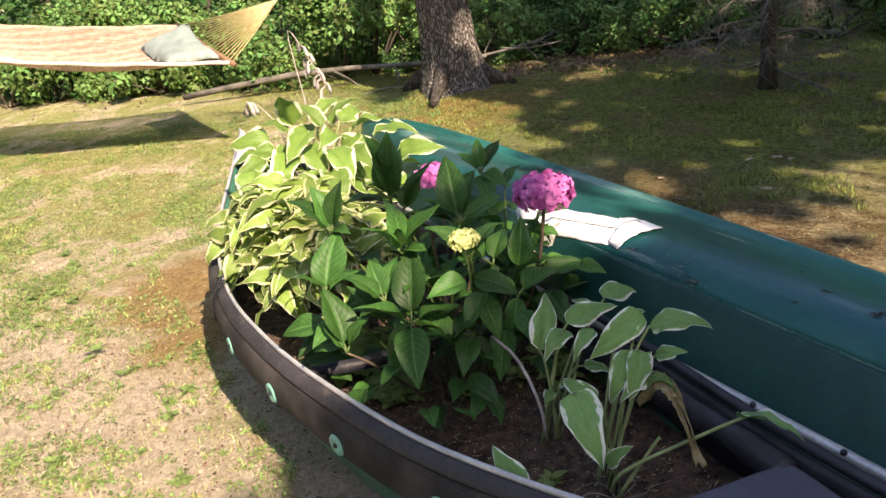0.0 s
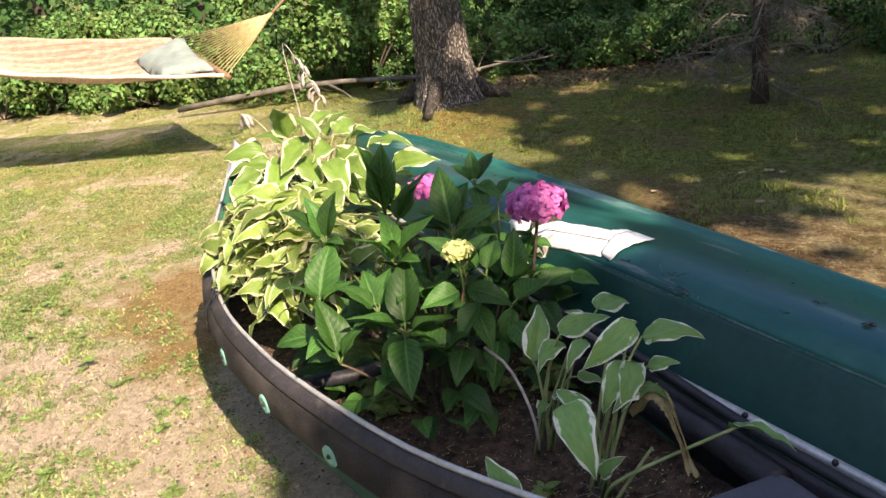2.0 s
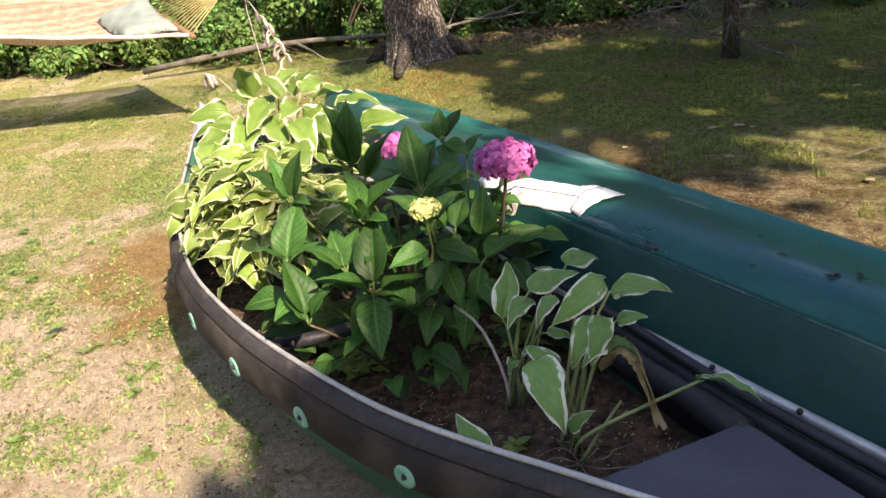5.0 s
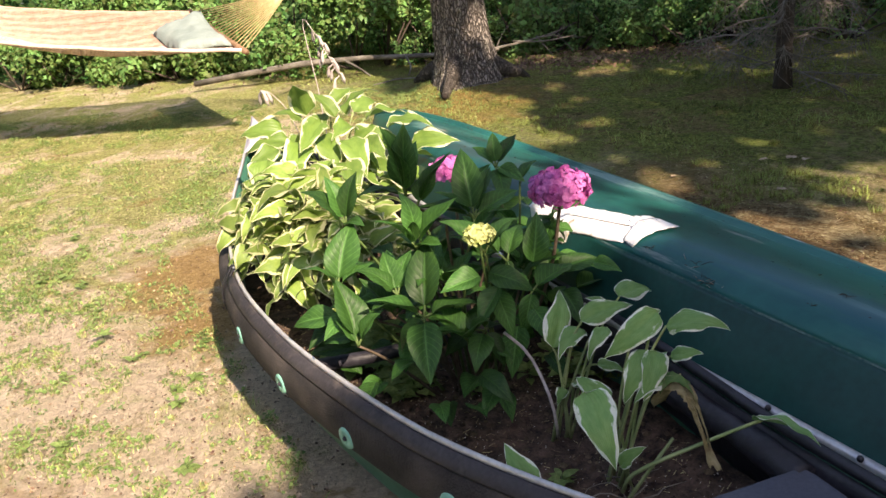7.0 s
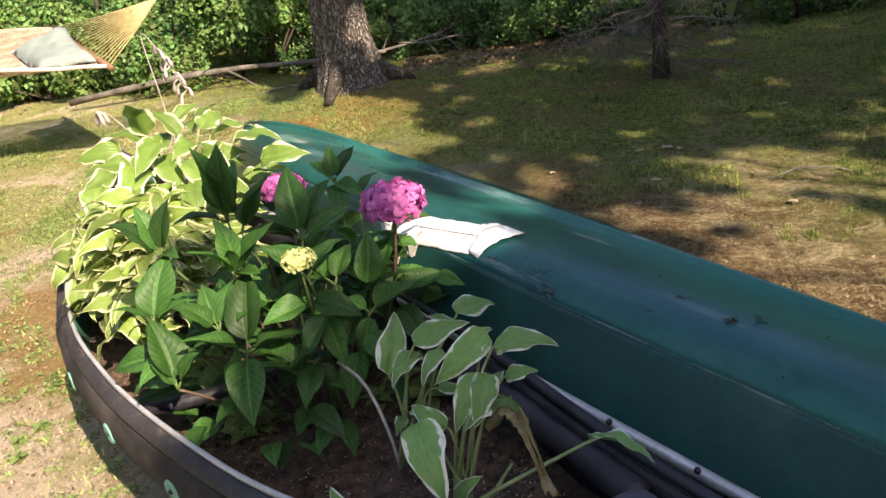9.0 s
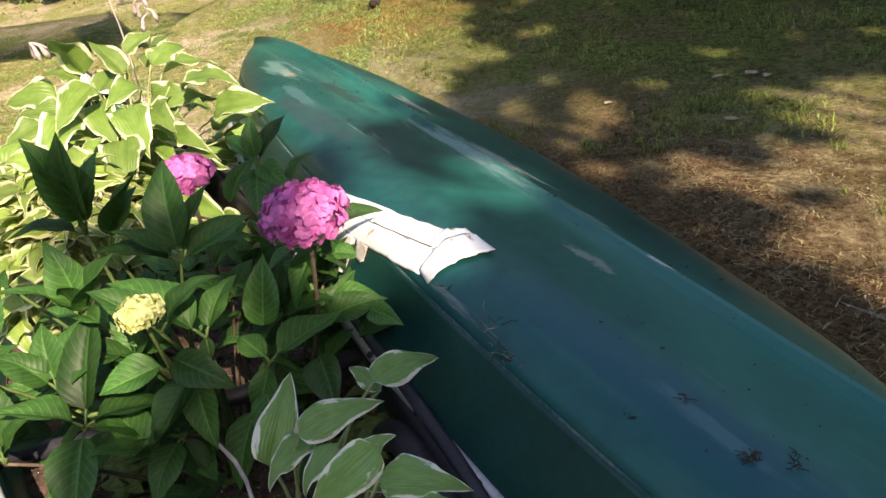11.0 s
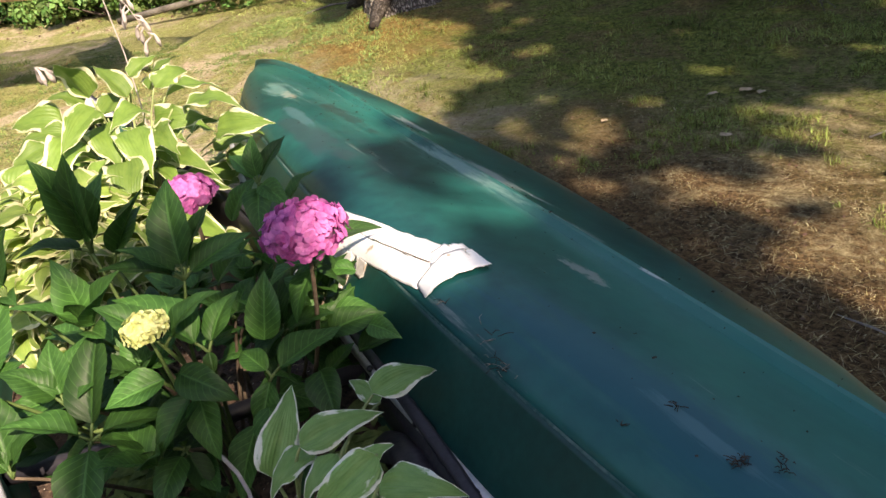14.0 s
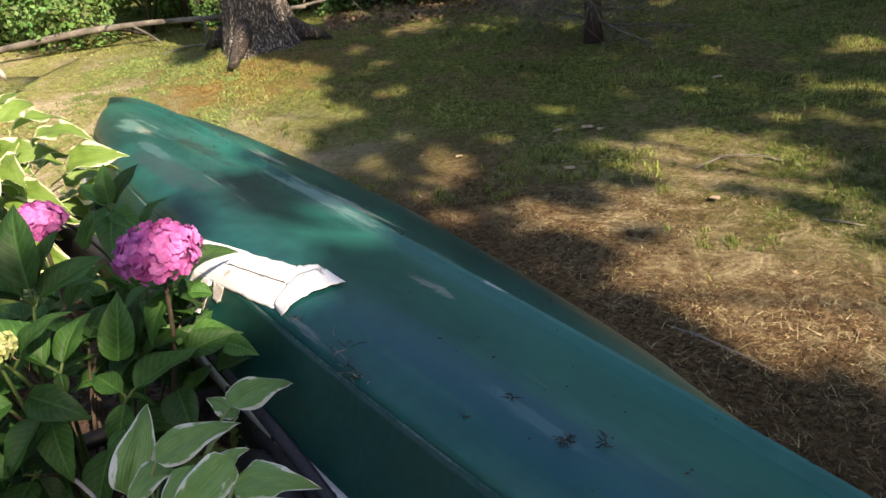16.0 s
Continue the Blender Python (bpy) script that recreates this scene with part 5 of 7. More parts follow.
hosta_leaf(near_hosta, NEAR_LEAF, (0.057, 1.582, 0.250), (0.065, 1.560, 0.380), (0.042, 1.517, 0.368))
hosta_leaf(near_hosta, NEAR_LEAF, (0.151, 1.409, 0.250), (0.200, 1.460, 0.569), (0.257, 1.498, 0.572))
hosta_leaf(near_hosta, NEAR_LEAF, (0.057, 1.582, 0.250), (0.192, 1.717, 0.471), (0.136, 1.763, 0.484))
for q in range(4):
    a = q * 2.4
    fx, fy = ((0.057, 1.582), (0.151, 1.409))[q % 2]
    b = Vector((fx + 0.03 + 0.05 * math.cos(a), fy + 0.05 * math.sin(a), leaf_rnd.uniform(0.36, 0.50)))
    hosta_leaf(near_hosta, NEAR_LEAF, (fx, fy, 0.25), b, b + Vector((math.cos(a), math.sin(a), leaf_rnd.uniform(-0.7, 0.3))).normalized() * leaf_rnd.uniform(0.06, 0.10))
stalk(near_hosta, ((0.151, 1.37, 0.26), (0.171, 1.321, 0.345), (0.30, 1.33, 0.395), (0.397, 1.332, 0.432)), 0.0042, 0.0032, M_PALESTEM, "long_stalk", 10)
place_leaf(near_hosta, ROLLED_LEAF[0], (0.380, 1.337, 0.430), (0.470, 1.245, 0.432), (0.22, 0.22, 0.9), 0)
stalk(near_hosta, ((0.16, 1.35, 0.26), (0.21, 1.36, 0.33), (0.25, 1.38, 0.37)), 0.004, 0.003, M_PALESTEM, "cut_stalk", 5)
place_leaf(near_hosta, NEAR_LEAF[1], (-0.012, 1.262, 0.375), (-0.068, 1.340, 0.415), (-0.3, -0.8, 0.6), 0)
stalk(near_hosta, ((0.03, 1.30, 0.25), (0.0, 1.275, 0.34), (-0.012, 1.262, 0.375)), 0.004, 0.003, M_PALESTEM, "leaf_stalk", 5)
M_WITHERED = mat("withered leaf", (0.26, 0.21, 0.10), (0.54, 0.45, 0.27), rough=0.8, scale=25, fine=120, bump=0.6, through_light=0.25, blotch=(0.16, 0.09, 0.05), blotch_scale=30)
M_LIMP = mat("limp leaf", (0.07, 0.15, 0.04), (0.16, 0.24, 0.07), rough=0.6, scale=25, fine=120, bump=0.5, through_light=0.25, blotch=(0.34, 0.28, 0.14), blotch_scale=20)
for w0, shift, t0, t1, cloth, lab in ((0.020, (0.018, -0.004, 0.012), 0.0, 0.62, M_LIMP, "limp drooping green part of a leaf"), (0.015, (0.014, -0.008, 0.002), 0.10, 1.0, M_WITHERED, "drooping browned leaf strip"), (0.011, (0.020, -0.006, 0.003), 0.35, 1.06, M_WITHERED, "drooping browned leaf strip"), (0.008, (0.010, -0.010, 0.0), 0.40, 0.95, M_WITHERED, "drooping browned leaf strip")):
    bm = bmesh.new()
    wr = []
    for k in range(16):
        t = t0 + (t1 - t0) * k / 15
        c = Vector((0.205, 1.386, 0.503)).lerp(Vector((0.266, 1.290, 0.395)), t) + Vector(shift) * min(1.0, 3 * t) + Vector((0.016, -0.008, 0.050 * math.sin(math.pi * min(1, t * 1.1)) - 0.05 * max(0, t - 0.8)))
        w = w0 * (1 - 0.55 * (t - t0) / (t1 - t0)) * (0.5 + min(0.5, k * 0.2)) + 0.002 * math.sin(9 * k)
        tw = 1.2 * math.sin(5 * t + 90 * w0)
        wr.append([c + Vector((w * u * math.cos(tw), 0.5 * w * u, w * u * math.sin(tw) - 0.6 * w * abs(u) + 0.003 * math.sin(23 * t + 5 * u))) for u in (-1, -0.5, 0, 0.5, 1)])
    loft(bm, wr)
    ob = root_part("withered_leaf", bm, cloth, near_hosta, lab)
    ob.modifiers.new("thick", "SOLIDIFY").thickness = 0.0008
bm = bmesh.new()
wr = []
for k in range(9):
    t = k / 8
    c = Vector((0.214, 1.392, 0.440)).lerp(Vector((0.262, 1.372, 0.512)), t)
    w = 0.020 * math.sin(math.pi * min(1, 0.15 + 0.85 * t)) ** 0.7
    wr.append([c + Vector((0.3 * w * u, 0.3 * w * u, -0.8 * w * u + 0.004 * math.sin(14 * t + 6 * u))) for u in (-1, -0.5, 0, 0.5, 1)])
loft(bm, wr)
ob = root_part("withered_leaf", bm, M_WITHERED, near_hosta, "yellowed crinkled leaf blade")
ob.modifiers.new("thick", "SOLIDIFY").thickness = 0.0008
for q in range(9):
    a = q * 0.7
    stalk(near_hosta, ((0.16, 1.36, 0.245), (0.16 + 0.05 * math.cos(a), 1.345 + 0.05 * math.sin(a), 0.268), (0.16 + (0.08 + 0.02 * (q % 3)) * math.cos(a + 0.5), 1.34 + 0.08 * math.sin(a + 0.4), 0.262), (0.16 + 0.12 * math.cos(a + 0.2), 1.335 + 0.11 * math.sin(a + 0.6), 0.252)), 0.0016, 0.0008, M_TWIG, "rootlet", 8)

# ---- seedlings and straw on the soil ----
def weed(place, size, leaves, label, seed, category="weed"):
    rnd = random.Random(seed)
    plant = thing("weed", place, label, category, "small weeds")
    for k in range(leaves):
        a = k * 2.4 + rnd.uniform(-0.3, 0.3)
        el = rnd.uniform(0.05, 0.55)
        d = Vector((math.cos(a), math.sin(a), el)).normalized()
        b = Vector(place) + Vector((0, 0, size * rnd.uniform(0.05, 0.6)))
        put("leaf", WEED_LEAF[k % 3], aim(b + d * 0.1 * size, d, (0, 0, 1), size * rnd.uniform(0.55, 1.0), rnd.uniform(-15, 15)), plant)
    bm = bmesh.new()
    sweep(bm, [Vector(place) + Vector((0, 0, -0.01)), Vector(place) + Vector((0.1 * size, 0, 0.35 * size)), Vector(place) + Vector((0, 0.05 * size, 0.65 * size))], 0.0018, 5)
    root_part("stem", bm, M_STEM, plant)
    return plant


WEED_LEAF = [leaf_mesh("weed_leaf", M_WEED, 1.0, 0.42 + 0.14 * k, ovate, 0.5, 0.3, 0.03, rows=6, cols=2, seed=50 + k) for k in range(3)]
k = 0
for x, y, size in ((-0.330, 1.879, 0.07), (-0.30, 1.84, 0.06), (-0.135, 1.784, 0.045), (-0.003, 1.805, 0.05), (-0.355, 1.832, 0.06), (0.039, 1.430, 0.04), (-0.486, 2.15, 0.09), (-0.405, 2.03, 0.10), (-0.44, 1.98, 0.09), (-0.53, 2.04, 0.07), (-0.36, 2.0, 0.10), (0.20, 1.98, 0.08), (0.16, 1.86, 0.08), (0.24, 1.80, 0.07), (0.12, 1.99, 0.09), (-0.477, 2.122, 0.08), (-0.50, 2.06, 0.07), (-0.43, 2.08, 0.09), (-0.46, 1.93, 0.07), (-0.39, 1.93, 0.08), (-0.35, 1.90, 0.07), (-0.323, 1.826, 0.075), (-0.29, 1.80, 0.06), (-0.264, 1.789, 0.05), (-0.54, 2.16, 0.08), (-0.31, 1.75, 0.05), (0.10, 1.80, 0.07), (0.17, 1.93, 0.07), (0.06, 1.86, 0.08), (0.21, 1.88, 0.06), (0.28, 1.72, 0.05)):
    k += 1
    s, l = 0.857 * x + 0.515 * y, -0.515 * x + 0.857 * y
    weed((x, y, soil_z(s, l) - 0.003), size, 9, "small green seedling in dark soil", k)
bits = random.Random(77)
verts, faces = [], []
for k in range(600):
    l = bits.uniform(0.98, 2.3)
    s = bits.uniform(left(l) + 0.05, right(l) - 0.05)
    z = soil_z(s, l) + 0.003
    a, ln = bits.uniform(0, 6.3), bits.uniform(0.004, 0.022) if k % 3 else bits.uniform(0.003, 0.007)
    p, d = on(s, l, z), Vector((math.cos(a), math.sin(a), bits.uniform(-0.1, 0.25)))
    w = d.cross(Vector((0, 0, 1))).normalized() * (0.0007 if k % 3 else 0.002)
    i = len(verts)
    verts += [p - w, p + w, p + d * ln + w * 0.5, p + d * ln - w * 0.5 + Vector((0, 0, 0.001))]
    faces.append((i, i + 1, i + 2, i + 3))
clod_v, clod_f = [], []
for k in range(2400):
    l = bits.uniform(0.95, 2.6)
    s = bits.uniform(left(l) + 0.03, right(l) - 0.03)
    r = 0.0025 + 0.008 * bits.random() ** 3
    c = on(s, l, soil_z(s, l) + 0.2 * r)
    i = len(clod_v)
    clod_v += [c + Vector((r * bits.uniform(0.7, 1.4) * dx, r * bits.uniform(0.7, 1.4) * dy, r * bits.uniform(0.5, 1.0) * dz)) for dx, dy, dz in ((1, 0, 0), (0.3, 0.9, 0.1), (-0.8, 0.6, 0), (-0.8, -0.6, 0.1), (0.3, -0.9, 0), (0.1, 0.1, 1), (-0.4, 0, 0.8))]
    clod_f += [(i, i + 1, i + 5), (i + 1, i + 2, i + 6, i + 5), (i + 2, i + 3, i + 6), (i + 3, i + 4, i + 5, i + 6), (i + 4, i, i + 5)]
speck_v, speck_f = [], []
for k in range(700):
    l = bits.uniform(0.95, 2.2)
    s = bits.uniform(left(l) + 0.03, right(l) - 0.05)
    q = 0.0009 + 0.0014 * bits.random() ** 2
    c = on(s, l, soil_z(s, l) + 0.003)
    i = len(speck_v)
    speck_v += [c + Vector((q * dx, q * dy, q * dz)) for dx, dy, dz in ((1, 0.2, 0), (-0.5, 0.9, 0.1), (-0.6, -0.8, 0), (0, 0, 1.1))]
    speck_f += [(i, i + 1, i + 3), (i + 1, i + 2, i + 3), (i + 2, i, i + 3)]
tagged(arrays("soil_specks", speck_v, speck_f, M_SPECK), "white specks in the potting soil", "soil", kind="stuff")
tagged(arrays("soil_clods", clod_v, clod_f, M_CLOD), "crumbs and clods of dark soil", "soil", kind="stuff")
tagged(arrays("soil_litter", verts, faces, M_STRAW), "bits of straw and chips on the soil", "litter", kind="stuff")

# ---- debris on the upturned hull ----
for n_twigs, l0, k0, reach, size in ((16, 1.251, -0.655, 0.030, 0.022), (7, 1.312, -0.594, 0.030, 0.024), (30, 0.886, -0.449, 0.010, 0.010), (9, 0.847, -0.412, 0.012, 0.010), (6, 0.860, -0.395, 0.012, 0.012), (7, 0.999, -0.434, 0.008, 0.012), (5, 1.027, -0.545, 0.008, 0.008), (5, 1.44, -0.60, 0.014, 0.012)):
    clump = thing("twig_clump", hull_point(l0, k0, 0.003), "dry twigs and seed debris on the hull", "twigs", "hull debris")
    for q in range(n_twigs):
        l, kk = l0 + bits.gauss(0, 0.5) * reach, k0 + bits.gauss(0, 0.5) * reach
        place = hull_point(l, kk, 0.0025)
        a = bits.uniform(0, 6.3)
        d = Vector((math.cos(a), math.sin(a), bits.uniform(-0.05, 0.5))).normalized() * size * bits.uniform(0.4, 1.2)
        kink = Vector((bits.uniform(-1, 1), bits.uniform(-1, 1), 1)) * 0.15 * size
        bm = bmesh.new()
        sweep(bm, [place, place + d * 0.5 + kink, place + d], [0.0007, 0.0006, 0.0004], 4)
        root_part("twig", bm, M_TWIG if l0 > 1.1 and q % 2 else M_DEBRIS, clump)
verts, faces = [], []
for k in range(560):
    l, kk = (bits.uniform(0.5, 3.4), bits.uniform(-0.6, 0.55)) if k < 320 else (bits.gauss(2.75, 0.30), bits.gauss(-0.18, 0.16))
    p, r = hull_point(l, kk, 0.0025), bits.uniform(0.0008, 0.0030) * (0.6 if k % 5 else 1.3)
    i = len(verts)
    verts += [p + Vector((r * math.cos(a + k) * (1.6 if k % 3 == 0 else 1), r * math.sin(a + k), 0.001 * (a % 2))) for a in (0, 1.57, 3.14, 4.71)]
    faces.append((i, i + 1, i + 2, i + 3))
tagged(arrays("hull_specks", verts, faces, M_DEBRIS), "specks of dirt on the hull", "dirt", kind="stuff")

# ---- big tree, log, spruce ----
tree = thing("big_tree", TREE + Vector((0, 0, 0.1)), "large old tree with furrowed grey-brown bark and flared roots", "tree")
bm = bmesh.new()
rows = []
for k in range(90):
    z = 0.02 + 2.6 * (k / 89) ** 1.5
    lean = Vector((-0.03 * z - 0.004 * z * z, 0.05 * z, 0))
    base_r = 0.165 + 0.018 * max(0, 1.2 - z) + 0.11 * math.exp(-z / 0.19)
    row = []
    for i in range(110):
        a = 2 * math.pi * i / 110
        lobe = 0.15 * math.exp(-z / 0.22) * (max(0, math.cos(a - 4.3)) ** 6 * 1.1 + max(0, math.cos(a - 0.1)) ** 6 * 0.55 + max(0, math.cos(a - 2.2)) ** 8 * 0.6 + max(0, math.cos(a - 5.4)) ** 10 * 0.5)
        furrow = 0.030 * abs(noise.noise(Vector((math.cos(a) * 7, math.sin(a) * 7, z * 2.2)))) + 0.012 * noise.noise(Vector((math.cos(a) * 14, math.sin(a) * 14, z * 5)))
        r = base_r * (1 + 0.05 * math.cos(2 * a + 1)) + lobe + furrow
        row.append(TREE + lean + Vector((r * math.cos(a), r * math.sin(a), z)))
    rows.append(row)
loft(bm, rows, closed=True)
root_part("trunk", bm, M_BARK, tree)
for pts, rad in ((((-0.26, 6.20, 0.26), (-0.29, 6.08, 0.19), (-0.33, 5.97, 0.13), (-0.352, 5.86, 0.085)), (0.085, 0.056, 0.038, 0.029)), (((-0.03, 6.34, 0.20), (0.10, 6.31, 0.15), (0.20, 6.33, 0.11), (0.27, 6.36, 0.06)), (0.09, 0.06, 0.04, 0.02)), (((-0.36, 6.45, 0.2), (-0.5, 6.55, 0.14), (-0.62, 6.6, 0.07)), (0.09, 0.06, 0.02))):
    bm = bmesh.new()
    sweep(bm, pts, rad, 14)
    for v in bm.verts:
        v.co += v.co.normalized() * 0.012 * noise.noise(v.co * 18)
    root_part("root", bm, M_ROOT, tree)
bm = bmesh.new()
bmesh.ops.create_uvsphere(bm, u_segments=10, v_segments=6, radius=0.022)
knot = root_part("knot_hole", bm, mat("dark hollow", (0.012, 0.009, 0.007), (0.03, 0.022, 0.018), rough=1.0), tree, "dark hollow at the root's end")
knot.data.transform(Matrix.Translation((-0.356, 5.842, 0.094)))

log = thing("fallen_log", (-2.7, 7.6, 0.06), "long weathered fallen log lying along the wood's edge", "log")
bm = bmesh.new()
sweep(bm, [(-2.72, 7.52, 0.085), (-2.2, 7.48, 0.135), (-1.66, 7.46, 0.172), (-1.14, 7.45, 0.168), (-0.79, 7.43, 0.142), (-0.48, 7.40, 0.124), (0.0, 7.36, 0.135), (0.078, 7.34, 0.14)], [0.028, 0.027, 0.025, 0.022, 0.021, 0.020, 0.017, 0.016], 14)
for v in bm.verts:
    v.co += Vector((0, 0.6, 0.8)) * 0.014 * noise.noise(v.co * 6)
root_part("stem", bm, M_LOG, log)
for pts, r in ((((0.0, 7.36, 0.135), (0.383, 7.40, 0.175), (0.60, 7.42, 0.220), (0.77, 7.44, 0.275)), 0.013), (((0.45, 7.40, 0.185), (0.56, 7.38, 0.20), (0.66, 7.40, 0.27)), 0.006), (((0.50, 7.40, 0.20), (0.68, 7.38, 0.165), (0.84, 7.38, 0.150)), 0.006), (((0.60, 7.40, 0.20), (0.66, 7.36, 0.12), (0.72, 7.33, 0.05)), 0.006), (((0.06, 7.38, 0.15), (0.14, 7.42, 0.27), (0.28, 7.45, 0.40)), 0.006), (((0.2, 7.25, 0.2), (0.45, 7.15, 0.19), (0.72, 7.1, 0.22)), 0.010), (((-1.3, 7.45, 0.16), (-1.15, 7.3, 0.10), (-1.05, 7.2, 0.04)), 0.014), (((-0.75, 7.4, 0.16), (-0.7, 7.25, 0.08), (-0.72, 7.15, 0.02)), 0.012), (((0.4, 7.2, 0.23), (0.47, 7.12, 0.14), (0.52, 7.05, 0.08)), 0.007)):
    stalk(log, pts, r, r * 0.35, M_LOG, "branch", 8)

spruce = thing("dead_spruce", SPRUCE, "small dark conifer trunk with bare dead lower branches", "tree")
bm = bmesh.new()
sweep(bm, [SPRUCE + Vector((0.004 * k, 0.01 * k, -0.03 + 0.2 * k)) for k in range(16)], [0.066 if k == 0 else 0.052 - 0.0010 * k for k in range(16)], 16)
for v in bm.verts:
    v.co += Vector((1, 1, 0)) * 0.008 * noise.noise(v.co * 22)
root_part("trunk", bm, M_BARK2, spruce)
br = random.Random(9)
for k in range(64):
    z0 = 0.10 + 1.9 * (k / 64) ** 1.1
    a = k * 2.4 + br.uniform(-0.4, 0.4)
    ln = br.uniform(0.35, 0.85)
    d = Vector((math.cos(a), math.sin(a), 0))
    base = SPRUCE + Vector((0.02 * z0, 0.05 * z0, z0))
    p1 = base + d * ln * 0.5 + Vector((0, 0, br.uniform(-0.06, 0.10)))
    p2 = base + d * ln + Vector((br.uniform(-0.1, 0.1), br.uniform(-0.1, 0.1), br.uniform(-0.22, 0.08)))
    bm = bmesh.new()
    sweep(bm, [base, base.lerp(p1, 0.6), p1, p1.lerp(p2, 0.6), p2], [0.0065, 0.0058, 0.0048, 0.0036, 0.002], 5)
    for q in range(34):
        t = br.uniform(0.25, 1.0)
        s0 = base.lerp(p2, t) + (p1 - base.lerp(p2, 0.5)) * (1 - abs(2 * t - 1))
        e = s0 + Vector((br.uniform(-1, 1), br.uniform(-1, 1), br.uniform(-1.3, 0.2))).normalized() * br.uniform(0.08, 0.30)
        sweep(bm, [s0, s0.lerp(e, 0.5) + Vector((0, 0, br.uniform(-0.015, 0.02))), e], [0.0021, 0.0018, 0.0011], 3, cap=False)
    root_part("dead_branch", bm, M_DEADTWIG, spruce)

# ---- hammock ----
hammock = thing("rope_hammock", (-2.4, 6.0, 0.75), "tan woven rope hammock stretched from the big tree", "hammock")
FR, BR_ = Vector((-1.60, 5.45, 0.615)), Vector((-2.25, 6.50, 0.80))
FL, BL = Vector((-4.10, 5.56, 1.01)), Vector((-4.60, 6.62, 1.17))


def bed(u, v):
    """u along from the tree's bar (0) to the other (1), v across from front to back."""
    p = FR.lerp(FL, u).lerp(BR_.lerp(BL, u), v)
    p.z -= 0.16 * math.sin(math.pi * v) * math.sin(math.pi * min(1, 0.12 + u)) + 0.05 * math.sin(math.pi * u)
    return p


# the front ropes get a paler colour than the back ones
bm, bm_front = bmesh.new(), bmesh.new()
for j in range(81):
    v = j / 80
    sweep(bm_front if j < 26 or (j < 44 and j % 2) else bm, [bed(i / 16, v) + Vector((0, 0, 0.004 * math.sin(i * 2 + j))) for i in range(17)], 0.0045 if 0 < j < 80 else 0.014, 5, cap=False)
root_part("rope_bed", bm, M_ROPE, hammock, "pinkish tan woven rope bed")
root_part("rope_bed", bm_front, M_ROPE_PALE, hammock, "paler front half of the rope bed")
bm = bmesh.new()
for i in range(90):
    u = (i + 0.5) / 90
    sweep(bm, [bed(u + 0.006 * (j % 2), j / 26) + Vector((0, 0, 0.006 * (-1) ** j)) for j in range(27)], 0.0025, 4, cap=False)
root_part("cross_weave", bm, M_ROPE, hammock)
for a, c in ((FR, BR_), (FL, BL)):
    bm = bmesh.new()
    e = (c - a).normalized() * 0.05
    sweep(bm, [a - e, a.lerp(c, 0.5) + Vector((0, 0, -0.02)), c + e], 0.019, 10)
    root_part("spreader_bar", bm, M_BAR, hammock, "brown wooden spreader bar")
APEX, APEX_L = Vector((-1.33, 5.93, 0.935)), Vector((-5.75, 6.25, 1.45))
for q in range(19):
    s0 = FR.lerp(BR_, q / 18) + Vector((0, 0, -0.02 * math.sin(math.pi * q / 18)))
    bm = bmesh.new()
    sweep(bm, [s0, s0.lerp(APEX, 0.5) + Vector((0, 0, -0.01)), APEX], 0.0040, 5)
    root_part("fan_rope", bm, M_ROPE_Y, hammock, "yellowed suspension cord")
for q in range(10):
    s0 = FL.lerp(BL, q / 9)
    bm = bmesh.new()
    sweep(bm, [s0, s0.lerp(APEX_L, 0.5), APEX_L], 0.0040, 5)
    root_part("fan_rope", bm, M_ROPE_Y, hammock, "yellowed suspension cord")
bm = bmesh.new()
sweep(bm, [APEX, APEX + Vector((0.5, 0.18, 0.42)), TREE + Vector((-0.20, 0.0, 1.75))], 0.010, 8)
root_part("hanging_rope", bm, M_ROPE, hammock)
bm = bmesh.new()
sweep(bm, [APEX_L, (-6.3, 6.4, 1.75)], 0.010, 8)
root_part("hanging_rope", bm, M_ROPE, hammock)

pillow = thing("hammock_pillow", (-2.05, 5.88, 0.72), "grey-green cloth pillow lying on the hammock", "pillow")
bm = bmesh.new()
for sgn in (1, -1):
    rows = []
    for i in range(17):
        row = []
        for j in range(17):
            fi, fj = i / 16, j / 16
            u = (0.0 + 0.165 * fi) * (1 - fj) + (-0.02 + 0.195 * fi) * fj
            v = (0.15 - 0.03 * fi) * (1 - fj) + (0.92 - 0.20 * fi) * fj
            cu, cv = 2 * i / 16 - 1, 2 * j / 16 - 1
            pinch = 1 - 0.10 * (1 - cv * cv) * abs(cu)
            p = bed(0.08 + (u - 0.08) * pinch, 0.47 + (v - 0.47) * (1 - 0.10 * (1 - cu * cu) * abs(cv)))
            puff = 0.11 * max(0, (1 - cu**4) * (1 - cv**4)) ** 0.6
            p.z += 0.018 + 0.03 * fj * (1 - fi) + sgn * puff * (0.75 if sgn > 0 else 0.25) + 0.016 * noise.noise(Vector((u * 26, v * 9, sgn))) + 0.008 * noise.noise(Vector((u * 70, v * 22, sgn)))
            row.append(p)
        rows.append(row)
    loft(bm, rows if sgn > 0 else [r[::-1] for r in rows])
bmesh.ops.remove_doubles(bm, verts=bm.verts[:], dist=0.004)
root_part("cushion", bm, M_PILLOW, pillow)

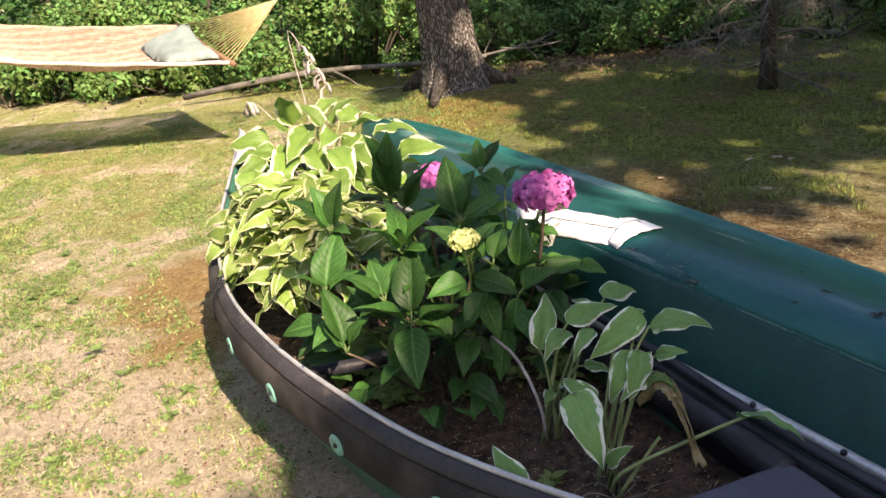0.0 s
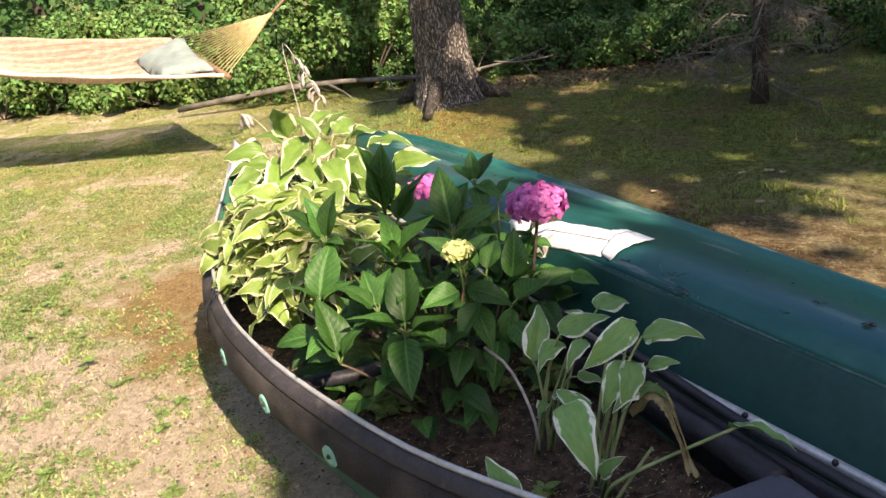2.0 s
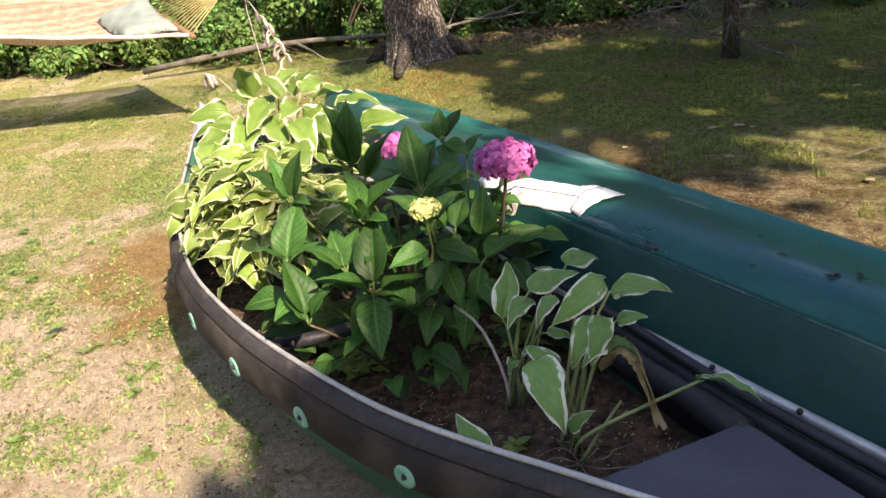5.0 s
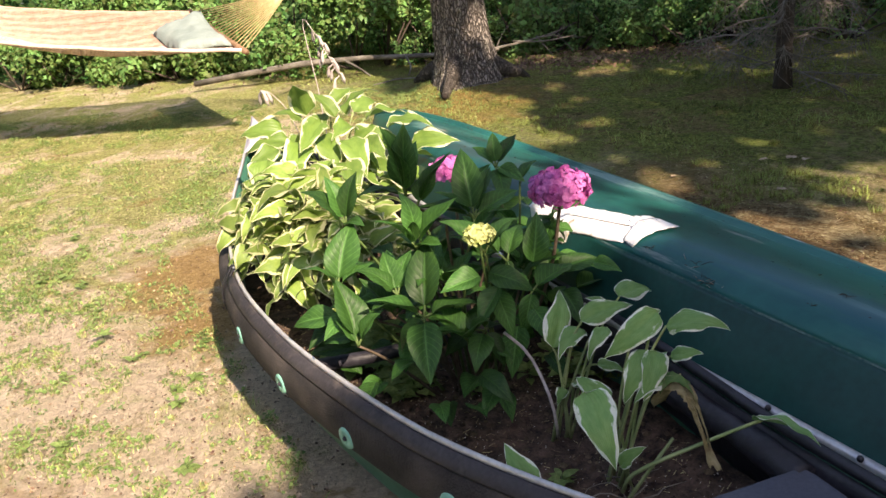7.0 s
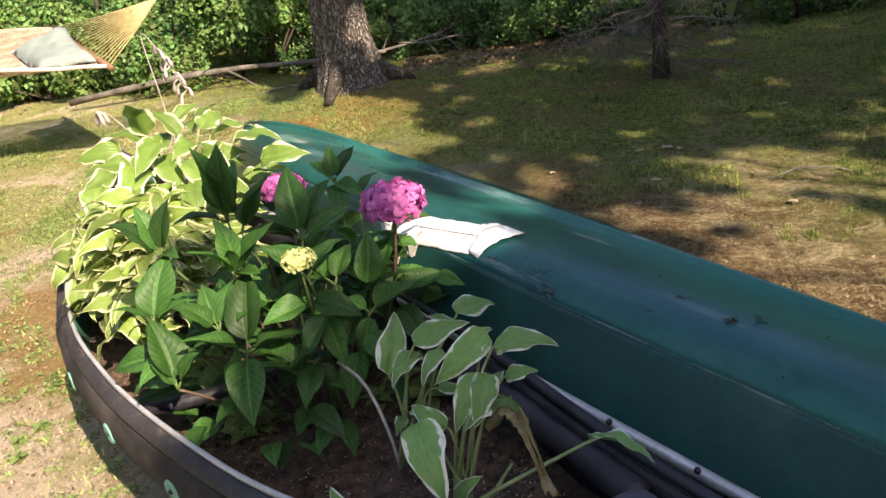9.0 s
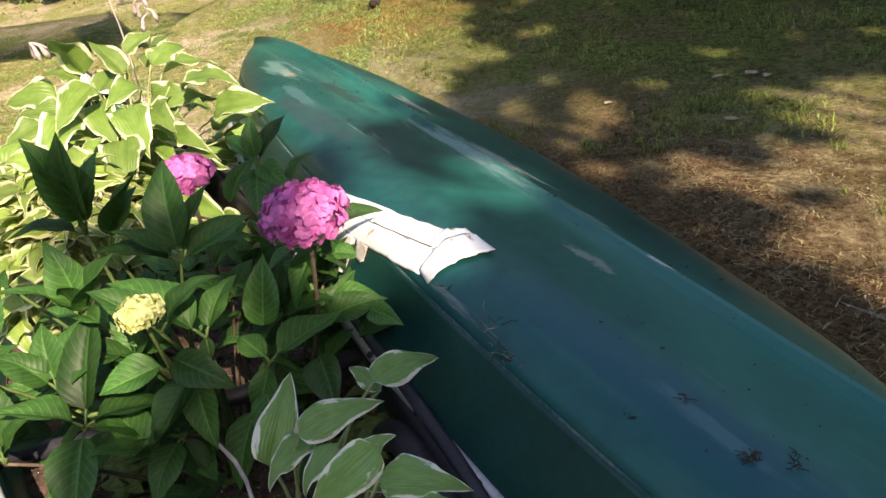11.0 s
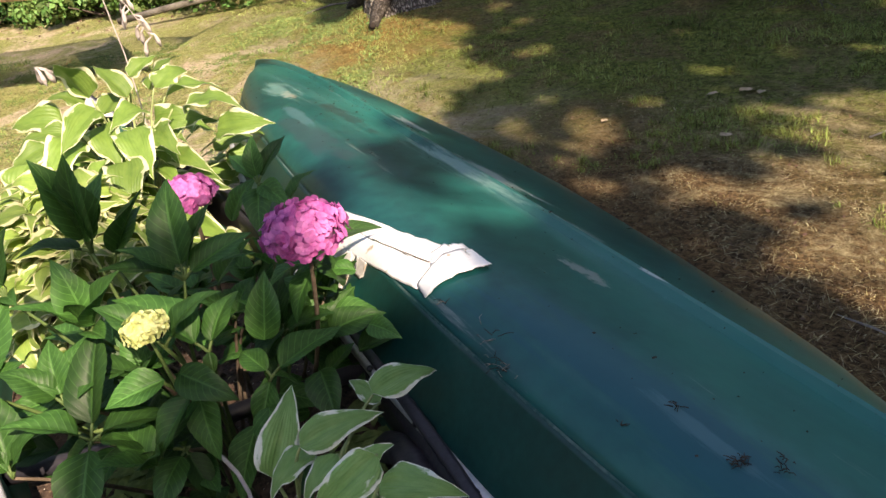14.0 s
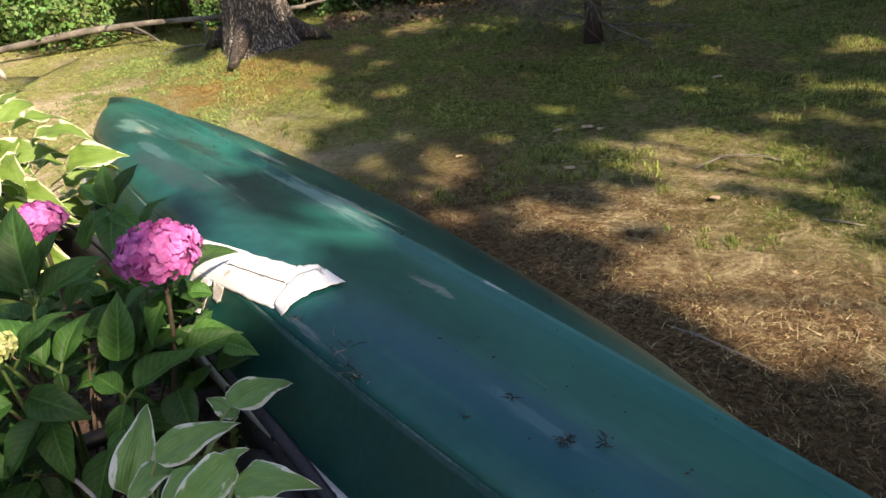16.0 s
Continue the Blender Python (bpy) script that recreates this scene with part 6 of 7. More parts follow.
# ---- woods ----
def leaf_cloud(count, where, size, rnd, flat=0.5):
    """Vertices and faces of many bent leaves; where() gives a place and the way it faces."""
    verts, faces = [], []
    for k in range(count):
        p, nrm = where()
        nrm = (Vector(nrm) + Vector((rnd.gauss(0, flat), rnd.gauss(0, flat), rnd.gauss(0, flat)))).normalized()
        e = nrm.orthogonal().normalized()
        e = (Matrix.Rotation(rnd.uniform(0, 6.3), 3, nrm) @ e)
        f = nrm.cross(e)
        s = size * rnd.uniform(0.35, 1.15)
        i = len(verts)
        verts += [p, p + e * s * 0.45 + f * s * 0.33 - nrm * s * 0.08, p + e * s * 1.05 - nrm * s * 0.16, p + e * s * 0.45 - f * s * 0.33 - nrm * s * 0.08]
        faces += [(i, i + 1, i + 2), (i, i + 2, i + 3)]
    return verts, faces


wood_rnd = random.Random(21)


def shrub(x, y, rx, h, count, size, material, label):
    z0 = ground_z(x, y)
    plant = thing("shrub", (x, y, z0), label, "shrub", "shrubs at the wood's edge")
    lumps = [(wood_rnd.uniform(-0.95, 0.95) * rx, wood_rnd.uniform(-0.6, 0.6) * rx, wood_rnd.uniform(0.10, 1.0) ** 1.2 * h, wood_rnd.uniform(0.14, 0.42) * rx) for _ in range(13)]

    def where():
        lx, ly, lz, lr = wood_rnd.choice(lumps)
        d = Vector((wood_rnd.gauss(0, 1), wood_rnd.gauss(0, 1) - 0.4, wood_rnd.gauss(0, 1) + 0.3)).normalized()
        p = Vector((x + lx, y + ly, z0 + lz)) + d * lr * wood_rnd.uniform(0.55, 1.12)
        p.z = max(p.z, z0 + 0.02)
        return p, d + Vector((0, -0.3, 0.7))

    v, f = leaf_cloud(count, where, size, wood_rnd, 0.95)
    crown = arrays("crown", v, f, material, plant)
    crown.matrix_parent_inverse = Matrix.Translation(-plant.location)
    for lx, ly, lz, lr in lumps[:6]:
        bm = bmesh.new()
        sweep(bm, [(x, y, z0 - 0.03), (x + lx * 0.5, y + ly * 0.5, z0 + lz * 0.5), (x + lx, y + ly, z0 + lz)], [0.012, 0.009, 0.004], 5)
        root_part("branch", bm, M_BARK2, plant)
    return plant


for k in range(12):
    x = -6.6 + 0.52 * k + wood_rnd.uniform(-0.15, 0.15)
    shrub(x, 9.1 - 0.11 * k + wood_rnd.uniform(-0.1, 0.3), wood_rnd.uniform(0.5, 0.75), wood_rnd.uniform(0.7, 1.5), 4200, 0.062, M_SHRUB, "sunlit green shrub with broad leaves")
shrub(-3.15, 8.35, 0.42, 0.50, 2000, 0.085, M_SHRUB, "low bright green leafy shrub")
shrub(-2.55, 8.45, 0.36, 0.42, 1700, 0.075, M_SHRUB, "low bright green leafy shrub")
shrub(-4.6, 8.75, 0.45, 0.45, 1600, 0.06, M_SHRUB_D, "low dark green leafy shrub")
for k in range(15):
    x = -1.2 + 0.45 * k + wood_rnd.uniform(-0.15, 0.15)
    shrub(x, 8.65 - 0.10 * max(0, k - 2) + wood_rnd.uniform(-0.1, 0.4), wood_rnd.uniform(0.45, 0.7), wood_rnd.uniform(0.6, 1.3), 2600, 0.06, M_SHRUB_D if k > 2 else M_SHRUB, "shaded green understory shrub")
for k in range(22):
    x = -0.9 + 0.28 * k + wood_rnd.uniform(-0.12, 0.12)
    shrub(x, 7.95 - 0.085 * k + wood_rnd.uniform(0.0, 0.35), wood_rnd.uniform(0.30, 0.45), wood_rnd.uniform(0.30, 0.75), 1700, 0.040, M_SHRUB if k % 3 else M_SHRUB_D, "leafy green undergrowth at the wood's edge")
shrub(0.6, 7.75, 0.35, 0.40, 900, 0.07, M_SHRUB, "small bright weed clump by the log")
shrub(1.0, 8.0, 0.4, 0.7, 1100, 0.08, M_SHRUB_D, "shaded green understory shrub")

shrub(0.50, 8.10, 0.26, 0.95, 240, 0.13, M_SHRUB, "young sapling with large sunlit leaves")
shrub(1.55, 7.55, 0.28, 0.50, 240, 0.12, M_SHRUB, "large-leaved green sapling at the wood's edge")


def deep():
    x, y = wood_rnd.uniform(-9, 8), wood_rnd.uniform(9.2, 12.5)
    return Vector((x, y - 0.25 * max(0, x), 3.4 * wood_rnd.random() ** 1.4 + 0.03)), (0, -0.6, 0.7)


v, f = leaf_cloud(42000, deep, 0.12, wood_rnd)
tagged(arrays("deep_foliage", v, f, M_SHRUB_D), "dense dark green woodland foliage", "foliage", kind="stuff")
for k in range(16):
    x = -8 + 1.0 * k + wood_rnd.uniform(-0.3, 0.3)
    y = 10.3 + wood_rnd.uniform(-0.6, 1.5) - 0.12 * max(0, x)
    t = thing("young_tree", (x, y, ground_z(x, y)), "slim dark tree trunk in the wood", "tree", "young trees in the wood")
    bm = bmesh.new()
    r = wood_rnd.uniform(0.03, 0.09)
    sweep(bm, [(x + 0.02 * q * wood_rnd.uniform(-1, 1), y, ground_z(x, y) - 0.05 + 0.6 * q) for q in range(9)], [r * (1 - 0.05 * q) for q in range(9)], 8)
    root_part("trunk", bm, M_BARK2, t)
bm = bmesh.new()
sweep(bm, [(-6.3 + 0.02 * q, 6.4, -0.05 + 0.5 * q) for q in range(9)], [0.16 - 0.006 * q for q in range(9)], 14)
post = thing("hammock_tree", (-6.3, 6.4, 0.0), "grey tree trunk that holds the hammock's other end", "tree")
root_part("trunk", bm, M_BARK, post)

# foliage ring added mostly out of view, to cut low sky light and reflections
def round_about():
    a = wood_rnd.uniform(0, 2 * math.pi)
    r = wood_rnd.uniform(13.5, 19.0)
    top = 7.5 + 2.0 * noise.noise(Vector((3 * math.cos(a), 3 * math.sin(a), 1.0)))
    return Vector((r * math.cos(a), 2.0 + r * math.sin(a), top * wood_rnd.random() ** 0.8)), (-math.cos(a), -math.sin(a), 0.5)


v, f = leaf_cloud(26000, round_about, 0.75, wood_rnd)
tagged(arrays("far_woods", v, f, M_SHRUB_D), "ring of dark foliage added round the yard to block low sky light", "woods", kind="stuff")

# ---- tall tree that shades the yard ----
shade_rnd = random.Random(4)
# ground places left open to the sun, as (x, y, radius)
LIT = ((-0.56, 3.79, 0.22), (-0.20, 3.10, 0.10), (0.05, 2.69, 0.11), (0.20, 2.74, 0.07), (-0.08, 2.56, 0.17), (0.10, 2.34, 0.06), (-0.32, 2.58, 0.12), (-0.51, 2.36, 0.20), (-0.40, 2.14, 0.07), (0.26, 2.50, 0.05), (-0.37, 3.50, 0.13), (0.13, 2.84, 0.08), (-0.12, 3.32, 0.07), (0.02, 2.95, 0.06), (0.30, 2.62, 0.05), (-0.20, 2.78, 0.08), (-0.62, 2.14, 0.13), (-0.60, 2.29, 0.15), (-0.65, 2.43, 0.11), (-0.60, 2.27, 0.08), (-0.12, 3.54, 0.12), (0.06, 3.21, 0.10), (0.23, 2.89, 0.08), (0.16, 4.88, 0.27), (0.30, 4.75, 0.15), (-0.02, 5.05, 0.17), (0.05, 5.60, 0.16), (-0.66, 5.80, 0.27), (0.75, 4.05, 0.11), (0.74, 3.75, 0.12), (0.42, 3.97, 0.12), (1.78, 3.54, 0.26), (1.60, 3.62, 0.15), (1.97, 3.27, 0.16), (1.13, 3.17, 0.16), (1.46, 3.24, 0.18), (1.51, 2.95, 0.23), (1.76, 2.88, 0.22), (1.34, 2.75, 0.18), (1.39, 2.47, 0.16), (1.41, 2.28, 0.20), (1.30, 2.30, 0.09), (1.66, 2.27, 0.15), (3.05, 4.54, 0.15), (2.36, 4.90, 0.11), (2.00, 3.02, 0.15), (1.80, 2.53, 0.15), (0.58, 5.06, 0.11), (0.90, 6.68, 0.20), (1.38, 6.33, 0.22), (1.90, 6.00, 0.15), (0.44, 6.15, 0.17), (0.50, 5.60, 0.12), (1.62, 2.62, 0.12))


# ground places where the crown is thickened to shade single plants
DENSE = ((-0.75, 2.70, 0.10), (-0.44, 2.89, 0.11), (-0.52, 2.56, 0.05), (-0.47, 2.64, 0.05), (-0.30, 2.35, 0.06))


def shade(x, y):
    """How thick the crown is on the sun's way to the place (x, y) of the ground: 0 open, 1 dense."""
    wob = noise.noise(Vector((x * 1.3, y * 1.3, 2.0)))
    bound = curve_at([(-4.5, 1.9), (-2.5, 0.9), (-1.0, 0.1), (0.1, -0.55), (0.9, -0.82), (1.8, -0.82), (2.1, -0.67), (2.3, -0.58), (2.5, -0.47), (2.72, -0.15), (3.0, -0.12), (3.5, -0.25), (4.2, 0.05), (5.2, 0.25), (5.9, 0.10), (6.4, -0.85), (7.3, -0.95), (12.0, -0.90)], y)
    thick = min(1.0, max(0.0, (x - bound + 0.18 * wob) / 0.25))
    if y > 5.6:
        gaps = noise.noise(Vector((x * 1.7, y * 1.7, 7.0))) + 0.5 * noise.noise(Vector((x * 4, y * 4, 3.0)))
        thick *= 1.0 - min(1.0, (y - 5.6) / 1.0) * min(1.0, max(0.0, 0.5 + 2.2 * gaps)) * (0.9 if x < 2.2 else 0.5)
    round_off = ((x - 2.0) / 3.6) ** 2 + ((y - 3.4) / 6.3) ** 2 + 0.25 * noise.noise(Vector((x * 0.8, y * 0.8, 12.0)))
    thick *= min(1.0, max(0.0, (1.25 - round_off) / 0.3))
    if x > 0.45 and y > 2.2:
        thick *= 1 - (0.55 if y < 4.4 else 0.3) * min(1.0, max(0.0, 0.15 + 2.0 * noise.noise(Vector((x * 4.5, y * 4.5, 31.0)))))
    for cx, cy, r in LIT:
        d = math.hypot(x - cx, (y - cy) * 0.85) / r + 0.45 * noise.noise(Vector((x * 5, y * 5, cx)))
        thick = min(thick, max(0.0, (d - 0.85) / 0.5))
    for cx, cy, r in DENSE:
        d = math.hypot(x - cx, y - cy) / r + 0.3 * noise.noise(Vector((x * 5, y * 5, cy)))
        thick = max(thick, min(1.0, max(0.0, (1.35 - d) / 0.5)))
    return thick


# unseen tree; its crown leaves are set only to cast this shade
shade_tree = thing("shade_tree", (5.4, -2.4, 0.0), "unseen leafy tree added behind the viewer to shape the yard's shade", "tree")
bm = bmesh.new()
sweep(bm, [(5.4 + 0.05 * q, -2.4, -0.1 + 0.95 * q) for q in range(7)], [0.28 - 0.025 * q for q in range(7)], 16)
root_part("trunk", bm, M_BARK, shade_tree)
for q in range(12):
    a = q * 2.4
    stalk(shade_tree, ((5.55, -2.4, 2.9 + 0.22 * q), (5.5 + 1.2 * math.cos(a), -2.4 + 1.6 * math.sin(a), 4.7 + 0.12 * q), (5.5 + 2.2 * math.cos(a), -2.4 + 3.4 * math.sin(a), 5.4 + 0.08 * q)), 0.022, 0.008, M_BARK2, "limb", 8)
verts, faces = [], []
made = 0
while made < 12500:
    gxx, gyy = shade_rnd.uniform(-1.2, 6.2), shade_rnd.uniform(-4.2, 9.5)
    thin = 1.0 if gxx < 0.5 or gyy < 2.5 else 0.42 if gyy < 4.0 else 0.75 if gyy < 5.2 else 0.82
    if shade_rnd.random() > thin * shade(gxx, gyy):
        continue
    h = shade_rnd.uniform(5.2, 6.6)
    p = Vector((gxx, gyy, 0)) + SUN_TO * h
    nrm = (SUN_TO.normalized() + Vector((shade_rnd.gauss(0, 0.35), shade_rnd.gauss(0, 0.35), shade_rnd.gauss(0, 0.35)))).normalized()
    e = Matrix.Rotation(shade_rnd.uniform(0, 6.3), 3, nrm) @ nrm.orthogonal().normalized()
    f = nrm.cross(e)
    s = shade_rnd.uniform(0.08, 0.17)
    i = len(verts)
    verts += [p - e * s, p + f * s * 0.6, p + e * s, p - f * s * 0.6]
    faces.append((i, i + 1, i + 2, i + 3))
    made += 1
crown = arrays("crown", verts, faces, M_CROWN, shade_tree)
crown.matrix_parent_inverse = Matrix.Translation(-shade_tree.location)

# ---- grass, weeds and litter on the ground ----
g_rnd = np.random.default_rng(3)


def blades(name, count, xr, yr, keep, length, width, material, label, category, lie=0.35):
    """Thin bent blades on the ground where keep(x, y) allows."""
    pts = np.column_stack([g_rnd.uniform(*xr, count), g_rnd.uniform(*yr, count)])
    rnds = g_rnd.random((count, 6))
    verts, faces = [], []
    for (x, y), r in zip(pts, rnds):
        if r[0] > keep(x, y):
            continue
        z = ground_z(x, y)
        a = 6.283 * r[1]
        ln = length * (0.4 + 0.9 * r[2])
        up = (1 - lie) * (0.5 + 0.7 * r[3])
        dx, dy = math.cos(a), math.sin(a)
        w = width * (0.6 + 0.7 * r[4])
        sx, sy = -dy * w, dx * w
        i = len(verts)
        hx, hz = math.sqrt(max(0.02, 1 - up * up)) if up < 1 else 0.15, min(up, 1.0)
        verts += [(x - sx, y - sy, z - 0.004), (x + sx, y + sy, z - 0.004), (x + dx * ln * hx * 0.5 + sx * 0.7, y + dy * ln * hx * 0.5 + sy * 0.7, z + ln * hz * 0.62), (x + dx * ln * hx * 0.5 - sx * 0.7, y + dy * ln * hx * 0.5 - sy * 0.7, z + ln * hz * 0.62), (x + dx * ln * hx * 1.1, y + dy * ln * hx * 1.1, z + ln * hz * 0.85)]
        faces += [(i, i + 1, i + 2, i + 3), (i + 3, i + 2, i + 4)]
    return tagged(arrays(name, verts, faces, material), label, category, kind="stuff")


def outside(x, y):
    """False under the two canoes."""
    s, l = 0.857 * x + 0.515 * y, -0.515 * x + 0.857 * y
    return not (0.44 < s < 1.9 and 0.3 < l < 3.9)


def turf(x, y):
    if not outside(x, y):
        return 0.0
    n1 = noise.noise(Vector((x * 2.1, y * 2.1, 15.0))) + 0.6 * noise.noise(Vector((x * 7, y * 7, 19.0)))
    near = min(0.85, max(0.55, 0.55 + 0.25 * (y - 2.6)))
    return near * min(1.0, max(0.04, 0.46 + 1.6 * n1)) * min(1.0, max(0.0, (y + 2.3) / 1.6 + n1)) * min(1.0, max(0.0, (x + 5.7) / 0.9 + n1))


def straw_at(x, y):
    return 0.55 if outside(x, y) else 0.0


def belt(x, y):
    s, l = 0.857 * x + 0.515 * y, -0.515 * x + 0.857 * y
    wobble = 0.25 * noise.noise(Vector((x * 2, y * 2, 1.0)))
    return min(1.0, max(0.0, (s - 1.86) / 0.1)) * min(1.0, max(0.0, (2.75 + wobble - s) / 0.35)) * min(1.0, max(0.0, (3.0 + wobble - l) / 0.6))


def turf_right(x, y):
    q, l = 0.857 * x + 0.515 * y, -0.515 * x + 0.857 * y
    n1 = noise.noise(Vector((x * 1.3, y * 1.3, 25.0))) + 0.5 * noise.noise(Vector((x * 4, y * 4, 29.0)))
    return turf(x, y) * (1 - belt(x, y)) * min(1.0, max(0.10, (q - 2.5) / 0.5 + 0.6 * (l > 2.6))) * min(1.0, max(0.04, 0.35 + 2.2 * n1))


def straw_right(x, y):
    q = 0.857 * x + 0.515 * y
    return (0.9 if 2.2 < q < 3.3 and y < 4.2 else 0.22) if outside(x, y) else 0.0


blades("grass", 350000, (-5.8, -0.1), (-2.4, 8.4), turf, 0.030, 0.0015, M_GRASS, "short sunlit lawn grass", "grass", 0.35)
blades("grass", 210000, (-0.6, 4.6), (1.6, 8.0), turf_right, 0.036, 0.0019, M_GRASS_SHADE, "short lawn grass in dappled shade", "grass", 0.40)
blades("dry_straw", 80000, (-5.0, -0.2), (1.2, 8.2), straw_at, 0.028, 0.0009, M_STRAW, "dry straw scattered over the lawn", "straw", 0.92)
blades("dry_straw", 75000, (-0.2, 4.6), (1.2, 7.2), straw_right, 0.032, 0.0009, M_STRAW, "dry tan straw lying on the thin lawn", "straw", 0.88)
blades("needle_litter", 95000, (-0.6, 3.2), (0.6, 4.8), belt, 0.038, 0.0009, M_NEEDLE, "brown pine needle litter beside the canoe", "pine needles", 0.86)
blades("needle_litter", 9000, (-0.6, 3.2), (0.6, 4.8), belt, 0.055, 0.0007, M_STRAW, "pale long dry needles over the litter", "pine needles", 0.80)



def tufts(name, count, where, blades_each, length, material, label, category):
    """Clumps of longer blades that lean out of one root."""
    verts, faces = [], []
    for _ in range(count):
        x, y = where()
        z = ground_z(x, y)
        big = wood_rnd.uniform(0.5, 1.2)
        for _ in range(int(blades_each * wood_rnd.uniform(0.5, 1.4))):
            a, lean = wood_rnd.uniform(0, 6.283), wood_rnd.uniform(0.2, 1.2)
            ln = length * big * wood_rnd.uniform(0.5, 1.2)
            dx, dy = math.cos(a) * math.sin(lean), math.sin(a) * math.sin(lean)
            px, py = x + wood_rnd.gauss(0, 0.012) * big, y + wood_rnd.gauss(0, 0.012) * big
            w = 0.0012 * wood_rnd.uniform(0.7, 1.5)
            sx, sy = -math.sin(a) * w, math.cos(a) * w
            h = ln * math.cos(lean)
            i = len(verts)
            verts += [(px - sx, py - sy, z - 0.003), (px + sx, py + sy, z - 0.003), (px + dx * ln * 0.5 + sx * 0.7, py + dy * ln * 0.5 + sy * 0.7, z + h * 0.65), (px + dx * ln * 0.5 - sx * 0.7, py + dy * ln * 0.5 - sy * 0.7, z + h * 0.65), (px + dx * ln * 1.15, py + dy * ln * 1.15, z + h * 0.8)]
            faces += [(i, i + 1, i + 2, i + 3), (i + 3, i + 2, i + 4)]
    return tagged(arrays(name, verts, faces, material), label, category, kind="stuff")


def ground_leaves(name, count, where, size, material, label, category):
    def pick():
        x, y = where()
        return Vector((x, y, ground_z(x, y) + size * wood_rnd.uniform(0.25, 1.1))), (0, -0.1, 1)

    v, f = leaf_cloud(count, pick, size, wood_rnd, 0.35)
    return tagged(arrays(name, v, f, material), label, category, kind="stuff")


ground_leaves("leaf_litter", 2600, lambda: (wood_rnd.uniform(0.2, 1.9), wood_rnd.gauss(7.15, 0.22) - 0.15 * wood_rnd.random()), 0.034, M_LITTER, "reddish dead leaves along the wood's edge", "leaf litter")
ground_leaves("leaf_litter", 900, lambda: (wood_rnd.uniform(-6.5, 4.5), wood_rnd.uniform(7.6, 9.0)), 0.035, M_LITTER, "dead leaves along the wood's edge", "leaf litter")
ground_leaves("leaf_litter", 1900, lambda: (wood_rnd.uniform(-0.2, 4.2), wood_rnd.uniform(2.2, 7.0)), 0.015, M_LITTER, "scattered small dead leaves on the lawn", "leaf litter")

def mat_of_leaves():
    while True:
        x, y = wood_rnd.uniform(-5.6, -0.3), -2.4 + 9.4 * wood_rnd.random() ** 1.05
        n1 = noise.noise(Vector((x * 2.1, y * 2.1, 15.0))) + 0.6 * noise.noise(Vector((x * 7, y * 7, 19.0)))
        edge = min(1.0, max(0.0, (y + 2.2) / 1.8 + n1)) * min(1.0, max(0.0, (x + 5.5) / 1.0 + n1))
        if outside(x, y) and wood_rnd.random() < edge and wood_rnd.random() < 0.04 + 1.7 * n1 + 1.3 * noise.noise(Vector((x * 15, y * 15, 3.0))):
            return x, y


def mat_of_leaves_shade():
    while True:
        x, y = wood_rnd.uniform(0.0, 4.2), wood_rnd.uniform(2.0, 7.4)
        n1 = noise.noise(Vector((x * 2.1, y * 2.1, 15.0))) + 0.6 * noise.noise(Vector((x * 7, y * 7, 19.0)))
        if outside(x, y) and wood_rnd.random() < 0.25 + 2.0 * n1 and belt(x, y) < 0.4:
            return x, y


ground_leaves("leaf_litter", 13000, lambda: (wood_rnd.uniform(-4.2, -0.5), 1.5 + 4.5 * wood_rnd.random() ** 1.4), 0.012, M_LITTER, "small brown chips and dead bits on the worn lawn", "leaf litter")
ground_leaves("ground_cover", 135000, mat_of_leaves, 0.0155, M_WEED, "patches of tiny-leaved green ground cover", "ground cover")
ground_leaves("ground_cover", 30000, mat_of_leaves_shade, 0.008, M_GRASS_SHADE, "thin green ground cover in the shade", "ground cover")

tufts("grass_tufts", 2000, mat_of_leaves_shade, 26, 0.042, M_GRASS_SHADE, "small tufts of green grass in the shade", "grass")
tufts("grass_tufts", 2700, mat_of_leaves, 20, 0.026, M_GRASS, "small tufts of grass in the sunlit lawn", "grass")
# crumbs of sandy soil on the bare ground
crumb_v, crumb_f = [], []
for _ in range(6000):
    x, y = wood_rnd.uniform(-3.6, -0.4), 1.2 + 4.0 * wood_rnd.random() ** 1.5
    if not outside(x, y):
        continue
    r = 0.002 + 0.006 * wood_rnd.random() ** 4
    c = Vector((x, y, ground_z(x, y) + 0.2 * r))
    i = len(crumb_v)
    crumb_v += [c + Vector((r * wood_rnd.uniform(0.7, 1.5) * dx, r * wood_rnd.uniform(0.7, 1.5) * dy, r * wood_rnd.uniform(0.6, 1.2) * dz)) for dx, dy, dz in ((1, 0, -0.2), (0, 1, -0.2), (-1, 0.1, -0.2), (0, -1, -0.2), (0.1, 0.1, 1))]
    crumb_f += [(i, i + 1, i + 4), (i + 1, i + 2, i + 4), (i + 2, i + 3, i + 4), (i + 3, i, i + 4)]
tagged(arrays("sand_crumbs", crumb_v, crumb_f, M_CRUMB), "crumbs of dry sandy soil on the lawn", "soil", kind="stuff")
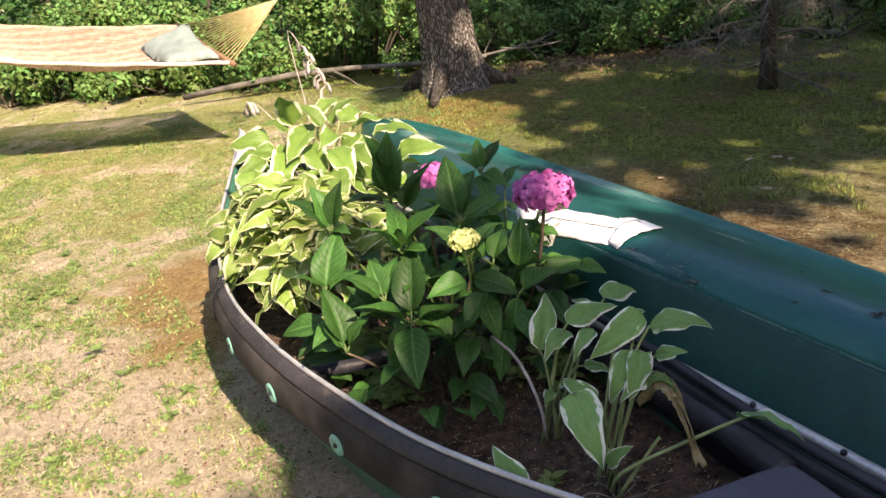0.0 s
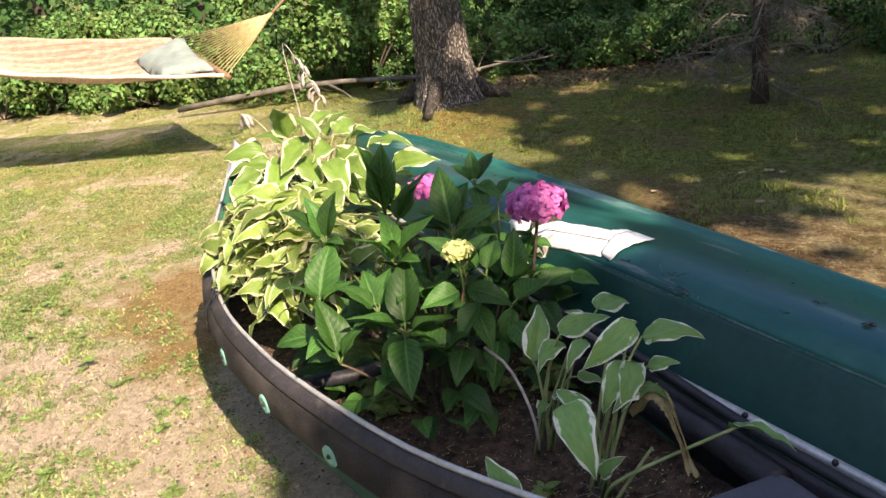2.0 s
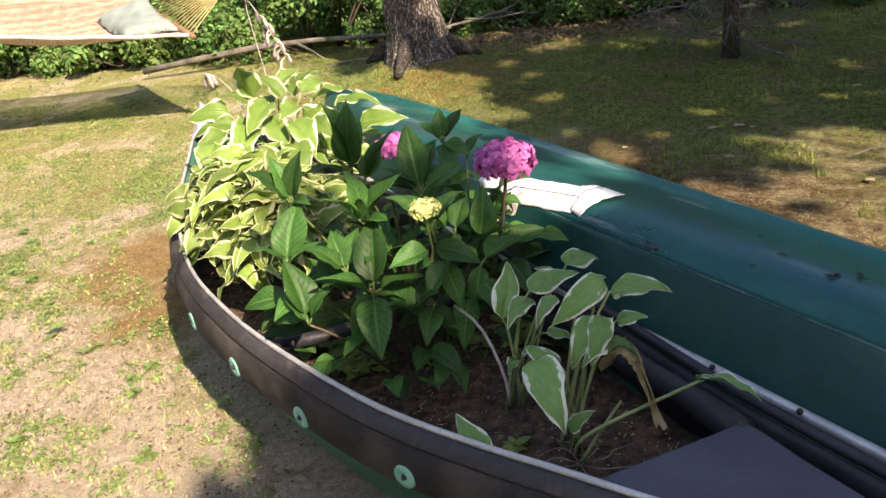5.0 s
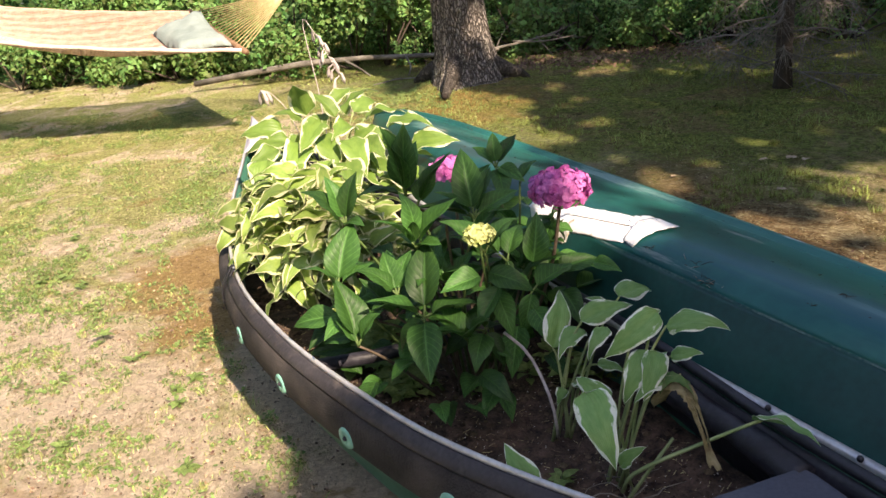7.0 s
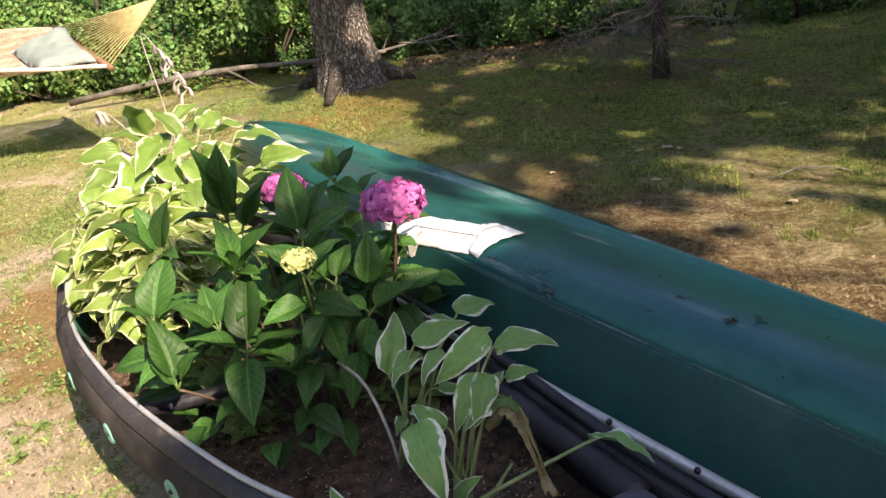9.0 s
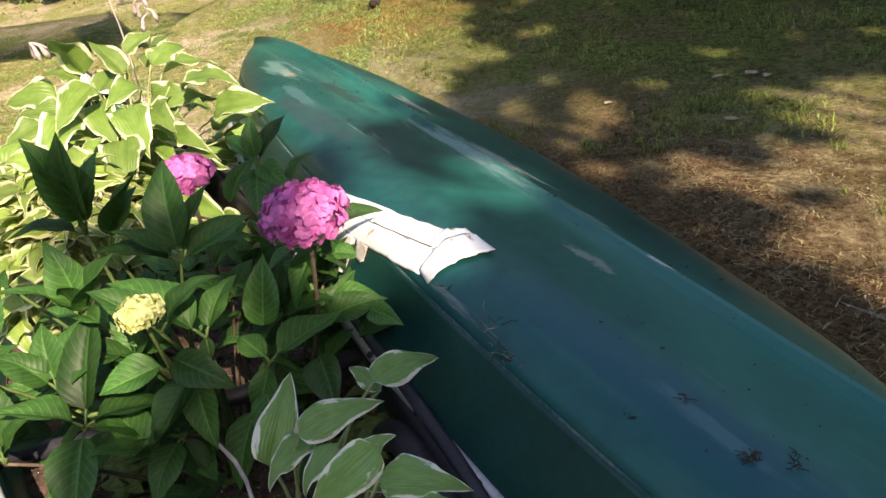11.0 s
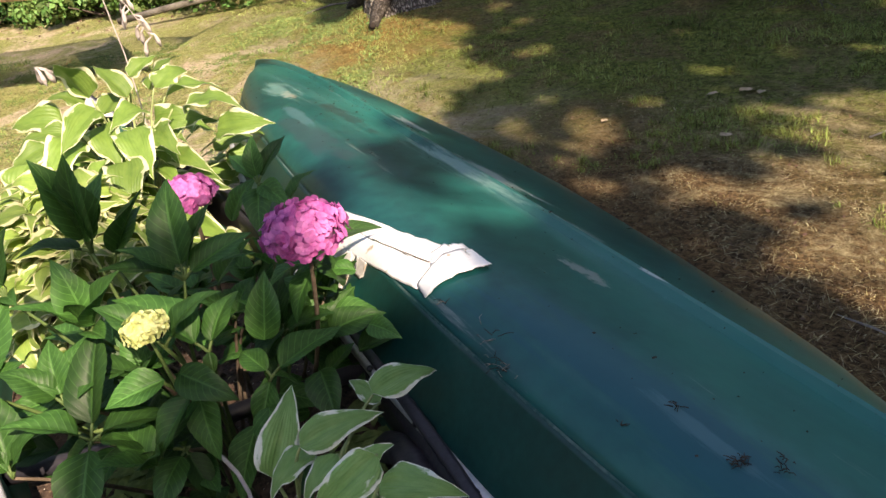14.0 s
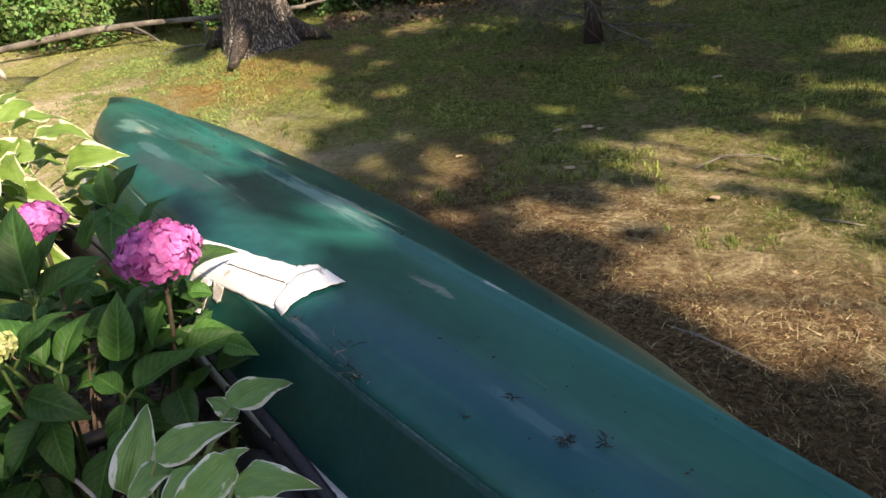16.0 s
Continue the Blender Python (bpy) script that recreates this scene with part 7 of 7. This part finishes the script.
# broad-leaved weeds in the worn lawn
spots = [(-1.925, 3.0), (-2.10, 3.37), (-1.736, 3.01), (-1.558, 2.66), (-1.337, 2.43), (-1.558, 2.43), (-1.47, 3.0), (-1.09, 2.22), (-1.118, 2.05), (-1.445, 2.05), (-1.277, 1.94), (-0.932, 1.89), (-0.687, 1.86), (-0.557, 1.78), (-0.86, 2.0), (-1.704, 3.78), (-2.178, 3.51)]
spots += [(wood_rnd.uniform(-3.2, -0.75), wood_rnd.uniform(1.7, 4.6)) for _ in range(150)]
k = 100
for x, y in spots:
    if outside(x, y) and 0.857 * x + 0.515 * y < 0.36:
        k += 1
        weed((x, y, ground_z(x, y) - 0.003), 0.018 + 0.036 * wood_rnd.random() ** 2, wood_rnd.randrange(7, 12), "low green weed in the worn sandy lawn", k)

# single fallen leaves and sticks on the lawn
FALLEN = leaf_mesh("fallen_leaf", M_DEAD, 1.0, 0.5, ovate, 0.6, 0.5, 0.08, rows=8, cols=3, seed=91)
for x, y, a, size in ((1.38, 4.01, 0.2, 0.11), (1.30, 4.03, 2.9, 0.07), (1.19, 3.58, 0.1, 0.09), (1.44, 3.94, 1.0, 0.09), (1.62, 3.1, 2.0, 0.08), (0.8, 3.9, 0.6, 0.07), (2.2, 4.4, 2.5, 0.09)):
    ob = new("fallen_leaf", FALLEN)
    ob.matrix_world = aim((x, y, ground_z(x, y) + 0.012), (math.cos(a), math.sin(a), 0.1), (0, 0, 1), 0.75 * size)
    tagged(ob, "curled tan fallen leaf on the lawn", "leaf", "fallen leaves")
for pts, r, label in ((((1.66, 3.42, 0), (1.80, 3.47, 0.012), (1.92, 3.42, 0.014), (2.02, 3.29, 0)), 0.0042, "curved bare stick on the lawn"), (((1.15, 2.47, -0.010), (1.24, 2.36, -0.002), (1.32, 2.23, -0.002), (1.39, 2.10, -0.010)), 0.0048, "straight pale stick beside the needle litter"), (((1.86, 2.86, 0), (1.90, 2.82, 0.004), (1.95, 2.77, 0)), 0.004, "short thin stick on the lawn"), (((-1.0, 6.9, 0), (-0.8, 6.95, 0.02), (-0.6, 6.9, 0)), 0.008, "short bare stick near the tree")):
    bm = bmesh.new()
    sweep(bm, [Vector((x, y, ground_z(x, y) + z + r * 0.6)) for x, y, z in pts], [r, r * 0.9, r * 0.7, r * 0.4][:len(pts)], 7)
    tagged(new("fallen_stick", mesh_of("fallen_stick", bm, M_DEADTWIG)), label, "stick", "fallen sticks")
